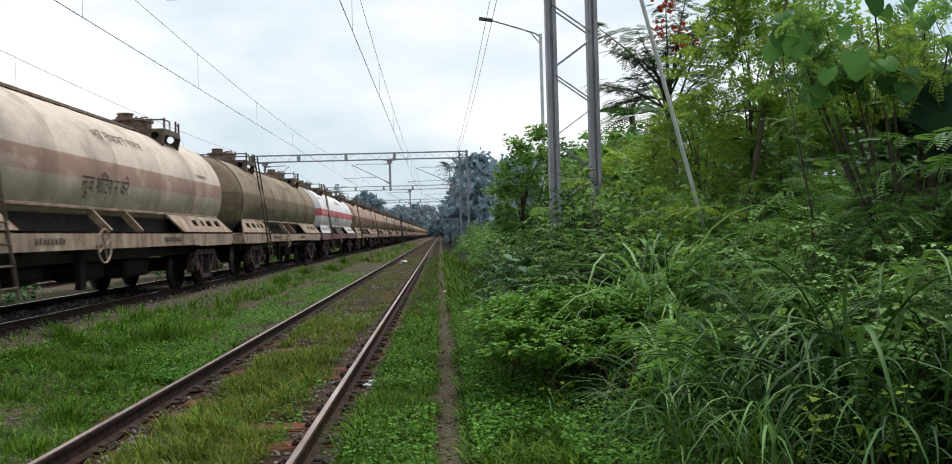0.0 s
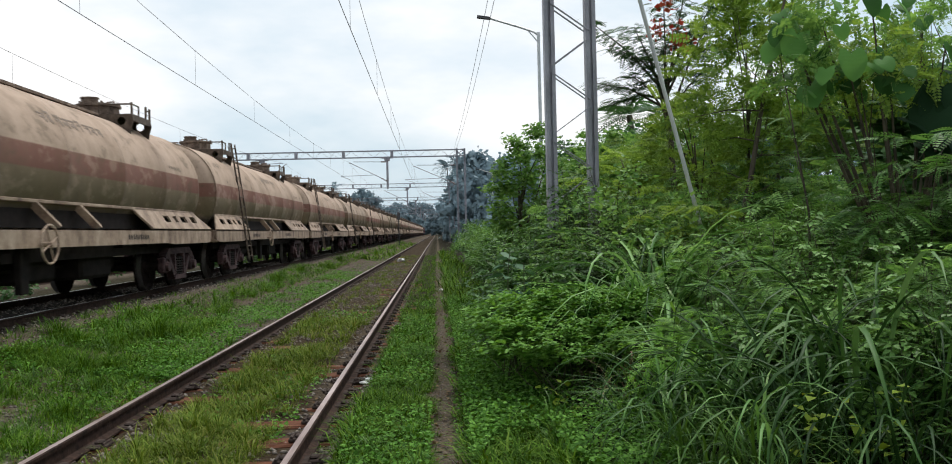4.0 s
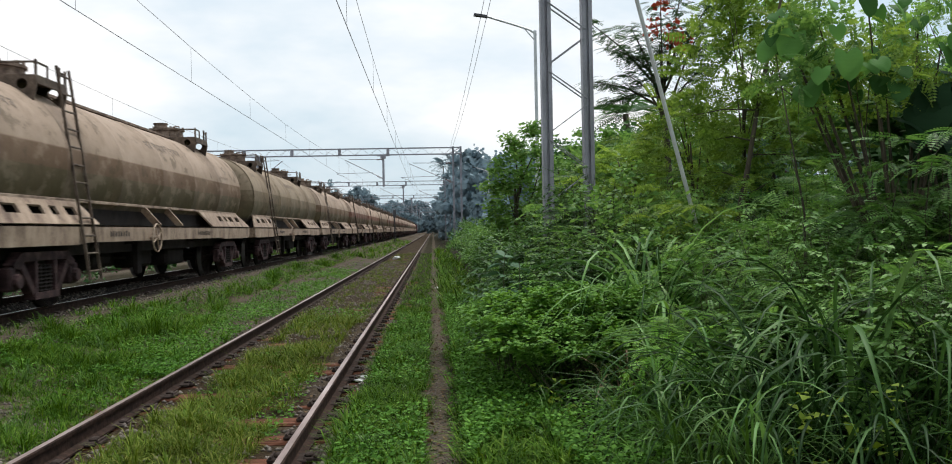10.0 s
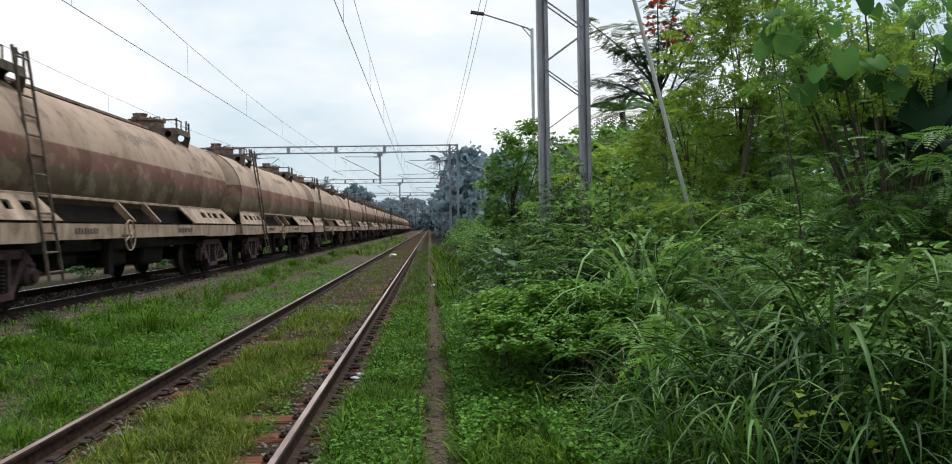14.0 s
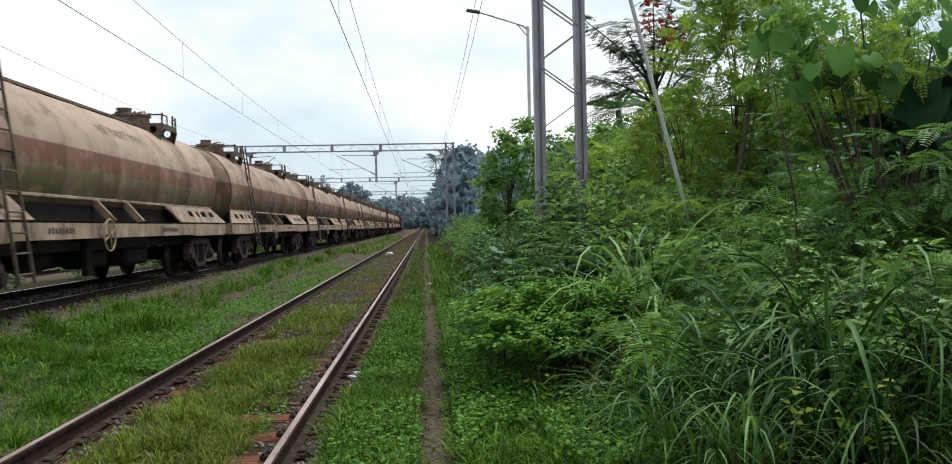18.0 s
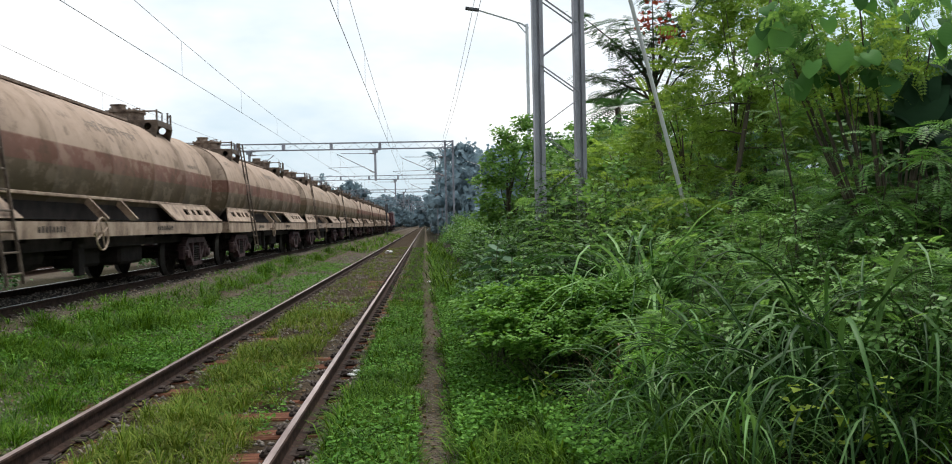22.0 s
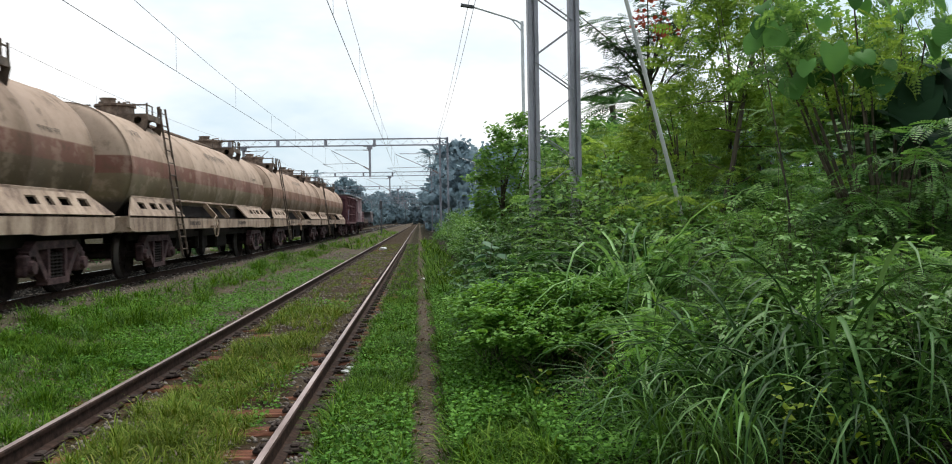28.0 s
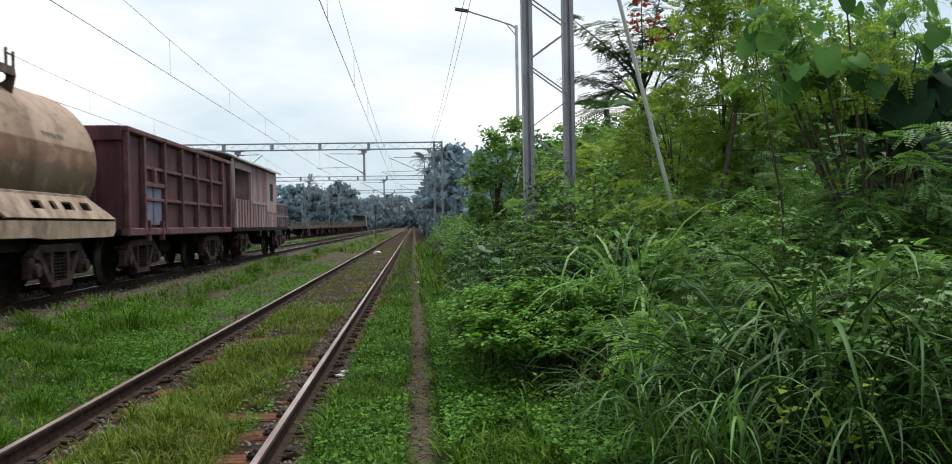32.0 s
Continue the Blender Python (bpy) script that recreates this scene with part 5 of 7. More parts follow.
def feather(pairs, leaf_len, leaf_w, droop=0.25):
    """A pinnate leaf of unit length."""
    v, f = [], []
    for k in range(pairs):
        y = 0.12 + 0.85 * k / (pairs - 1)
        z = -droop * y * y
        ll = leaf_len * (0.55 + 0.45 * math.sin(math.pi * (0.15 + 0.8 * k / (pairs - 1))))
        for s in (-1, 1):
            b = len(v)
            d = np.array([s * 0.93, 0.36, -0.12])
            p = np.array([0, y, z])
            wv = np.array([-0.36 * s, 0.93, 0]) * leaf_w / 2
            v += [p, p + d * ll * 0.45 + wv, p + d * ll, p + d * ll * 0.45 - wv]
            f.append((b, b + 1, b + 2, b + 3))
    b = len(v)
    v += [np.array(q) for q in ((-0.006, 0, 0), (0.006, 0, 0), (0.004, 0.97, -droop * 0.94), (-0.004, 0.97, -droop * 0.94))]
    f.append((b, b + 1, b + 2, b + 3))
    return np.array(v), np.array(f)


def blade(segs, width, lean0, lean1, fold=0.0):
    """An arching grass blade of unit length; fold: how deep its rib lies."""
    v, f, p = [], [], np.zeros(3)
    for k in range(segs + 1):
        t = k / segs
        a = lean0 + (lean1 - lean0) * t**1.5
        w = max(0.001, width * (0.65 + 0.7 * t) * (1 - t) ** 0.6 if t < 1 else 0.0)
        up = np.array([0, -math.cos(a), math.sin(a)]) * w * fold
        v += [p + np.array([-w / 2, 0, 0]) + up, p + np.array([w / 2, 0, 0]) + up] + ([p.copy()] if fold else [])
        p = p + np.array([0, math.sin(a), math.cos(a)]) / segs
    for k in range(segs):
        if fold:
            b = 3 * k
            f += [(b, b + 2, b + 5, b + 3), (b + 2, b + 1, b + 4, b + 5)]
        else:
            f.append((2 * k, 2 * k + 1, 2 * k + 3, 2 * k + 2))
    return np.array(v), np.array(f)


HEART = heart()
PINNATE = feather(8, 0.25, 0.125)
BIG_PINNATE = feather(7, 0.26, 0.15, 0.3)
FINE_PINNATE = feather(9, 0.17, 0.1, 0.35)
BLADES = [blade(9, 0.036, 0.1, 2.7, 0.22), blade(9, 0.032, 0.25, 3.1, 0.25), blade(8, 0.034, 0.12, 2.3, 0.2), blade(9, 0.028, 0.45, 3.3, 0.25)]
THIN = [blade(6, 0.03, 0.15, 2.7), blade(6, 0.026, 0.3, 3.1), blade(5, 0.03, 0.1, 2.0), blade(6, 0.022, 0.5, 3.3)]
FIELD = [blade(4, 0.05, 0.15, 2.6), blade(4, 0.045, 0.4, 3.1), blade(3, 0.05, 0.1, 1.9), blade(4, 0.04, 0.6, 3.2)]
SHORT = [blade(2, 0.055, 0.7, 2.9), blade(2, 0.06, 0.9, 2.8), blade(2, 0.066, 0.5, 2.3)]


def turned(dirs, rng, twist=0.6):
    """Rotations that bring +y to the directions, with the face roughly upwards."""
    d = dirs / np.linalg.norm(dirs, axis=1)[:, None]
    up = np.tile([0, 0, 1.0], (len(d), 1)) + rng.normal(0, twist, (len(d), 3))
    x = np.cross(d, up)
    x /= np.linalg.norm(x, axis=1)[:, None] + 1e-9
    z = np.cross(x, d)
    return np.stack([x, d, z], 2)


def placed(template, pos, rot, size):
    v, f = template
    out = np.einsum("mij,vj->mvi", rot, v) * size[:, None, None] + pos[:, None]
    return out.reshape(-1, 3), (f[None] + len(v) * np.arange(len(pos))[:, None, None]).reshape(-1, 4)


def merged(pieces):
    v, f, n = [], [], 0
    for a, b in pieces:
        v.append(a)
        f.append(b + n)
        n += len(a)
    return np.concatenate(v), np.concatenate(f)


def upright(count, rng, a=None):
    a = rng.uniform(0, 2 * math.pi, count) if a is None else a
    c, s, o, z = np.cos(a), np.sin(a), np.ones(count), np.zeros(count)
    return np.stack([np.stack([c, -s, z], 1), np.stack([s, c, z], 1), np.stack([z, z, o], 1)], 1)


def heights(x, y):
    return np.array([ground_z(a, b) for a, b in zip(x, y)])


def turf(name, zones, mat, label, seed):
    """Short grass: zones of x range, y range, number, blade height, patchiness."""
    rng, pieces = np.random.RandomState(seed), []
    for (x0, x1), (y0, y1), num, h, patch in zones:
        # tufts of about a dozen blades that lean outwards
        num = int(num * 0.78)
        m = max(4, num // 10)
        tx = rng.uniform(x0, x1, m)
        ty = y0 + (y1 - y0) * rng.uniform(0, 1, m) ** 1.6
        keep = np.array([noise.noise((a * 0.8, b * 0.45, seed)) + 0.4 * noise.noise((a * 2.3, b * 1.3, seed + 4.0)) for a, b in zip(tx, ty)]) > patch
        tx, ty = tx[keep], ty[keep]
        tz = heights(tx, ty)
        ts = h * rng.uniform(0.45, 1.7, len(tx)) * (1 + 0.8 * np.array([noise.noise((a * 1.9, b * 1.5, 9.0)) for a, b in zip(tx, ty)]))
        i = rng.randint(0, len(tx), int(num * keep.mean()))
        way = rng.uniform(0, 2 * math.pi, len(i))
        r = np.abs(rng.normal(0, 0.24, len(i))) * ts[i]
        pos = np.stack([tx[i] + r * np.cos(way), ty[i] + r * np.sin(way), tz[i] - 0.01], 1)
        s = ts[i] * rng.uniform(0.6, 1.25, len(i)) * 1.25
        pick = rng.randint(0, 3, len(i))
        for k in range(3):
            q = pick == k
            if q.any():
                pieces.append(placed(SHORT[k], pos[q], upright(q.sum(), rng, way[q] + rng.normal(0, 0.5, q.sum()) - math.pi / 2), s[q]))
    v, f = merged(pieces)
    tagged(raw(name, v, f, mat), label, "grass", kind="stuff")


def creeper(name, zones, mat, label, seed, size):
    """Ground cover of small broad leaves."""
    rng, pieces = np.random.RandomState(seed), []
    for (x0, x1), (y0, y1), num, h, patch in zones:
        x = rng.uniform(x0, x1, num)
        y = y0 + (y1 - y0) * rng.uniform(0, 1, num) ** 1.6
        keep = np.array([noise.noise((a * 0.9, b * 0.5, seed)) for a, b in zip(x, y)]) > patch
        x, y = x[keep], y[keep]
        z = heights(x, y) + rng.uniform(0.1, 1.0, len(x)) * h
        d = np.stack([rng.normal(0, 1, len(x)), rng.normal(0, 1, len(x)), rng.uniform(-0.1, 0.6, len(x))], 1)
        pieces.append(placed(FOLD_LEAF if size > 0.05 else QUAD_LEAF, np.stack([x, y, z], 1), turned(d, rng, 0.3), size * rng.uniform(0.6, 1.3, len(x))))
    v, f = merged(pieces)
    tagged(raw(name, v, f, mat), label, "weeds", kind="stuff")


turf("grass_between_tracks", [((-5.25, -3.0), (-12, 5), 8000, 0.12, -0.3), ((-0.84, -0.1), (-12, 5), 5000, 0.11, -0.5), ((0.26, 2.5), (-12, 4.6), 7000, 0.16, -0.5), ((2.5, 10), (-12, 9), 9000, 0.3, -0.5), ((-5.25, -3.0), (6, 12), 64000, 0.072, -0.6), ((-5.3, -3.7), (10.5, 16), 38000, 0.09, -0.45), ((-5.4, -4.32), (14, 50), 26000, 0.09, -0.4), ((-4.08, -2.98), (10, 50), 24000, 0.06, -0.25), ((-5.85, -5.2), (8, 50), 5000, 0.1, 0.12), ((-5.3, -3.0), (50, 130), 5000, 0.3, -0.4), ((-10.7, -9.1), (45, 110), 6000, 0.22, -0.3)], GRASS, "fresh green grass between the siding and the main line", 11)
turf("grass_in_siding", [((-2.5, -1.16), (-12, 5), 6000, 0.12, -0.3), ((-2.42, -1.34), (5, 16), 44000, 0.09, -0.27), ((-2.45, -1.2), (15, 60), 26000, 0.075, -0.3)], GRASS_DRY, "patchy yellow-green grass between the siding rails", 12)
turf("grass_by_path", [((-0.74, -0.1), (5, 18), 46000, 0.09, -0.5), ((-0.95, -0.7), (5, 18), 5000, 0.06, 0.05), ((-0.78, -0.1), (18, 60), 11000, 0.1, -0.3), ((-0.16, -0.02), (5, 30), 3500, 0.06, 0.0), ((0.1, 0.26), (5, 30), 4500, 0.06, -0.15), ((0.2, 0.95), (5, 18), 17000, 0.12, -0.5), ((0.15, 1.2), (18, 70), 8000, 0.24, -0.6)], GRASS, "lush green grass on both sides of the path", 13)
creeper("creeping_weeds", [((-0.72, -0.08), (5, 20), 9000, 0.1, -0.05), ((0.1, 0.24), (5, 16), 900, 0.05, -0.1), ((0.2, 1.0), (5, 20), 32000, 0.17, -0.4), ((0.3, 1.4), (4.9, 9.8), 9500, 0.27, -0.3), ((-5.2, -3.0), (5, 12), 9000, 0.06, -0.1), ((-4.2, -3.02), (10, 36), 26000, 0.09, -0.16), ((-5.3, -4.4), (10, 36), 9000, 0.1, 0.0), ((-2.4, -1.25), (5, 20), 6000, 0.06, 0.05)], GROUND_WEED, "small-leaved creeping weeds", 14, 0.033)
creeper("fallen_leaves", [((-0.1, 0.3), (5, 30), 900, 0.015, -1.0), ((-3.2, -0.8), (5, 25), 900, 0.02, -1.0), ((-6.0, -3.2), (8, 30), 700, 0.05, -1.0)], FALLEN, "scattered dry brown leaves and scraps", 15, 0.034)
creeper("round_leaved_weeds", [((2.0, 2.2), (4.7, 4.95), 24, 0.55, -1.0), ((2.3, 2.6), (4.7, 4.9), 26, 0.55, -1.0), ((0.72, 1.1), (7.0, 7.25), 26, 0.34, -1.0)], ROUND_LEAF, "yellow-green round-leaved weeds under the grass", 16, 0.085)



def tuft_field(name, zones, mat, label, seed):
    """Scattered tufts of longer arching blades standing out of the turf: zones of x range, y range, number, height."""
    rng, pieces = np.random.RandomState(seed), []
    for (x0, x1), (y0, y1), num, h in zones:
        tx, ty = rng.uniform(x0, x1, num), y0 + (y1 - y0) * rng.uniform(0, 1, num) ** 1.4
        tz, ts = heights(tx, ty), h * rng.uniform(0.5, 1.5, num)
        i = rng.randint(0, num, num * 34)
        way = rng.uniform(0, 2 * math.pi, len(i))
        r = np.abs(rng.normal(0, 0.2, len(i))) * ts[i]
        pos = np.stack([tx[i] + r * np.cos(way), ty[i] + r * np.sin(way), tz[i] - 0.01], 1)
        pick = rng.randint(0, 4, len(i))
        for k in range(4):
            q = pick == k
            pieces.append(placed(FIELD[k], pos[q], upright(q.sum(), rng, way[q] + rng.normal(0, 0.6, q.sum()) - math.pi / 2), ts[i][q] * rng.uniform(0.5, 1.25, q.sum())))
    v, f = merged(pieces)
    tagged(raw(name, v, f, mat), label, "grass", kind="stuff")


tuft_field("tufts_between_tracks", [((-5.2, -3.05), (6.5, 14), 120, 0.17), ((-5.3, -4.4), (13, 40), 70, 0.24), ((-4.1, -3.05), (12, 34), 60, 0.13), ((-0.75, -0.12), (5, 18), 70, 0.13), ((0.25, 0.95), (5, 18), 70, 0.17)], GRASS, "longer green tufts standing out of the grass", 41)
tuft_field("fresh_tufts", [((-0.7, -0.18), (5, 17), 80, 0.13), ((0.3, 1.0), (5, 15), 30, 0.16), ((-5.1, -3.2), (6.5, 13), 60, 0.16), ((-5.2, -4.4), (13, 30), 24, 0.22)], TALL_GRASS_FINE, "bright fresh tufts of grass", 43)
tuft_field("tufts_in_siding", [((-2.35, -1.35), (5.5, 16), 190, 0.16), ((-2.3, -1.3), (15, 36), 40, 0.12)], GRASS_DRY, "longer yellow-green tufts between the siding rails", 42)
turf("undergrowth", [((1.4, 4.5), (6.6, 10.0), 8000, 0.35, -0.5)], SHADED_GRASS, "dense grass under the tall clumps, coloured dark for the shade there", 17)


BLADE_MESHES = {}


def blade_mesh(k, mat):
    if (k, mat.name) not in BLADE_MESHES:
        v, f = BLADES[k]
        ob = raw("blade", v, f, mat, smooth=True)
        BLADE_MESHES[(k, mat.name)] = ob.data
        bpy.data.objects.remove(ob)
    return BLADE_MESHES[(k, mat.name)]


def clump(x, y, h, num, spread, mat, seed, label="tall clump of arching grass blades", name="tall_grass_clump", slim=1.0):
    """A grass clump, each long blade a part."""
    rng = random.Random(seed)
    c = empty(name, label, "tall grass", "tall grass clumps" if name.startswith("tall") else "grass tufts", (x, y, ground_z(x, y)))
    for i in range(num):
        ob = new("blade", blade_mesh(rng.randrange(len(BLADES)), mat))
        ob.parent = c
        r, a = abs(rng.gauss(0, spread)), rng.uniform(0, 6.283)
        ob.location = (r * math.cos(a), r * math.sin(a), rng.choice((0, 0, rng.uniform(0.05, 0.4) * h)) - 0.02)
        ob.rotation_euler = Euler((rng.uniform(-0.5, 0.05), rng.uniform(-0.15, 0.15), a - math.pi / 2 + rng.uniform(-1.2, 1.2)))
        k = h * rng.uniform(0.6, 1.2)
        w = k * rng.uniform(0.5, 1.05) * slim
        ob.scale = (w, k, k)
    return c


def tuft(x, y, h, num, spread, mat, seed, label, name="grass_tuft", category="grass", group="grass tufts", tall=0.0):
    """A tuft of many thin arching blades, too fine to tell apart."""
    rng = np.random.RandomState(seed)
    c = empty(name, label, category, group, (x, y, ground_z(x, y)))
    pieces = []
    for k in range(len(THIN)):
        m = num // len(THIN)
        r, a = np.abs(rng.normal(0, spread, m)), rng.uniform(0, 6.283, m)
        z = np.where(rng.uniform(0, 1, m) < 0.4, rng.uniform(0, tall, m) * h, 0) - 0.02
        pieces.append(placed(THIN[k], np.stack([r * np.cos(a), r * np.sin(a), z], 1), upright(m, rng, a - math.pi / 2 + rng.normal(0, 0.7, m)), h * rng.uniform(0.5, 1.2, m)))
    v, f = merged(pieces)
    raw("foliage", v, f, mat, c)
    return c


def crowd(rng, n, size, clusters, fill=0.75):
    """Points in clusters through a lumpy ellipsoid, with outward directions."""
    u = rng.normal(0, 1, (clusters, 3))
    u /= np.linalg.norm(u, axis=1)[:, None]
    u *= rng.uniform(0.35, 1.0, (clusters, 1)) ** 0.5
    c = u * np.array(size)
    r = np.array(size).mean() * fill / clusters ** (1 / 3)
    k = rng.randint(0, clusters, n)
    p = c[k] + rng.normal(0, r * 0.55, (n, 3)) * np.array([1, 1, 0.7])
    return p, c


def plant(name, label, category, group, at, size, template, leaf, count, clusters, mat, seed, trunk=None, stems=6, bark=BARK, flat=0.25, droop=-0.1, lift=None, leaf_name="foliage", twist=0.6):
    """A bush or tree: a stem or trunk that splits into limbs, and a crown of leaves in uneven clusters."""
    rng = np.random.RandomState(seed)
    x, y = at
    base = Vector((x, y, ground_z(x, y)))
    t = empty(name, label, category, group, base)
    lift = size[2] * 0.9 if lift is None else lift
    pts, cl = crowd(rng, count, size, clusters)
    pts[:, 2] += lift
    cl[:, 2] += lift
    keep = pts[:, 2] > 0.05
    pts = pts[keep]
    d = pts - np.array([0, 0, lift * 0.6])
    d /= np.linalg.norm(d, axis=1)[:, None] + 1e-6
    d = d * 0.7 + rng.normal(0, 0.6, d.shape)
    d[:, 2] = d[:, 2] * flat + droop
    trunk_ob = None
    if trunk:
        lean = rng.uniform(-0.3, 0.3, 2)
        top = Vector((lean[0], lean[1], lift + size[2] * 0.3))
        mid = top * 0.5 + Vector((*rng.uniform(-0.15, 0.15, 2), 0))
        bm = bmesh.new()
        pipe(bm, [(0, 0, -0.1), mid * 0.5, mid, mid.lerp(top, 0.5), top], [trunk, trunk * 0.85, trunk * 0.7, trunk * 0.5, trunk * 0.25], 8)
        trunk_ob = part("trunk", bm, bark, t, smooth=True)
    for i in range(stems):
        c = Vector(cl[i % len(cl)])
        if trunk:
            s = mid.lerp(top, rng.uniform(-0.4, 0.8))
            r = trunk * 0.4
        else:
            s = Vector((*rng.uniform(-0.2, 0.2, 2) * min(1, size[0]), -0.05))
            r = 0.008 + 0.005 * size[2]
        m = s.lerp(c, 0.5) + Vector((*rng.uniform(-0.12, 0.12, 2), 0.12 * size[2]))
        bm = bmesh.new()
        pipe(bm, [s, s.lerp(m, 0.6), m, m.lerp(c, 0.6), c], [r, r * 0.8, r * 0.6, r * 0.42, r * 0.15], 5)
        part("limb" if trunk else "stem", bm, bark, trunk_ob or t, smooth=True)
    v, f = placed(template, pts, turned(d, rng, twist), leaf * rng.uniform(0.6, 1.25, len(pts)))
    raw(leaf_name, v, f, mat, t)
    return t


def twigs(rng, base, height, reach, stems, per, leaves, arch=0.35, start=0.3, twig=0.34, side=0.9):
    """Stems that rise and lean outwards, with side twigs; leaves sit in two rows along each twig.
    Returns the stems and twigs as lines, the leaves' places and their directions."""
    lines, pos, way = [], [], []
    for _ in range(stems):
        a = rng.uniform(0, 2 * math.pi)
        out = np.array([math.cos(a), math.sin(a), 0.0])
        ln, spread = height * rng.uniform(0.6, 1.05), reach * rng.uniform(0.15, 1.0)
        foot = np.array([*rng.uniform(-0.25, 0.25, 2) * reach, -0.05]) + base
        bow = rng.normal(0, 0.06, 3) * height
        at_ = lambda t: foot + out * spread * t**1.6 + np.array([0, 0, ln * (t - arch * 0.5 * t**3)]) + bow * math.sin(math.pi * t)
        lines.append([at_(t) for t in (0, 0.25, 0.5, 0.75, 1.0)])
        for k in range(per):
            t = start + (1 - start) * (k + rng.uniform(0, 0.9)) / per
            b = a + rng.uniform(-1.7, 1.7)
            d = np.array([math.cos(b), math.sin(b), rng.uniform(0.0, 0.7)])
            tl = twig * height * rng.uniform(0.5, 1.1) * (1.15 - 0.5 * t)
            p0 = at_(t)
            f = np.linspace(0.18, 1.0, leaves)
            pts = p0 + d * (f * tl)[:, None] + np.array([0, 0, -0.35]) * ((f * f) * tl)[:, None]
            lines.append([p0, p0 + d * tl * 0.5 + np.array([0, 0, -0.09 * tl]), pts[-1]])
            cross = np.array([-d[1], d[0], 0.0]) / math.hypot(d[0], d[1])
            sg = np.where(np.arange(leaves) % 2, 1.0, -1.0)[:, None]
            sg[-1] = 0
            pos.append(pts)
            way.append(d * 0.55 + cross * sg * side + np.array([0, 0, -0.35]) * f[:, None] + rng.normal(0, 0.22, (leaves, 3)))
    return lines, np.concatenate(pos), np.concatenate(way)


def thin_lines(lines, r):
    """Thin three-sided twigs along lines."""
    v, f = [], []
    for q in lines:
        for i, p in enumerate(q):
            k = r * (1 - 0.75 * i / (len(q) - 1)) * (1.0 if len(q) > 3 else 0.5)
            b = len(v)
            v += [p + np.array([k, 0, 0]), p + np.array([-0.5 * k, 0.87 * k, 0]), p + np.array([-0.5 * k, -0.87 * k, 0])]
            if i:
                f += [(b - 3 + j, b - 3 + (j + 1) % 3, b + (j + 1) % 3, b + j) for j in range(3)]
    return np.array(v), np.array(f)


def twiggy(name, label, category, group, at, height, reach, stems, per, leaves, template, leaf, mat, seed, arch=0.35, start=0.3, twig=0.34, side=0.9, twist=0.22, bark=None, thick=0.006):
    """A shrub or weed whose leaves stand along its twigs."""
    rng = np.random.RandomState(seed)
    t = empty(name, label, category, group, (at[0], at[1], ground_z(*at)))
    lines, pos, way = twigs(rng, np.zeros(3), height, reach, stems, per, leaves, arch, start, twig, side)
    v, f = thin_lines(lines, thick * (0.6 + 0.5 * height))
    raw("branchwork", v, f, bark or STEM, t)
    keep = pos[:, 2] > 0.03
    pos, way = pos[keep], way[keep]
    v, f = placed(template, pos, turned(way, rng, twist), leaf * rng.uniform(0.65, 1.2, len(pos)))
    raw("foliage", v, f, mat, t)
    return t


SWAY = []


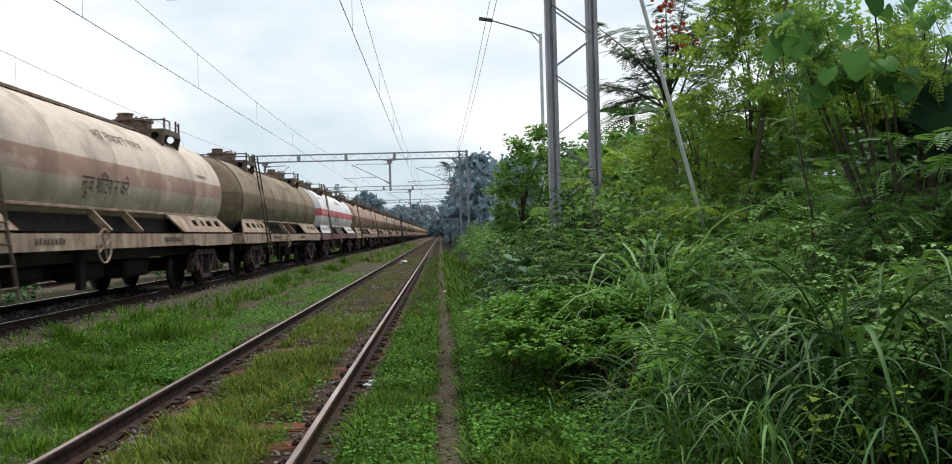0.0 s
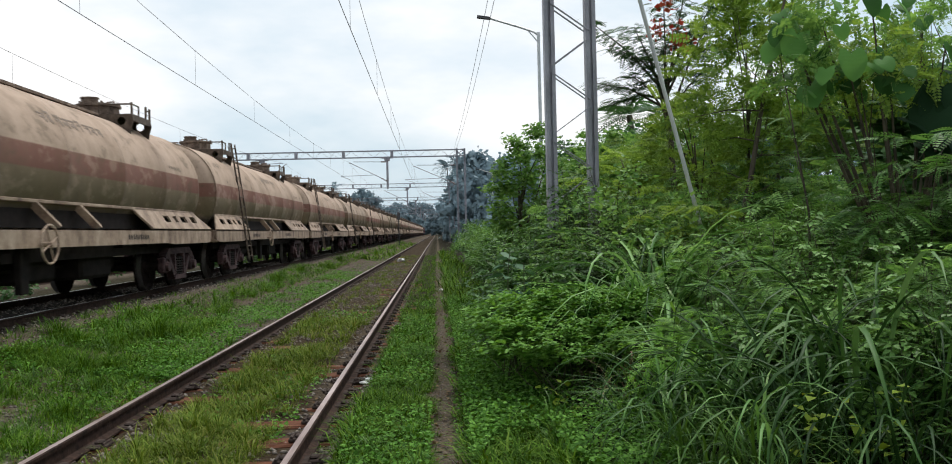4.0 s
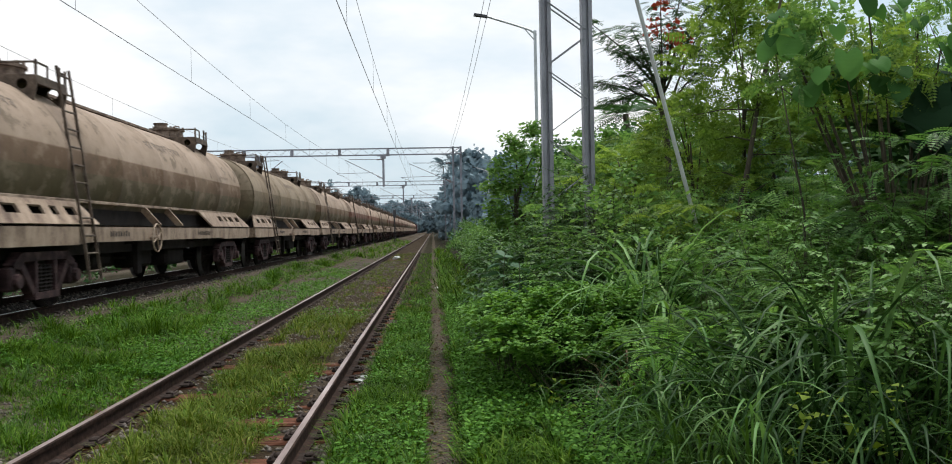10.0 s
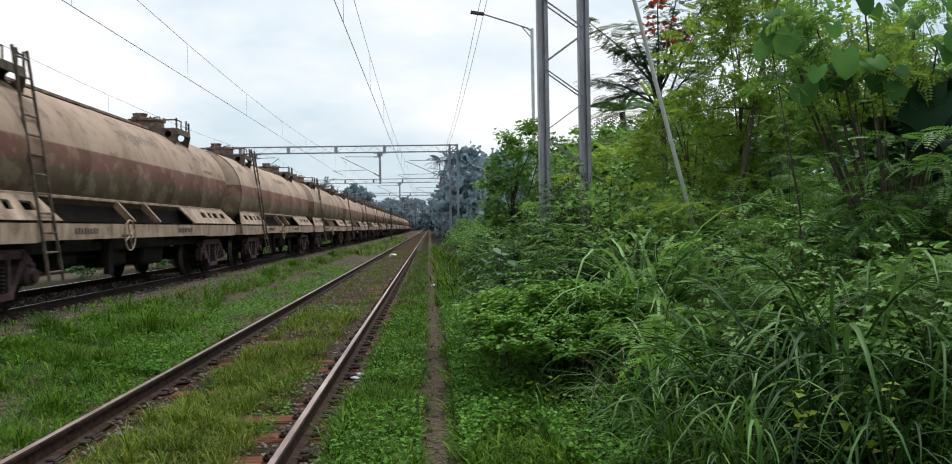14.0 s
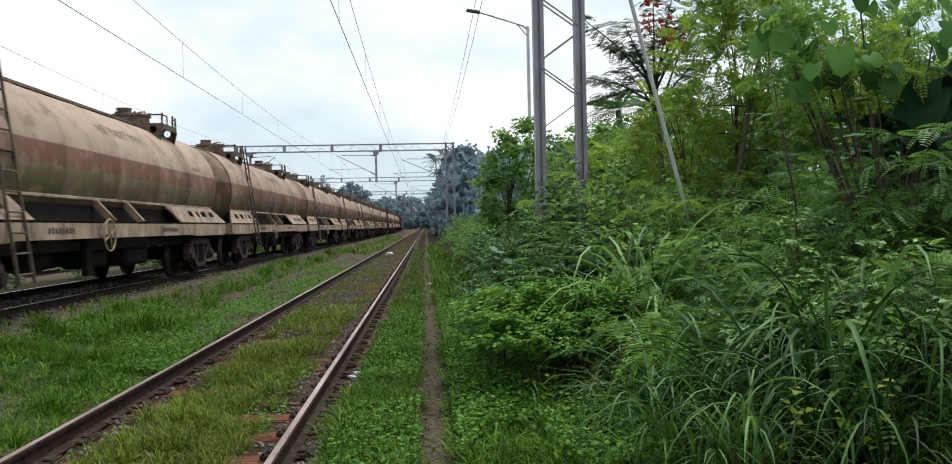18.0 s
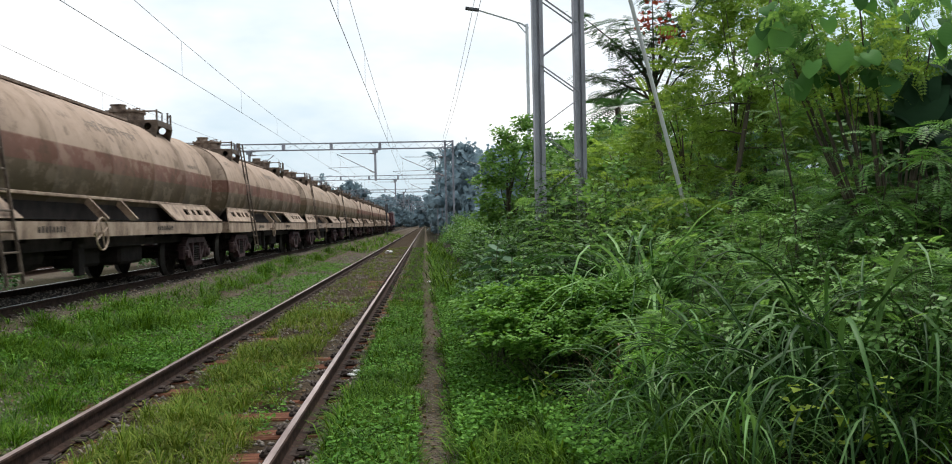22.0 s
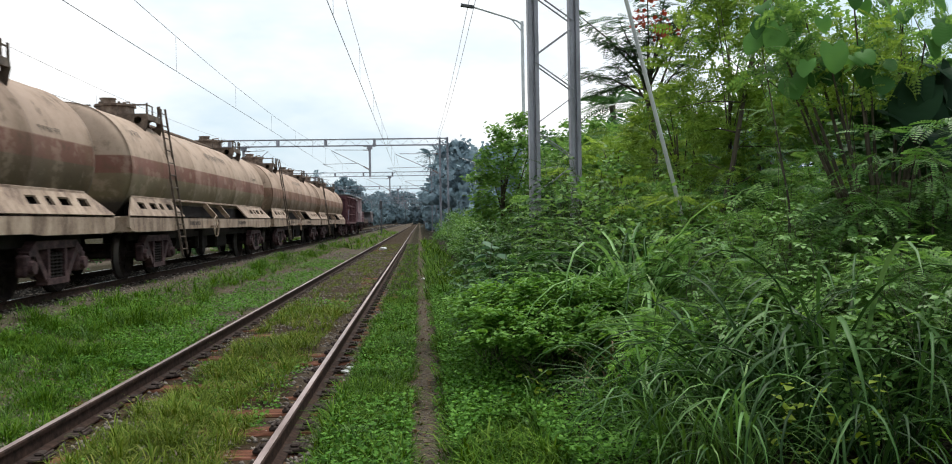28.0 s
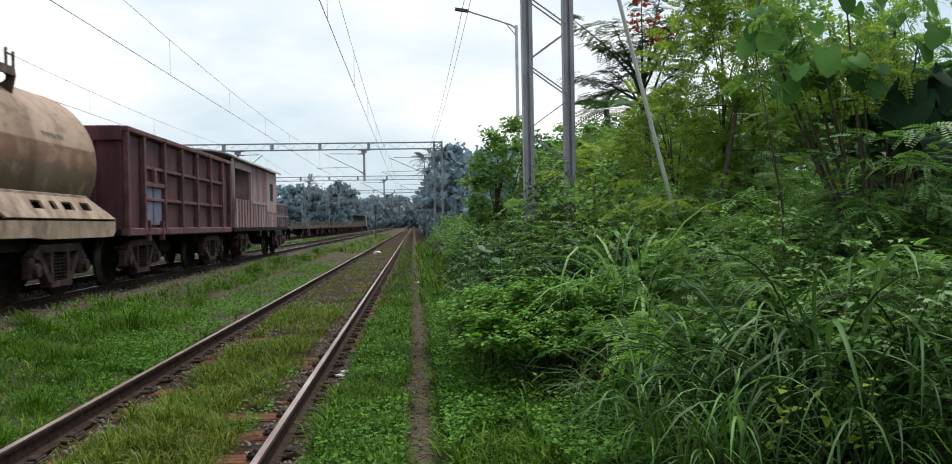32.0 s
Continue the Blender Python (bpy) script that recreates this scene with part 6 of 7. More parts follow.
def right_side():
    # broad-bladed clumps in the foreground, each long blade a part
    spots = [(1.75, 5.3, 1.0, 34), (2.1, 5.35, 1.25, 46), (2.3, 5.0, 1.05, 34), (2.55, 5.25, 1.35, 44), (2.75, 5.0, 1.2, 26), (3.05, 5.3, 1.4, 34), (1.55, 5.9, 0.95, 40), (2.05, 5.9, 1.2, 44), (2.65, 5.9, 1.25, 24), (1.85, 4.85, 0.8, 30), (2.5, 4.7, 0.9, 20)]
    for i, (x, y, h, n) in enumerate(spots):
        SWAY.append(clump(x, y, h * 1.15, n, 0.13, BROAD_GRASS if x > 1.9 else TALL_GRASS, 100 + i, slim=0.85))
    for i, (x, y, h, n) in enumerate([(2.3, 6.5, 1.2, 20), (2.85, 6.2, 1.5, 24)]):
        SWAY.append(clump(x, y, h, n, 0.14, BROAD_GRASS, 150 + i))
    # tall clump standing out before the mast
    for i, (x, y, h, n) in enumerate([(2.12, 8.4, 2.0, 60), (2.0, 8.6, 1.8, 40), (2.3, 8.6, 1.9, 40), (1.75, 8.9, 1.5, 36)]):
        SWAY.append(clump(x, y, h, n, 0.1, TALL_GRASS, 130 + i, slim=0.75))
    # finer, paler grass in front and between
    for i, (x, y, h, n) in enumerate([(1.25, 4.9, 0.34, 90), (1.5, 4.9, 0.5, 160), (1.5, 5.4, 0.65, 220), (1.75, 4.75, 0.6, 160), (1.35, 6.1, 0.5, 120), (1.75, 6.4, 0.7, 180), (1.5, 6.7, 0.5, 140), (2.1, 7.2, 0.9, 140), (0.85, 6.8, 0.36, 120), (1.6, 8.3, 1.2, 140)]):
        SWAY.append(tuft(x, y, h * 1.2, int(n * 0.42), 0.11, TALL_GRASS_FINE, 170 + i, "bright green tuft of fine arching grass", "fine_grass_tuft", "tall grass", "fine grass tufts", 0.3))
    # low weed bush with a flat leafy top over a dark hollow
    for x, y, rx, ry, hz, lift, n, seed in ((1.15, 7.55, 0.8, 0.4, 0.12, 0.58, 3600, 21), (1.2, 7.9, 0.9, 0.45, 0.12, 0.7, 4200, 27), (1.35, 8.3, 0.9, 0.5, 0.13, 0.84, 4600, 26), (0.72, 8.7, 0.45, 0.6, 0.18, 0.74, 2600, 25)):
        plant("weed_bush", "low dense small-leaved green weed bush beside the path", "bush", "weed bushes", (x, y), (rx, ry, hz), FULL_LEAF, 0.05, int(n * 1.3), 90, WEED_TOP, seed, stems=9, bark=STEM, lift=lift, flat=0.12, twist=0.3, droop=-0.02)
    # leafy weeds between the bush and the mast
    weeds = [(0.85, 9.9, 1.1), (1.25, 9.3, 1.3), (1.65, 9.5, 1.55), (1.5, 10.3, 1.6), (2.0, 9.6, 1.6), (2.35, 10.2, 1.75), (1.0, 10.8, 1.25), (1.9, 10.9, 1.75), (2.65, 9.4, 1.6), (2.9, 10.3, 1.75), (1.35, 11.6, 1.45), (2.4, 11.4, 1.85), (3.3, 9.6, 1.7), (3.0, 11.3, 1.9), (1.8, 12.3, 1.85), (3.6, 10.6, 1.9), (2.2, 12.5, 2.35), (1.4, 12.8, 1.7), (2.45, 12.2, 2.3), (1.75, 12.5, 1.95), (1.98, 12.4, 2.05), (2.75, 12.3, 2.1), (1.15, 13.6, 1.6), (1.75, 11.6, 1.75)]
    for i, (x, y, h) in enumerate(weeds):
        slim = i % 4 == 2
        twiggy("tall_weed", "tall dark green weed with narrow leaves" if slim else "bushy green weed with small oval leaves", "weed", "tall weeds before the mast", (x, y), h * (1.2 if y > 10.5 else 1.1), 0.5, 13, 12, 12, FOLD_LEAF, 0.085 if slim else 0.062, (WEED_DARK, WEED, WEED_DARK, TREE_LEAF)[i % 4], 21000 + i, start=0.15, twig=0.3)
    twiggy("milkweed", "upright plant with pale grey-green oval leaves", "plant", "", (0.82, 8.9), 1.35, 0.1, 3, 5, 3, FULL_LEAF, 0.17, PALE_LEAF, 23, arch=0.0, start=0.55, twig=0.06, side=1.3, thick=0.012)
    # feathery shrubs behind the grass
    shrubs = [(2.6, 7.4, 1.75), (2.95, 7.3, 1.85), (3.35, 7.2, 1.85), (2.75, 6.6, 1.5), (3.15, 6.3, 1.6), (3.5, 6.1, 1.6), (3.9, 6.9, 1.75), (3.5, 8.0, 2.0), (2.3, 6.9, 1.25), (3.0, 8.4, 1.95), (2.4, 6.3, 1.1), (3.1, 5.7, 1.3), (4.3, 7.6, 1.8), (3.0, 5.35, 1.45), (3.2, 5.75, 1.6), (3.45, 6.2, 1.65), (3.3, 6.7, 1.7), (2.6, 8.7, 1.8), (4.0, 8.6, 2.2), (3.4, 9.2, 2.1)]
    for i, (x, y, h) in enumerate(shrubs):
        if i % 3 == 1:
            twiggy("leafy_shrub", "green small-leaved shrub behind the tall grass", "shrub", "shrubs behind the grass", (x, y), h, 0.5, 12, 11, 12, FOLD_LEAF, 0.06, WEED, 22000 + i, start=0.2)
        else:
            twiggy("feathery_shrub", "bright green feathery-leaved shrub", "shrub", "shrubs behind the grass", (x, y), h, 0.55, 10, 8, 7, PINNATE, 0.15, FERNY_DARK if i % 7 == 0 else FERNY, 22000 + i, start=0.25, arch=0.6, twig=0.36, twist=0.15)
    # dry stalks beside the hollow, and bright sprigs over it
    for i, (x, y, h) in enumerate([(1.6, 7.25, 0.75), (1.8, 7.5, 0.85), (1.5, 7.0, 0.55)]):
        tuft(x, y, h, 46, 0.1, DRY_STALK, 190 + i, "dry brown grass stalks beside the weed bush", "dry_grass_tuft", "grass", "dry grass tufts", 0.2)
    for i, (x, y, h, n) in enumerate([(1.8, 6.35, 0.95, 8), (1.95, 6.6, 1.05, 8), (1.78, 8.15, 1.3, 3), (1.68, 7.4, 0.85, 3)]):
        twiggy("bright_sprig", "low weed with bright yellow-green feathery leaves", "weed", "bright sprigs", (x, y), h, 0.3, n, 6, 5, PINNATE if n > 4 else BIG_PINNATE, 0.12, BRIGHT_FERNY, 26000 + i, start=0.45, twig=0.24, twist=0.2)
    # one low sapling with long bright pinnate leaves
    twiggy("sapling", "small sapling with bright pinnate leaves", "plant", "", (2.72, 4.95), 1.0, 0.25, 3, 3, 3, BIG_PINNATE, 0.26, FERNY, 31, start=0.6, twig=0.15)
    # undergrowth along the edge, further on
    rng = random.Random(77)
    for i in range(26):
        y = 10.8 + 1.55 * i + rng.uniform(-0.5, 0.5)
        x = 1.3 + rng.uniform(0, 0.3) + 0.012 * y + (0.5 if i % 2 else 0)
        h = rng.uniform(0.8, 1.3) + 0.018 * y
        plant("roadside_bush", "leafy green bush at the edge of the thicket", "bush", "edge bushes", (x, y), (0.6 + 0.012 * y, 0.9, h * 0.5), FOLD_LEAF, 0.06 + 0.0008 * y, 2700 if y < 25 else 1200, 40, (WEED_DARK, TREE_LEAF, WEED)[i % 3], 300 + i, stems=6, bark=STEM, lift=h * 0.55, flat=0.4, droop=0.0)
    for i in range(17):
        x, y = rng.uniform(2.4, 8.5), rng.uniform(9.5, 21)
        h = rng.uniform(1.3, 2.1)
        # in the hollow to the right the leaf colour is darkened for shade
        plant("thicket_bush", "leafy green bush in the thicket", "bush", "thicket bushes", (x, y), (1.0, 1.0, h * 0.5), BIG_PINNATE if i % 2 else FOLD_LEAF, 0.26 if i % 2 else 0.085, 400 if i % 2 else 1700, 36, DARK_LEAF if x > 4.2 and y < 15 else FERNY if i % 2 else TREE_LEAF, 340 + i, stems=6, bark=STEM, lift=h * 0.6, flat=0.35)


def trees():
    # dark-leaved small trees by the mast
    plant("small_tree", "dark green small-leaved tree beside the mast", "tree", "small trees", (2.15, 19.3), (1.0, 0.95, 1.5), FOLD_LEAF, 0.12, 6000, 90, TREE_LEAF, 401, trunk=0.06, stems=12, lift=2.3)
    plant("small_tree", "green small-leaved tree behind the mast", "tree", "small trees", (3.4, 20.5), (1.0, 1.1, 1.1), FOLD_LEAF, 0.13, 3600, 60, TREE_LEAF, 402, trunk=0.06, stems=10, lift=2.1)
    plant("small_tree", "leafy green tree standing in the thicket", "tree", "small trees", (3.9, 17.5), (1.1, 1.1, 1.0), BIG_PINNATE, 0.3, 1200, 60, OLIVE_LEAF, 403, trunk=0.07, stems=16, lift=2.2)
    plant("small_tree", "leafy green tree standing in the thicket", "tree", "small trees", (5.2, 19.0), (1.5, 1.3, 1.4), BIG_PINNATE, 0.34, 1400, 44, TREE_LEAF, 404, trunk=0.07, stems=16, lift=2.5)
    plant("small_tree", "dense dark green tree behind the leaning rod", "tree", "small trees", (4.4, 22.0), (1.2, 1.0, 1.2), FOLD_LEAF, 0.13, 4200, 60, TREE_LEAF, 406, trunk=0.06, stems=10, lift=2.7)
    # light feathery trees
    for i, (x, y, r, hz, lift, n) in enumerate([(4.4, 11.8, 0.9, 1.5, 3.3, 1000), (5.2, 12.6, 1.1, 1.8, 3.6, 1000), (6.0, 12.0, 0.9, 1.2, 2.9, 700), (3.9, 13.2, 0.7, 1.2, 2.4, 420), (6.8, 14.5, 1.3, 1.4, 3.5, 500), (7.8, 12.5, 1.3, 1.8, 3.3, 480), (4.15, 8.1, 0.45, 0.55, 2.75, 200), (4.85, 8.2, 0.4, 0.6, 3.1, 110), (3.5, 8.1, 0.4, 0.65, 2.8, 150)]):
        oval = i in (1, 4)
        plant("acacia", "slender tree with light green small oval leaves" if oval else "slender tree with light green feathery foliage", "tree", "feathery trees", (x, y), (r, r, hz), FOLD_LEAF if oval else BIG_PINNATE, 0.085 if oval else 0.27 if y > 9 else 0.2, int(n * (4.5 if oval else 1.2)), 60, (OLIVE_LEAF, FERNY, TREE_LEAF)[i % 3], 420 + i, trunk=0.04 if y > 9 else 0.015, stems=7 if y > 9 else 4, lift=lift, flat=0.6, droop=-0.2, twist=0.7)
    # a slender leaning tree with sparse yellowish foliage
    t = empty("leaning_tree", "slender leaning tree with sparse yellow-green foliage", "tree", "", (3.62, 11.0, ground_z(3.62, 11.0)))
    bm = bmesh.new()
    line = [Vector((0, 0, -0.1)), Vector((0.14, 0, 0.9)), Vector((0.4, 0.0, 2.0)), Vector((0.62, 0.05, 3.1)), Vector((0.98, 0.0, 4.6))]
    pipe(bm, line, [0.045, 0.04, 0.034, 0.026, 0.014], 7)
    trunk = part("trunk", bm, BARK, t, smooth=True)
    rng = np.random.RandomState(61)
    pts, dirs = [], []
    for k in range(14):
        f = rng.uniform(1.4, 4.0)
        p = line[int(f)].lerp(line[min(4, int(f) + 1)], f % 1)
        a, ln = rng.uniform(0, 6.28), rng.uniform(0.4, 1.0)
        q = p + Vector((math.cos(a) * ln, math.sin(a) * ln, ln * rng.uniform(-0.1, 0.45)))
        bm = bmesh.new()
        pipe(bm, [p, p.lerp(q, 0.5) + Vector((0, 0, 0.05)), q], [0.012, 0.008, 0.004], 5)
        part("limb", bm, BARK, trunk)
        for g in np.linspace(0.25, 1.0, 9):
            for _ in range(2):
                pts.append(np.array(p.lerp(q, g)) + rng.normal(0, 0.03, 3))
                dirs.append(np.array(q - p) * 0.5 + rng.normal(0, 0.5, 3) * np.array([1, 1, 0.3]))
    v, f = placed(FINE_PINNATE, np.array(pts), turned(np.array(dirs), rng, 0.25), rng.uniform(0.16, 0.3, len(pts)))
    raw("foliage", v, f, OLIVE_LEAF, t)
    # saplings with feathery sprays closing the space below the crowns
    for i, (x, y, h) in enumerate([(3.2, 10.2, 2.4), (3.9, 10.0, 2.6), (4.6, 9.8, 2.7), (4.4, 10.9, 2.9), (5.3, 10.6, 2.8), (3.5, 12.4, 2.7), (4.9, 11.6, 3.0), (2.9, 13.8, 2.6), (3.6, 14.6, 2.9), (2.5, 15.0, 2.4), (4.6, 14.0, 3.2), (5.9, 10.0, 2.6)]):
        twiggy("feathery_sapling", "young tree with drooping feathery green sprays", "tree", "feathery saplings", (x, y), h, 0.75, 9, 10, 7, BIG_PINNATE, 0.22, (OLIVE_LEAF, FERNY, TREE_LEAF, FERNY_DARK)[i % 4], 23000 + i, start=0.22, arch=0.5, twig=0.3, twist=0.6, bark=BARK, thick=0.005)
    # fill shrubs; the shade of the trees is put into their leaf colour
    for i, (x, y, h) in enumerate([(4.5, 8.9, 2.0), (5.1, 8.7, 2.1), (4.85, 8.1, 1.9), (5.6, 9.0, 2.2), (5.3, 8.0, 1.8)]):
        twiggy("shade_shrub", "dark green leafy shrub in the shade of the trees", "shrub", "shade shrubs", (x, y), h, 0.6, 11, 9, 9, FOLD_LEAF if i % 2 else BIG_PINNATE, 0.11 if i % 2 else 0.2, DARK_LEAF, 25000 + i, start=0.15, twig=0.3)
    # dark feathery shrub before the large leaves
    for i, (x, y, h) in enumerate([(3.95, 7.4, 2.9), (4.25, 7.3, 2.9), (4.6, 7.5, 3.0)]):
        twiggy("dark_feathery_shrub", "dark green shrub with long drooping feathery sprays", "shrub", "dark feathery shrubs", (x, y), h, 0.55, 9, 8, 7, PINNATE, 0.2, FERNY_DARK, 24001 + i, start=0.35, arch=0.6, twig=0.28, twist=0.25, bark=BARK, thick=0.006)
    # trees closing the thicket behind, their leaf colour darkened for its deep shade
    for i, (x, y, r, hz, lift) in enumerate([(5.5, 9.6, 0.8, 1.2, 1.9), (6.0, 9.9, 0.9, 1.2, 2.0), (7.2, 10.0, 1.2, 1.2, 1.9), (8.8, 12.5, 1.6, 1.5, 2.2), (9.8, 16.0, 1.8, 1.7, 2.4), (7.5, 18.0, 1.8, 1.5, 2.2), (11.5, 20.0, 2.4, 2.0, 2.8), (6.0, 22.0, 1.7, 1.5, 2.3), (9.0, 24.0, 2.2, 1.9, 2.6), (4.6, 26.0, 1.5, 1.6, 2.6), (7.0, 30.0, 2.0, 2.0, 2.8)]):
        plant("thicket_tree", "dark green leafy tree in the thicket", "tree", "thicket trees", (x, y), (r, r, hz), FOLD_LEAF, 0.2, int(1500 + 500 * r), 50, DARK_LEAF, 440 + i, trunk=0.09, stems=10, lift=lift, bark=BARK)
    # tree with very large leaves, each one a part: bright ones on the high limbs, below them a darker copy with shade
    # put into its colour
    rng = random.Random(31)
    foot = Vector((4.6, 8.4, ground_z(4.6, 8.4)))
    t = empty("large_leaved_tree", "tree with very large drooping rounded leaves", "tree", "", foot)
    fresh = [(3.4, 7.9, 3.35), (3.7, 7.7, 3.1), (3.62, 8.0, 3.5), (4.0, 7.8, 3.6), (3.3, 8.1, 3.55), (4.65, 8.1, 3.5), (4.75, 7.9, 3.25), (4.2, 7.9, 3.0), (4.05, 7.8, 2.85), (3.5, 8.1, 2.9)]
    shaded_tips = [(4.72, 7.9, 2.72), (4.85, 7.8, 2.3), (4.85, 7.9, 2.9), (4.6, 8.0, 2.45)]
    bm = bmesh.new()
    for p in fresh + shaded_tips:
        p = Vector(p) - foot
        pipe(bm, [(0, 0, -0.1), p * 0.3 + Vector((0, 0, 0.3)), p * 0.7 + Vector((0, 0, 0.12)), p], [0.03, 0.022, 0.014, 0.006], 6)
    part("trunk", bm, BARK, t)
    for tips, mat, each, low, high in ((fresh, BIG_LEAF, 5, 0.15, 0.3), (shaded_tips, BIG_SHADED, 4, 0.32, 0.48)):
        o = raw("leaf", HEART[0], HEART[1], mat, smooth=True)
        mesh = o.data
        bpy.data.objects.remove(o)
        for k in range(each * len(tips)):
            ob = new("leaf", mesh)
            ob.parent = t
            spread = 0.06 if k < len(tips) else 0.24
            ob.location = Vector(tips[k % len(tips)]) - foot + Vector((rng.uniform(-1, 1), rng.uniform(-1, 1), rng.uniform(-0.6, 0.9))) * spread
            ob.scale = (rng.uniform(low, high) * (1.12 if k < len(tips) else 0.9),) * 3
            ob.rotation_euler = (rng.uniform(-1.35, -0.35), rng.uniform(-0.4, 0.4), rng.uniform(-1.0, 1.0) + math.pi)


def flame_tree(x, y):
    """A forked tree whose long limbs carry flat, layered sprays of feathery leaves, with red blossom on top."""
    rng = np.random.RandomState(405)
    foot = Vector((x, y, ground_z(x, y)))
    t = empty("flame_tree", "open-crowned tree with feathery leaves and red blossom", "tree", "", foot)
    fork = Vector((0.0, 0.0, 3.75 - foot.z))
    bm = bmesh.new()
    pipe(bm, [(0.05, 0, -0.1), (0.12, 0, 1.6), fork, fork + Vector((0.0, 0.05, 0.6))], [0.075, 0.06, 0.05, 0.03], 8)
    trunk = part("trunk", bm, BARK, t, smooth=True)
    pos, way = [], []
    for dx, dy, dz in ((-1.4, -0.2, 1.5), (-1.25, 0.3, 0.5), (-0.95, -0.4, 0.95), (-0.85, 0.5, 0.15), (-0.5, 0.3, 1.5), (-0.1, -0.3, 2.0), (0.0, 0.2, 1.2), (0.45, -0.4, 1.35), (0.5, 0.4, 2.2), (0.9, 0.0, 1.75), (1.05, 0.4, 1.2), (0.7, -0.3, 0.65), (1.2, 0.2, 2.3), (-0.7, -0.2, 0.55), (0.55, 0.5, 0.1), (-0.4, -0.3, 0.85)):
        tip = fork + Vector((dx, dy, dz))
        start = fork + Vector((0, 0, rng.uniform(-0.35, 0.45)))
        mid = start.lerp(tip, 0.5) + Vector((0, 0, 0.12))
        bm = bmesh.new()
        pipe(bm, [start, start.lerp(mid, 0.6), mid, mid.lerp(tip, 0.6), tip], [0.026, 0.021, 0.016, 0.011, 0.005], 5)
        part("limb", bm, BARK, trunk, smooth=True)
        along = np.array((tip - start).normalized())
        for g in np.linspace(0.45, 1.0, 9):
            p = np.array(start.lerp(mid, g * 2) if g < 0.5 else mid.lerp(tip, g * 2 - 1))
            for _ in range(11):
                a = rng.uniform(0, 2 * math.pi)
                pos.append(p + rng.normal(0, 0.1, 3) * np.array([1, 1, 0.3]))
                way.append(along * np.array([0.6, 0.6, 0.1]) + np.array([math.cos(a), math.sin(a), rng.normal(-0.05, 0.16)]))
    v, f = placed(BIG_PINNATE, np.array(pos), turned(np.array(way), rng, 0.2), rng.uniform(0.14, 0.27, len(pos)))
    raw("foliage", v, f, DARK_LEAF, t)
    for dx, dz in ((-0.25, 2.0), (-0.05, 1.75), (0.08, 1.15), (0.18, 1.05), (-0.3, 1.3)):
        p = np.array(fork) + np.array([dx, -0.45, dz]) + rng.normal(0, 0.09, (46, 3))
        v, f = placed(QUAD_LEAF, p, turned(rng.normal(0, 1, (46, 3)), rng, 1.0), rng.uniform(0.05, 0.11, 46))
        raw("blossom", v, f, FLOWER, t, "orange-red blossom cluster")


def palm(x, y, h, seed, label="tall coconut palm beyond the thicket", reach=1.0):
    rng = random.Random(seed)
    p = empty("coconut_palm", label, "palm", "palms", (x, y, rise(x)))
    bm = bmesh.new()
    lean = rng.uniform(-0.8, 0.8)
    pipe(bm, [(0, 0, -0.1), (lean * 0.2, 0, h * 0.35), (lean * 0.6, 0, h * 0.7), (lean, 0, h)], [0.2, 0.16, 0.14, 0.12], 8)
    part("trunk", bm, BARK, p)
    fr_v, fr_f = feather(16, 0.22, 0.045, 0.55)
    nrng = np.random.RandomState(seed)
    num = 22
    a = nrng.uniform(0, 6.283, num)
    el = nrng.uniform(-0.25, 0.9, num)
    d = np.stack([np.cos(a) * np.cos(el), np.sin(a) * np.cos(el), np.sin(el)], 1)
    v, f = placed((fr_v, fr_f), np.tile([lean, 0, h], (num, 1)), turned(d, nrng, 0.15), nrng.uniform(2.6, 3.8, num) * reach)
    raw("fronds", v, f, HAZED_LEAF if y > 60 else DARK_LEAF, p)


def lump(rows=4, cols=6):
    """A unit ball of quads."""
    v = [(math.sin(math.pi * i / rows) * math.cos(2 * math.pi * j / cols), math.sin(math.pi * i / rows) * math.sin(2 * math.pi * j / cols), math.cos(math.pi * i / rows)) for i in range(rows + 1) for j in range(cols)]
    f = [(i * cols + j, (i + 1) * cols + j, (i + 1) * cols + (j + 1) % cols, i * cols + (j + 1) % cols) for i in range(rows) for j in range(cols)]
    return np.array(v), np.array(f)


LUMP = lump()


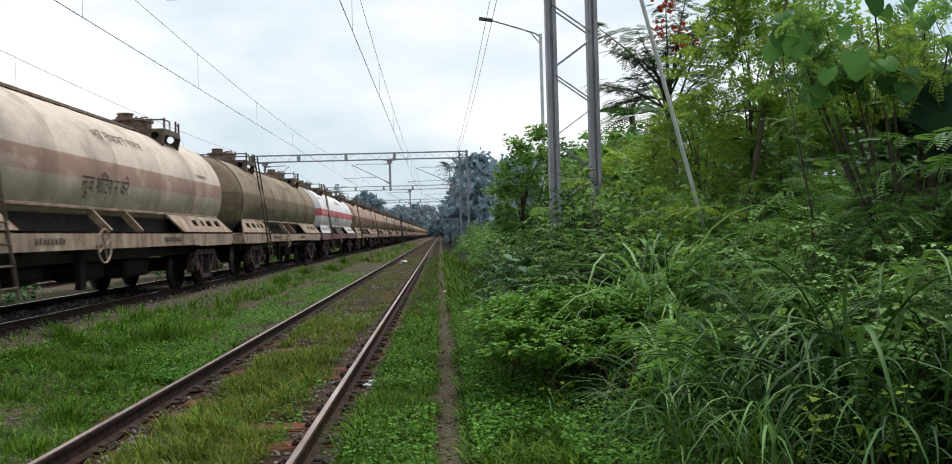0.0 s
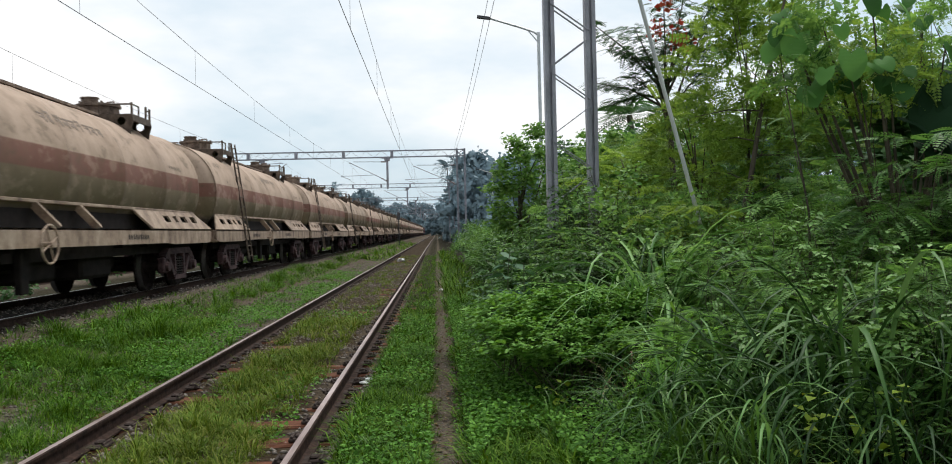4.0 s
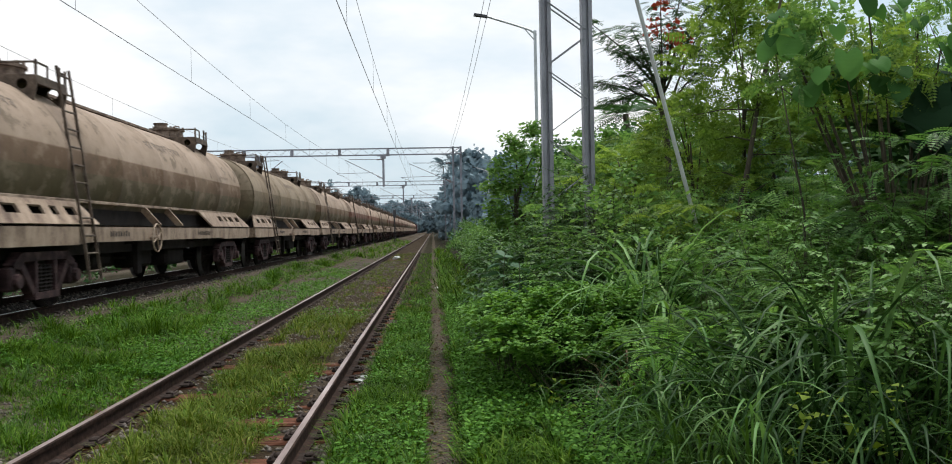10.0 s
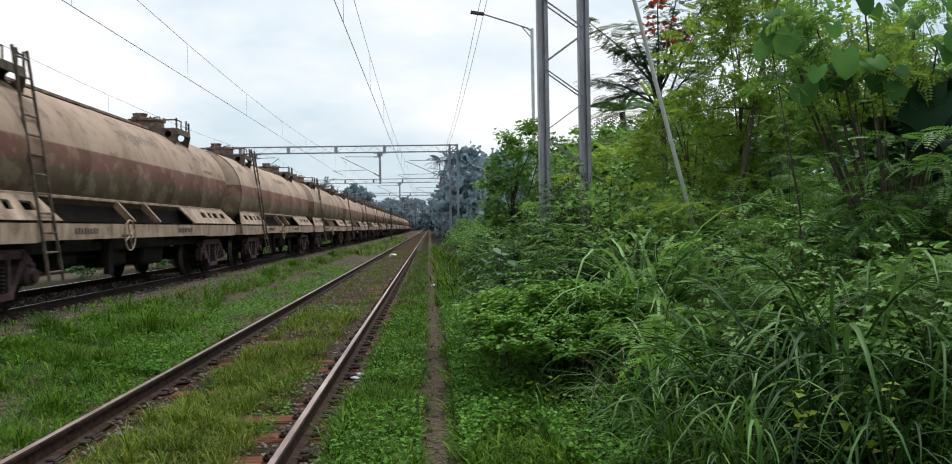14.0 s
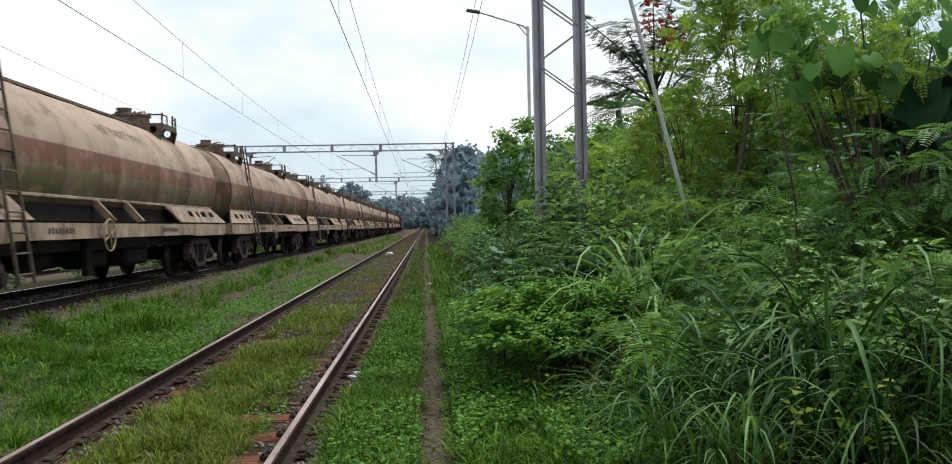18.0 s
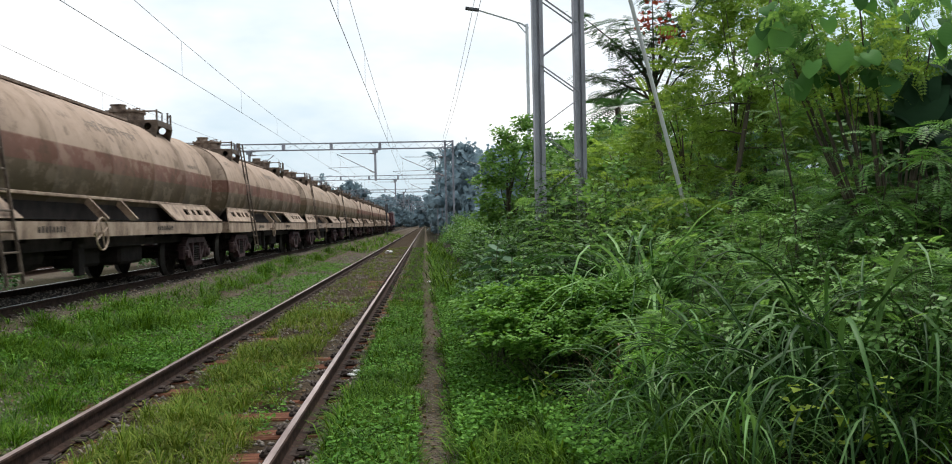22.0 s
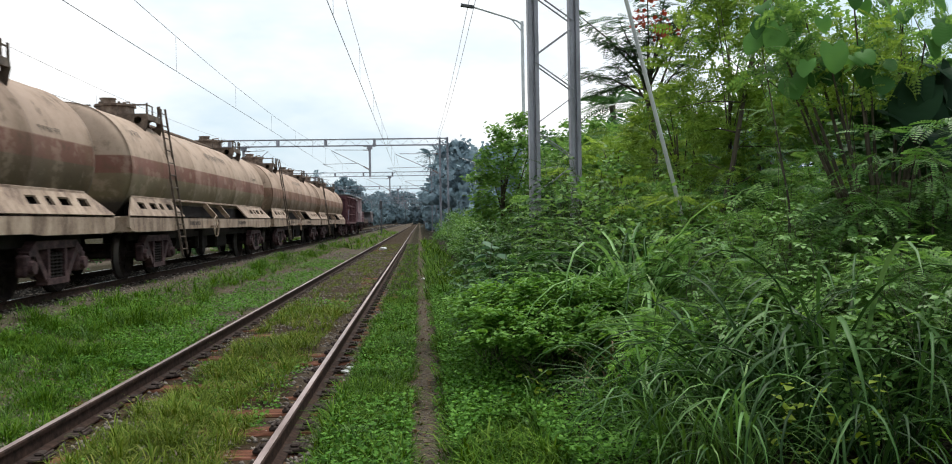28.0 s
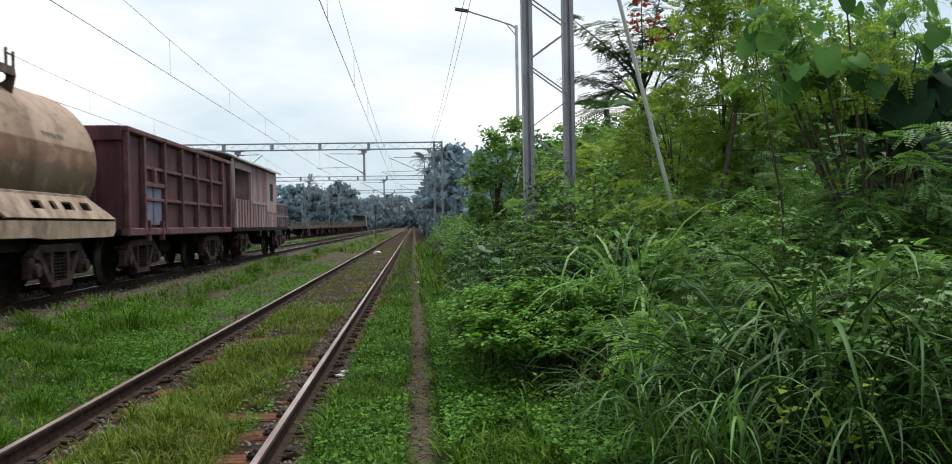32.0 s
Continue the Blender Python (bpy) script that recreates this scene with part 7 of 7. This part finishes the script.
def far_wood(name, spots, seed, label):
    """A distant wood: crowns of shaggy boughs, each a core under a coat of leaves, on one object."""
    rng, pieces = np.random.RandomState(seed), []
    for x, y, w, h in spots:
        near = 0 < y < 230
        n, lumps = (1000, 30) if near else (420, 18)
        up = rng.uniform(0.06, 0.92, lumps)
        wide = w * np.sqrt(np.maximum(0.12, 1 - (2 * up - 0.9) ** 2)) * rng.uniform(0.2, 1.0, lumps) ** 0.5
        a = rng.uniform(0, 6.283, lumps)
        c = np.stack([x + wide * np.cos(a), y + wide * np.sin(a), up * h], 1)
        r = rng.uniform(0.13, 0.3, lumps) * w
        v, f = placed(LUMP, c, turned(rng.normal(0, 1, (lumps, 3)), rng), r * 0.7)
        pieces.append((v + rng.normal(0, 0.035 * w, v.shape), f))
        k = rng.randint(0, lumps, n)
        d = rng.normal(0, 1, (n, 3))
        d[:, 2] = np.abs(d[:, 2]) * 1.1 - 0.35
        d /= np.linalg.norm(d, axis=1)[:, None]
        p = c[k] + d * (r[k] * rng.uniform(0.65, 1.25, n))[:, None]
        p[:, 2] = np.maximum(p[:, 2], 0.3)
        face = d + rng.normal(0, 0.5, (n, 3))
        along = np.cross(face, rng.normal(0, 1, (n, 3)))
        along /= np.linalg.norm(along, axis=1)[:, None] + 1e-9
        side = np.cross(along, face)
        side /= np.linalg.norm(side, axis=1)[:, None] + 1e-9
        pieces.append(placed(QUAD_LEAF, p, np.stack([side, along, np.cross(side, along)], 2), rng.uniform(0.5, 1.2, n) * (0.36 + 0.0026 * abs(y))))
    v, f = merged(pieces)
    tagged(raw(name, v, f, HAZED_LEAF, smooth=True), label, "wood", kind="stuff")


right_side()
trees()
flame_tree(4.17, 15.5)
palm(8.5, 36, 5.9, 51, reach=0.6)
palm(9.6, 39, 6.2, 52, reach=0.6)
for i, (x, y, h) in enumerate([(3.0, 205, 16.5), (4.6, 215, 18.5), (6.5, 190, 15.0), (9.0, 200, 17.5), (3.8, 180, 12.5), (-30, 260, 15)]):
    palm(x, y, h, 60 + i, "coconut palm in the distance beside the line")


def make_far():
    rng = random.Random(9)
    right = [(rng.uniform(5, 14), rng.uniform(95, 190), rng.uniform(3, 5), rng.uniform(7.5, 11.5)) for _ in range(30)] + [(rng.uniform(4.5, 9), 45 + 5 * k, rng.uniform(1.6, 2.6), rng.uniform(3, 5)) for k in range(10)]
    right += [(rng.uniform(14, 45), rng.uniform(32, 100), rng.uniform(3, 5), rng.uniform(4.5, 6.5)) for _ in range(26)]
    right += [(3.6, 195, 2.6, 12.5), (6.0, 188, 3.6, 17.5), (8.6, 182, 4.2, 16.5), (12.0, 176, 4.5, 15.0), (4.9, 203, 3.0, 15.0)]
    far_wood("wood_by_line", right, 71, "dense dark wood along the line in the distance")
    left = [(-21 - rng.uniform(0, 30), 215 + 6 * k + rng.uniform(-5, 5), rng.uniform(4, 7), rng.uniform(11, 14) + 0.03 * k) for k in range(34)] + [(-18 - rng.uniform(0, 14), 225 + 6 * k, rng.uniform(4, 6), rng.uniform(11, 14)) for k in range(30)] + [(-28, 130, 3.2, 12.5)] + [(-30 - 2.2 * k, 150 + 2 * k, 3.5, rng.uniform(5, 7.5)) for k in range(16)]
    far_wood("wood_beyond_tracks", left, 72, "hazy dark wood beyond the tracks")
    end = [(rng.uniform(-60, 50), rng.uniform(400, 500), rng.uniform(6, 10), rng.uniform(12, 18)) for _ in range(70)]
    far_wood("wood_at_the_end", end, 73, "hazy wood where the line vanishes")
    back = [(rng.uniform(-60, 60), rng.uniform(-90, -40), rng.uniform(5, 8), rng.uniform(9, 14)) for _ in range(16)]
    far_wood("wood_behind", back, 74, "wood behind the standpoint")


make_far()

# tufts on the bank and weeds beyond the main line
for i, (x, y, h) in enumerate([(-5.0, 27.5, 0.55), (-5.1, 33, 0.6), (-4.9, 21, 0.4), (-4.2, 13.2, 0.5), (-4.35, 13.7, 0.5), (-4.05, 13.6, 0.45), (-4.1, 10.2, 0.42), (-3.85, 10.5, 0.4), (-4.3, 10.7, 0.38), (-4.9, 12.2, 0.4), (-5.3, 12.4, 0.45), (-3.6, 9.4, 0.35), (-4.7, 38, 0.6), (-5.0, 45, 0.7), (-4.3, 52, 0.6), (-3.4, 8.1, 0.35), (-4.2, 17, 0.4), (-2.0, 7.2, 0.34), (-1.7, 8.0, 0.32), (-2.1, 9.3, 0.34), (-1.9, 6.4, 0.3), (-2.2, 11.0, 0.3), (-1.6, 10.4, 0.28)]):
    tuft(x, y, h * 0.8, 260, 0.16, GRASS if x < -2.5 else GRASS_DRY, 500 + i, "dense green tuft of grass beside the rails")
wrng = random.Random(19)
for i in range(9):
    wy = 14 + i * 6.1
    plant("weed", "dark green weed beyond the main line", "weed", "weeds beyond the main line", (-10.0 + wrng.uniform(-0.3, 0.3), wy), (0.5, 1.1, 0.3), FOLD_LEAF, 0.14, 420, 16, DARK_LEAF, 600 + i, stems=4, bark=STEM, lift=0.35)


def litter_piece(x, y, s, seed):
    rng = random.Random(seed)
    bm = bmesh.new()
    bmesh.ops.create_icosphere(bm, subdivisions=2, radius=s)
    for v in bm.verts:
        v.co += Vector((rng.uniform(-1, 1), rng.uniform(-1, 1), rng.uniform(-1, 1))) * s * 0.3
        v.co.z *= 0.45
    o = part("litter", bm, LITTER, at=(x, y, ground_z(x, y) + s * 0.35))
    tagged(o, "crumpled white scrap of litter by the rails", "litter", "litter")


litter_piece(-2.0, 48, 0.22, 1)
litter_piece(-0.82, 9.4, 0.05, 2)
litter_piece(-0.78, 9.6, 0.04, 3)
litter_piece(0.1, 21, 0.05, 4)
litter_piece(0.08, 24, 0.05, 5)


# ---- what moves ----
def run(t):
    """How far the train has come towards the camera since the middle of the clip."""
    u = t - 16
    return -0.28 + 13.069 * u - 0.0162 * u * u + 0.000078 * u**3


def motions():
    for wagon, offset in WAGONS:
        walk(wagon, [(t, Matrix.Translation((MAIN_X, -201.91 + offset - run(t), MAIN_TOP))) for t in range(0, 33)])
    # grasses and shrubs stir in the wind
    for i, ob in enumerate(SWAY):
        rng = random.Random(900 + i)
        at, amp, ph = ob.location.copy(), rng.uniform(0.3, 0.7), rng.uniform(0, 6.28)
        walk(ob, [(t * 0.8, pose(at.x, at.y, at.z, amp * math.sin(t * 0.9 + ph), amp * math.sin(t * 0.63 + ph * 2), 0)) for t in range(41)])
    spin = [(k / 30, run(k / 30) / WHEEL_R) for k in range(0, 961)]
    for wagon, offset in WAGONS:
        for bogie in wagon.children:
            if bogie.name.startswith("bogie"):
                for axle in bogie.children:
                    if axle.name.startswith("wheelset"):
                        y = axle.location.y
                        walk(axle, [(t, pose(0, y, AXLE_Z, math.degrees(a) % 360)) for t, a in spin])


motions()
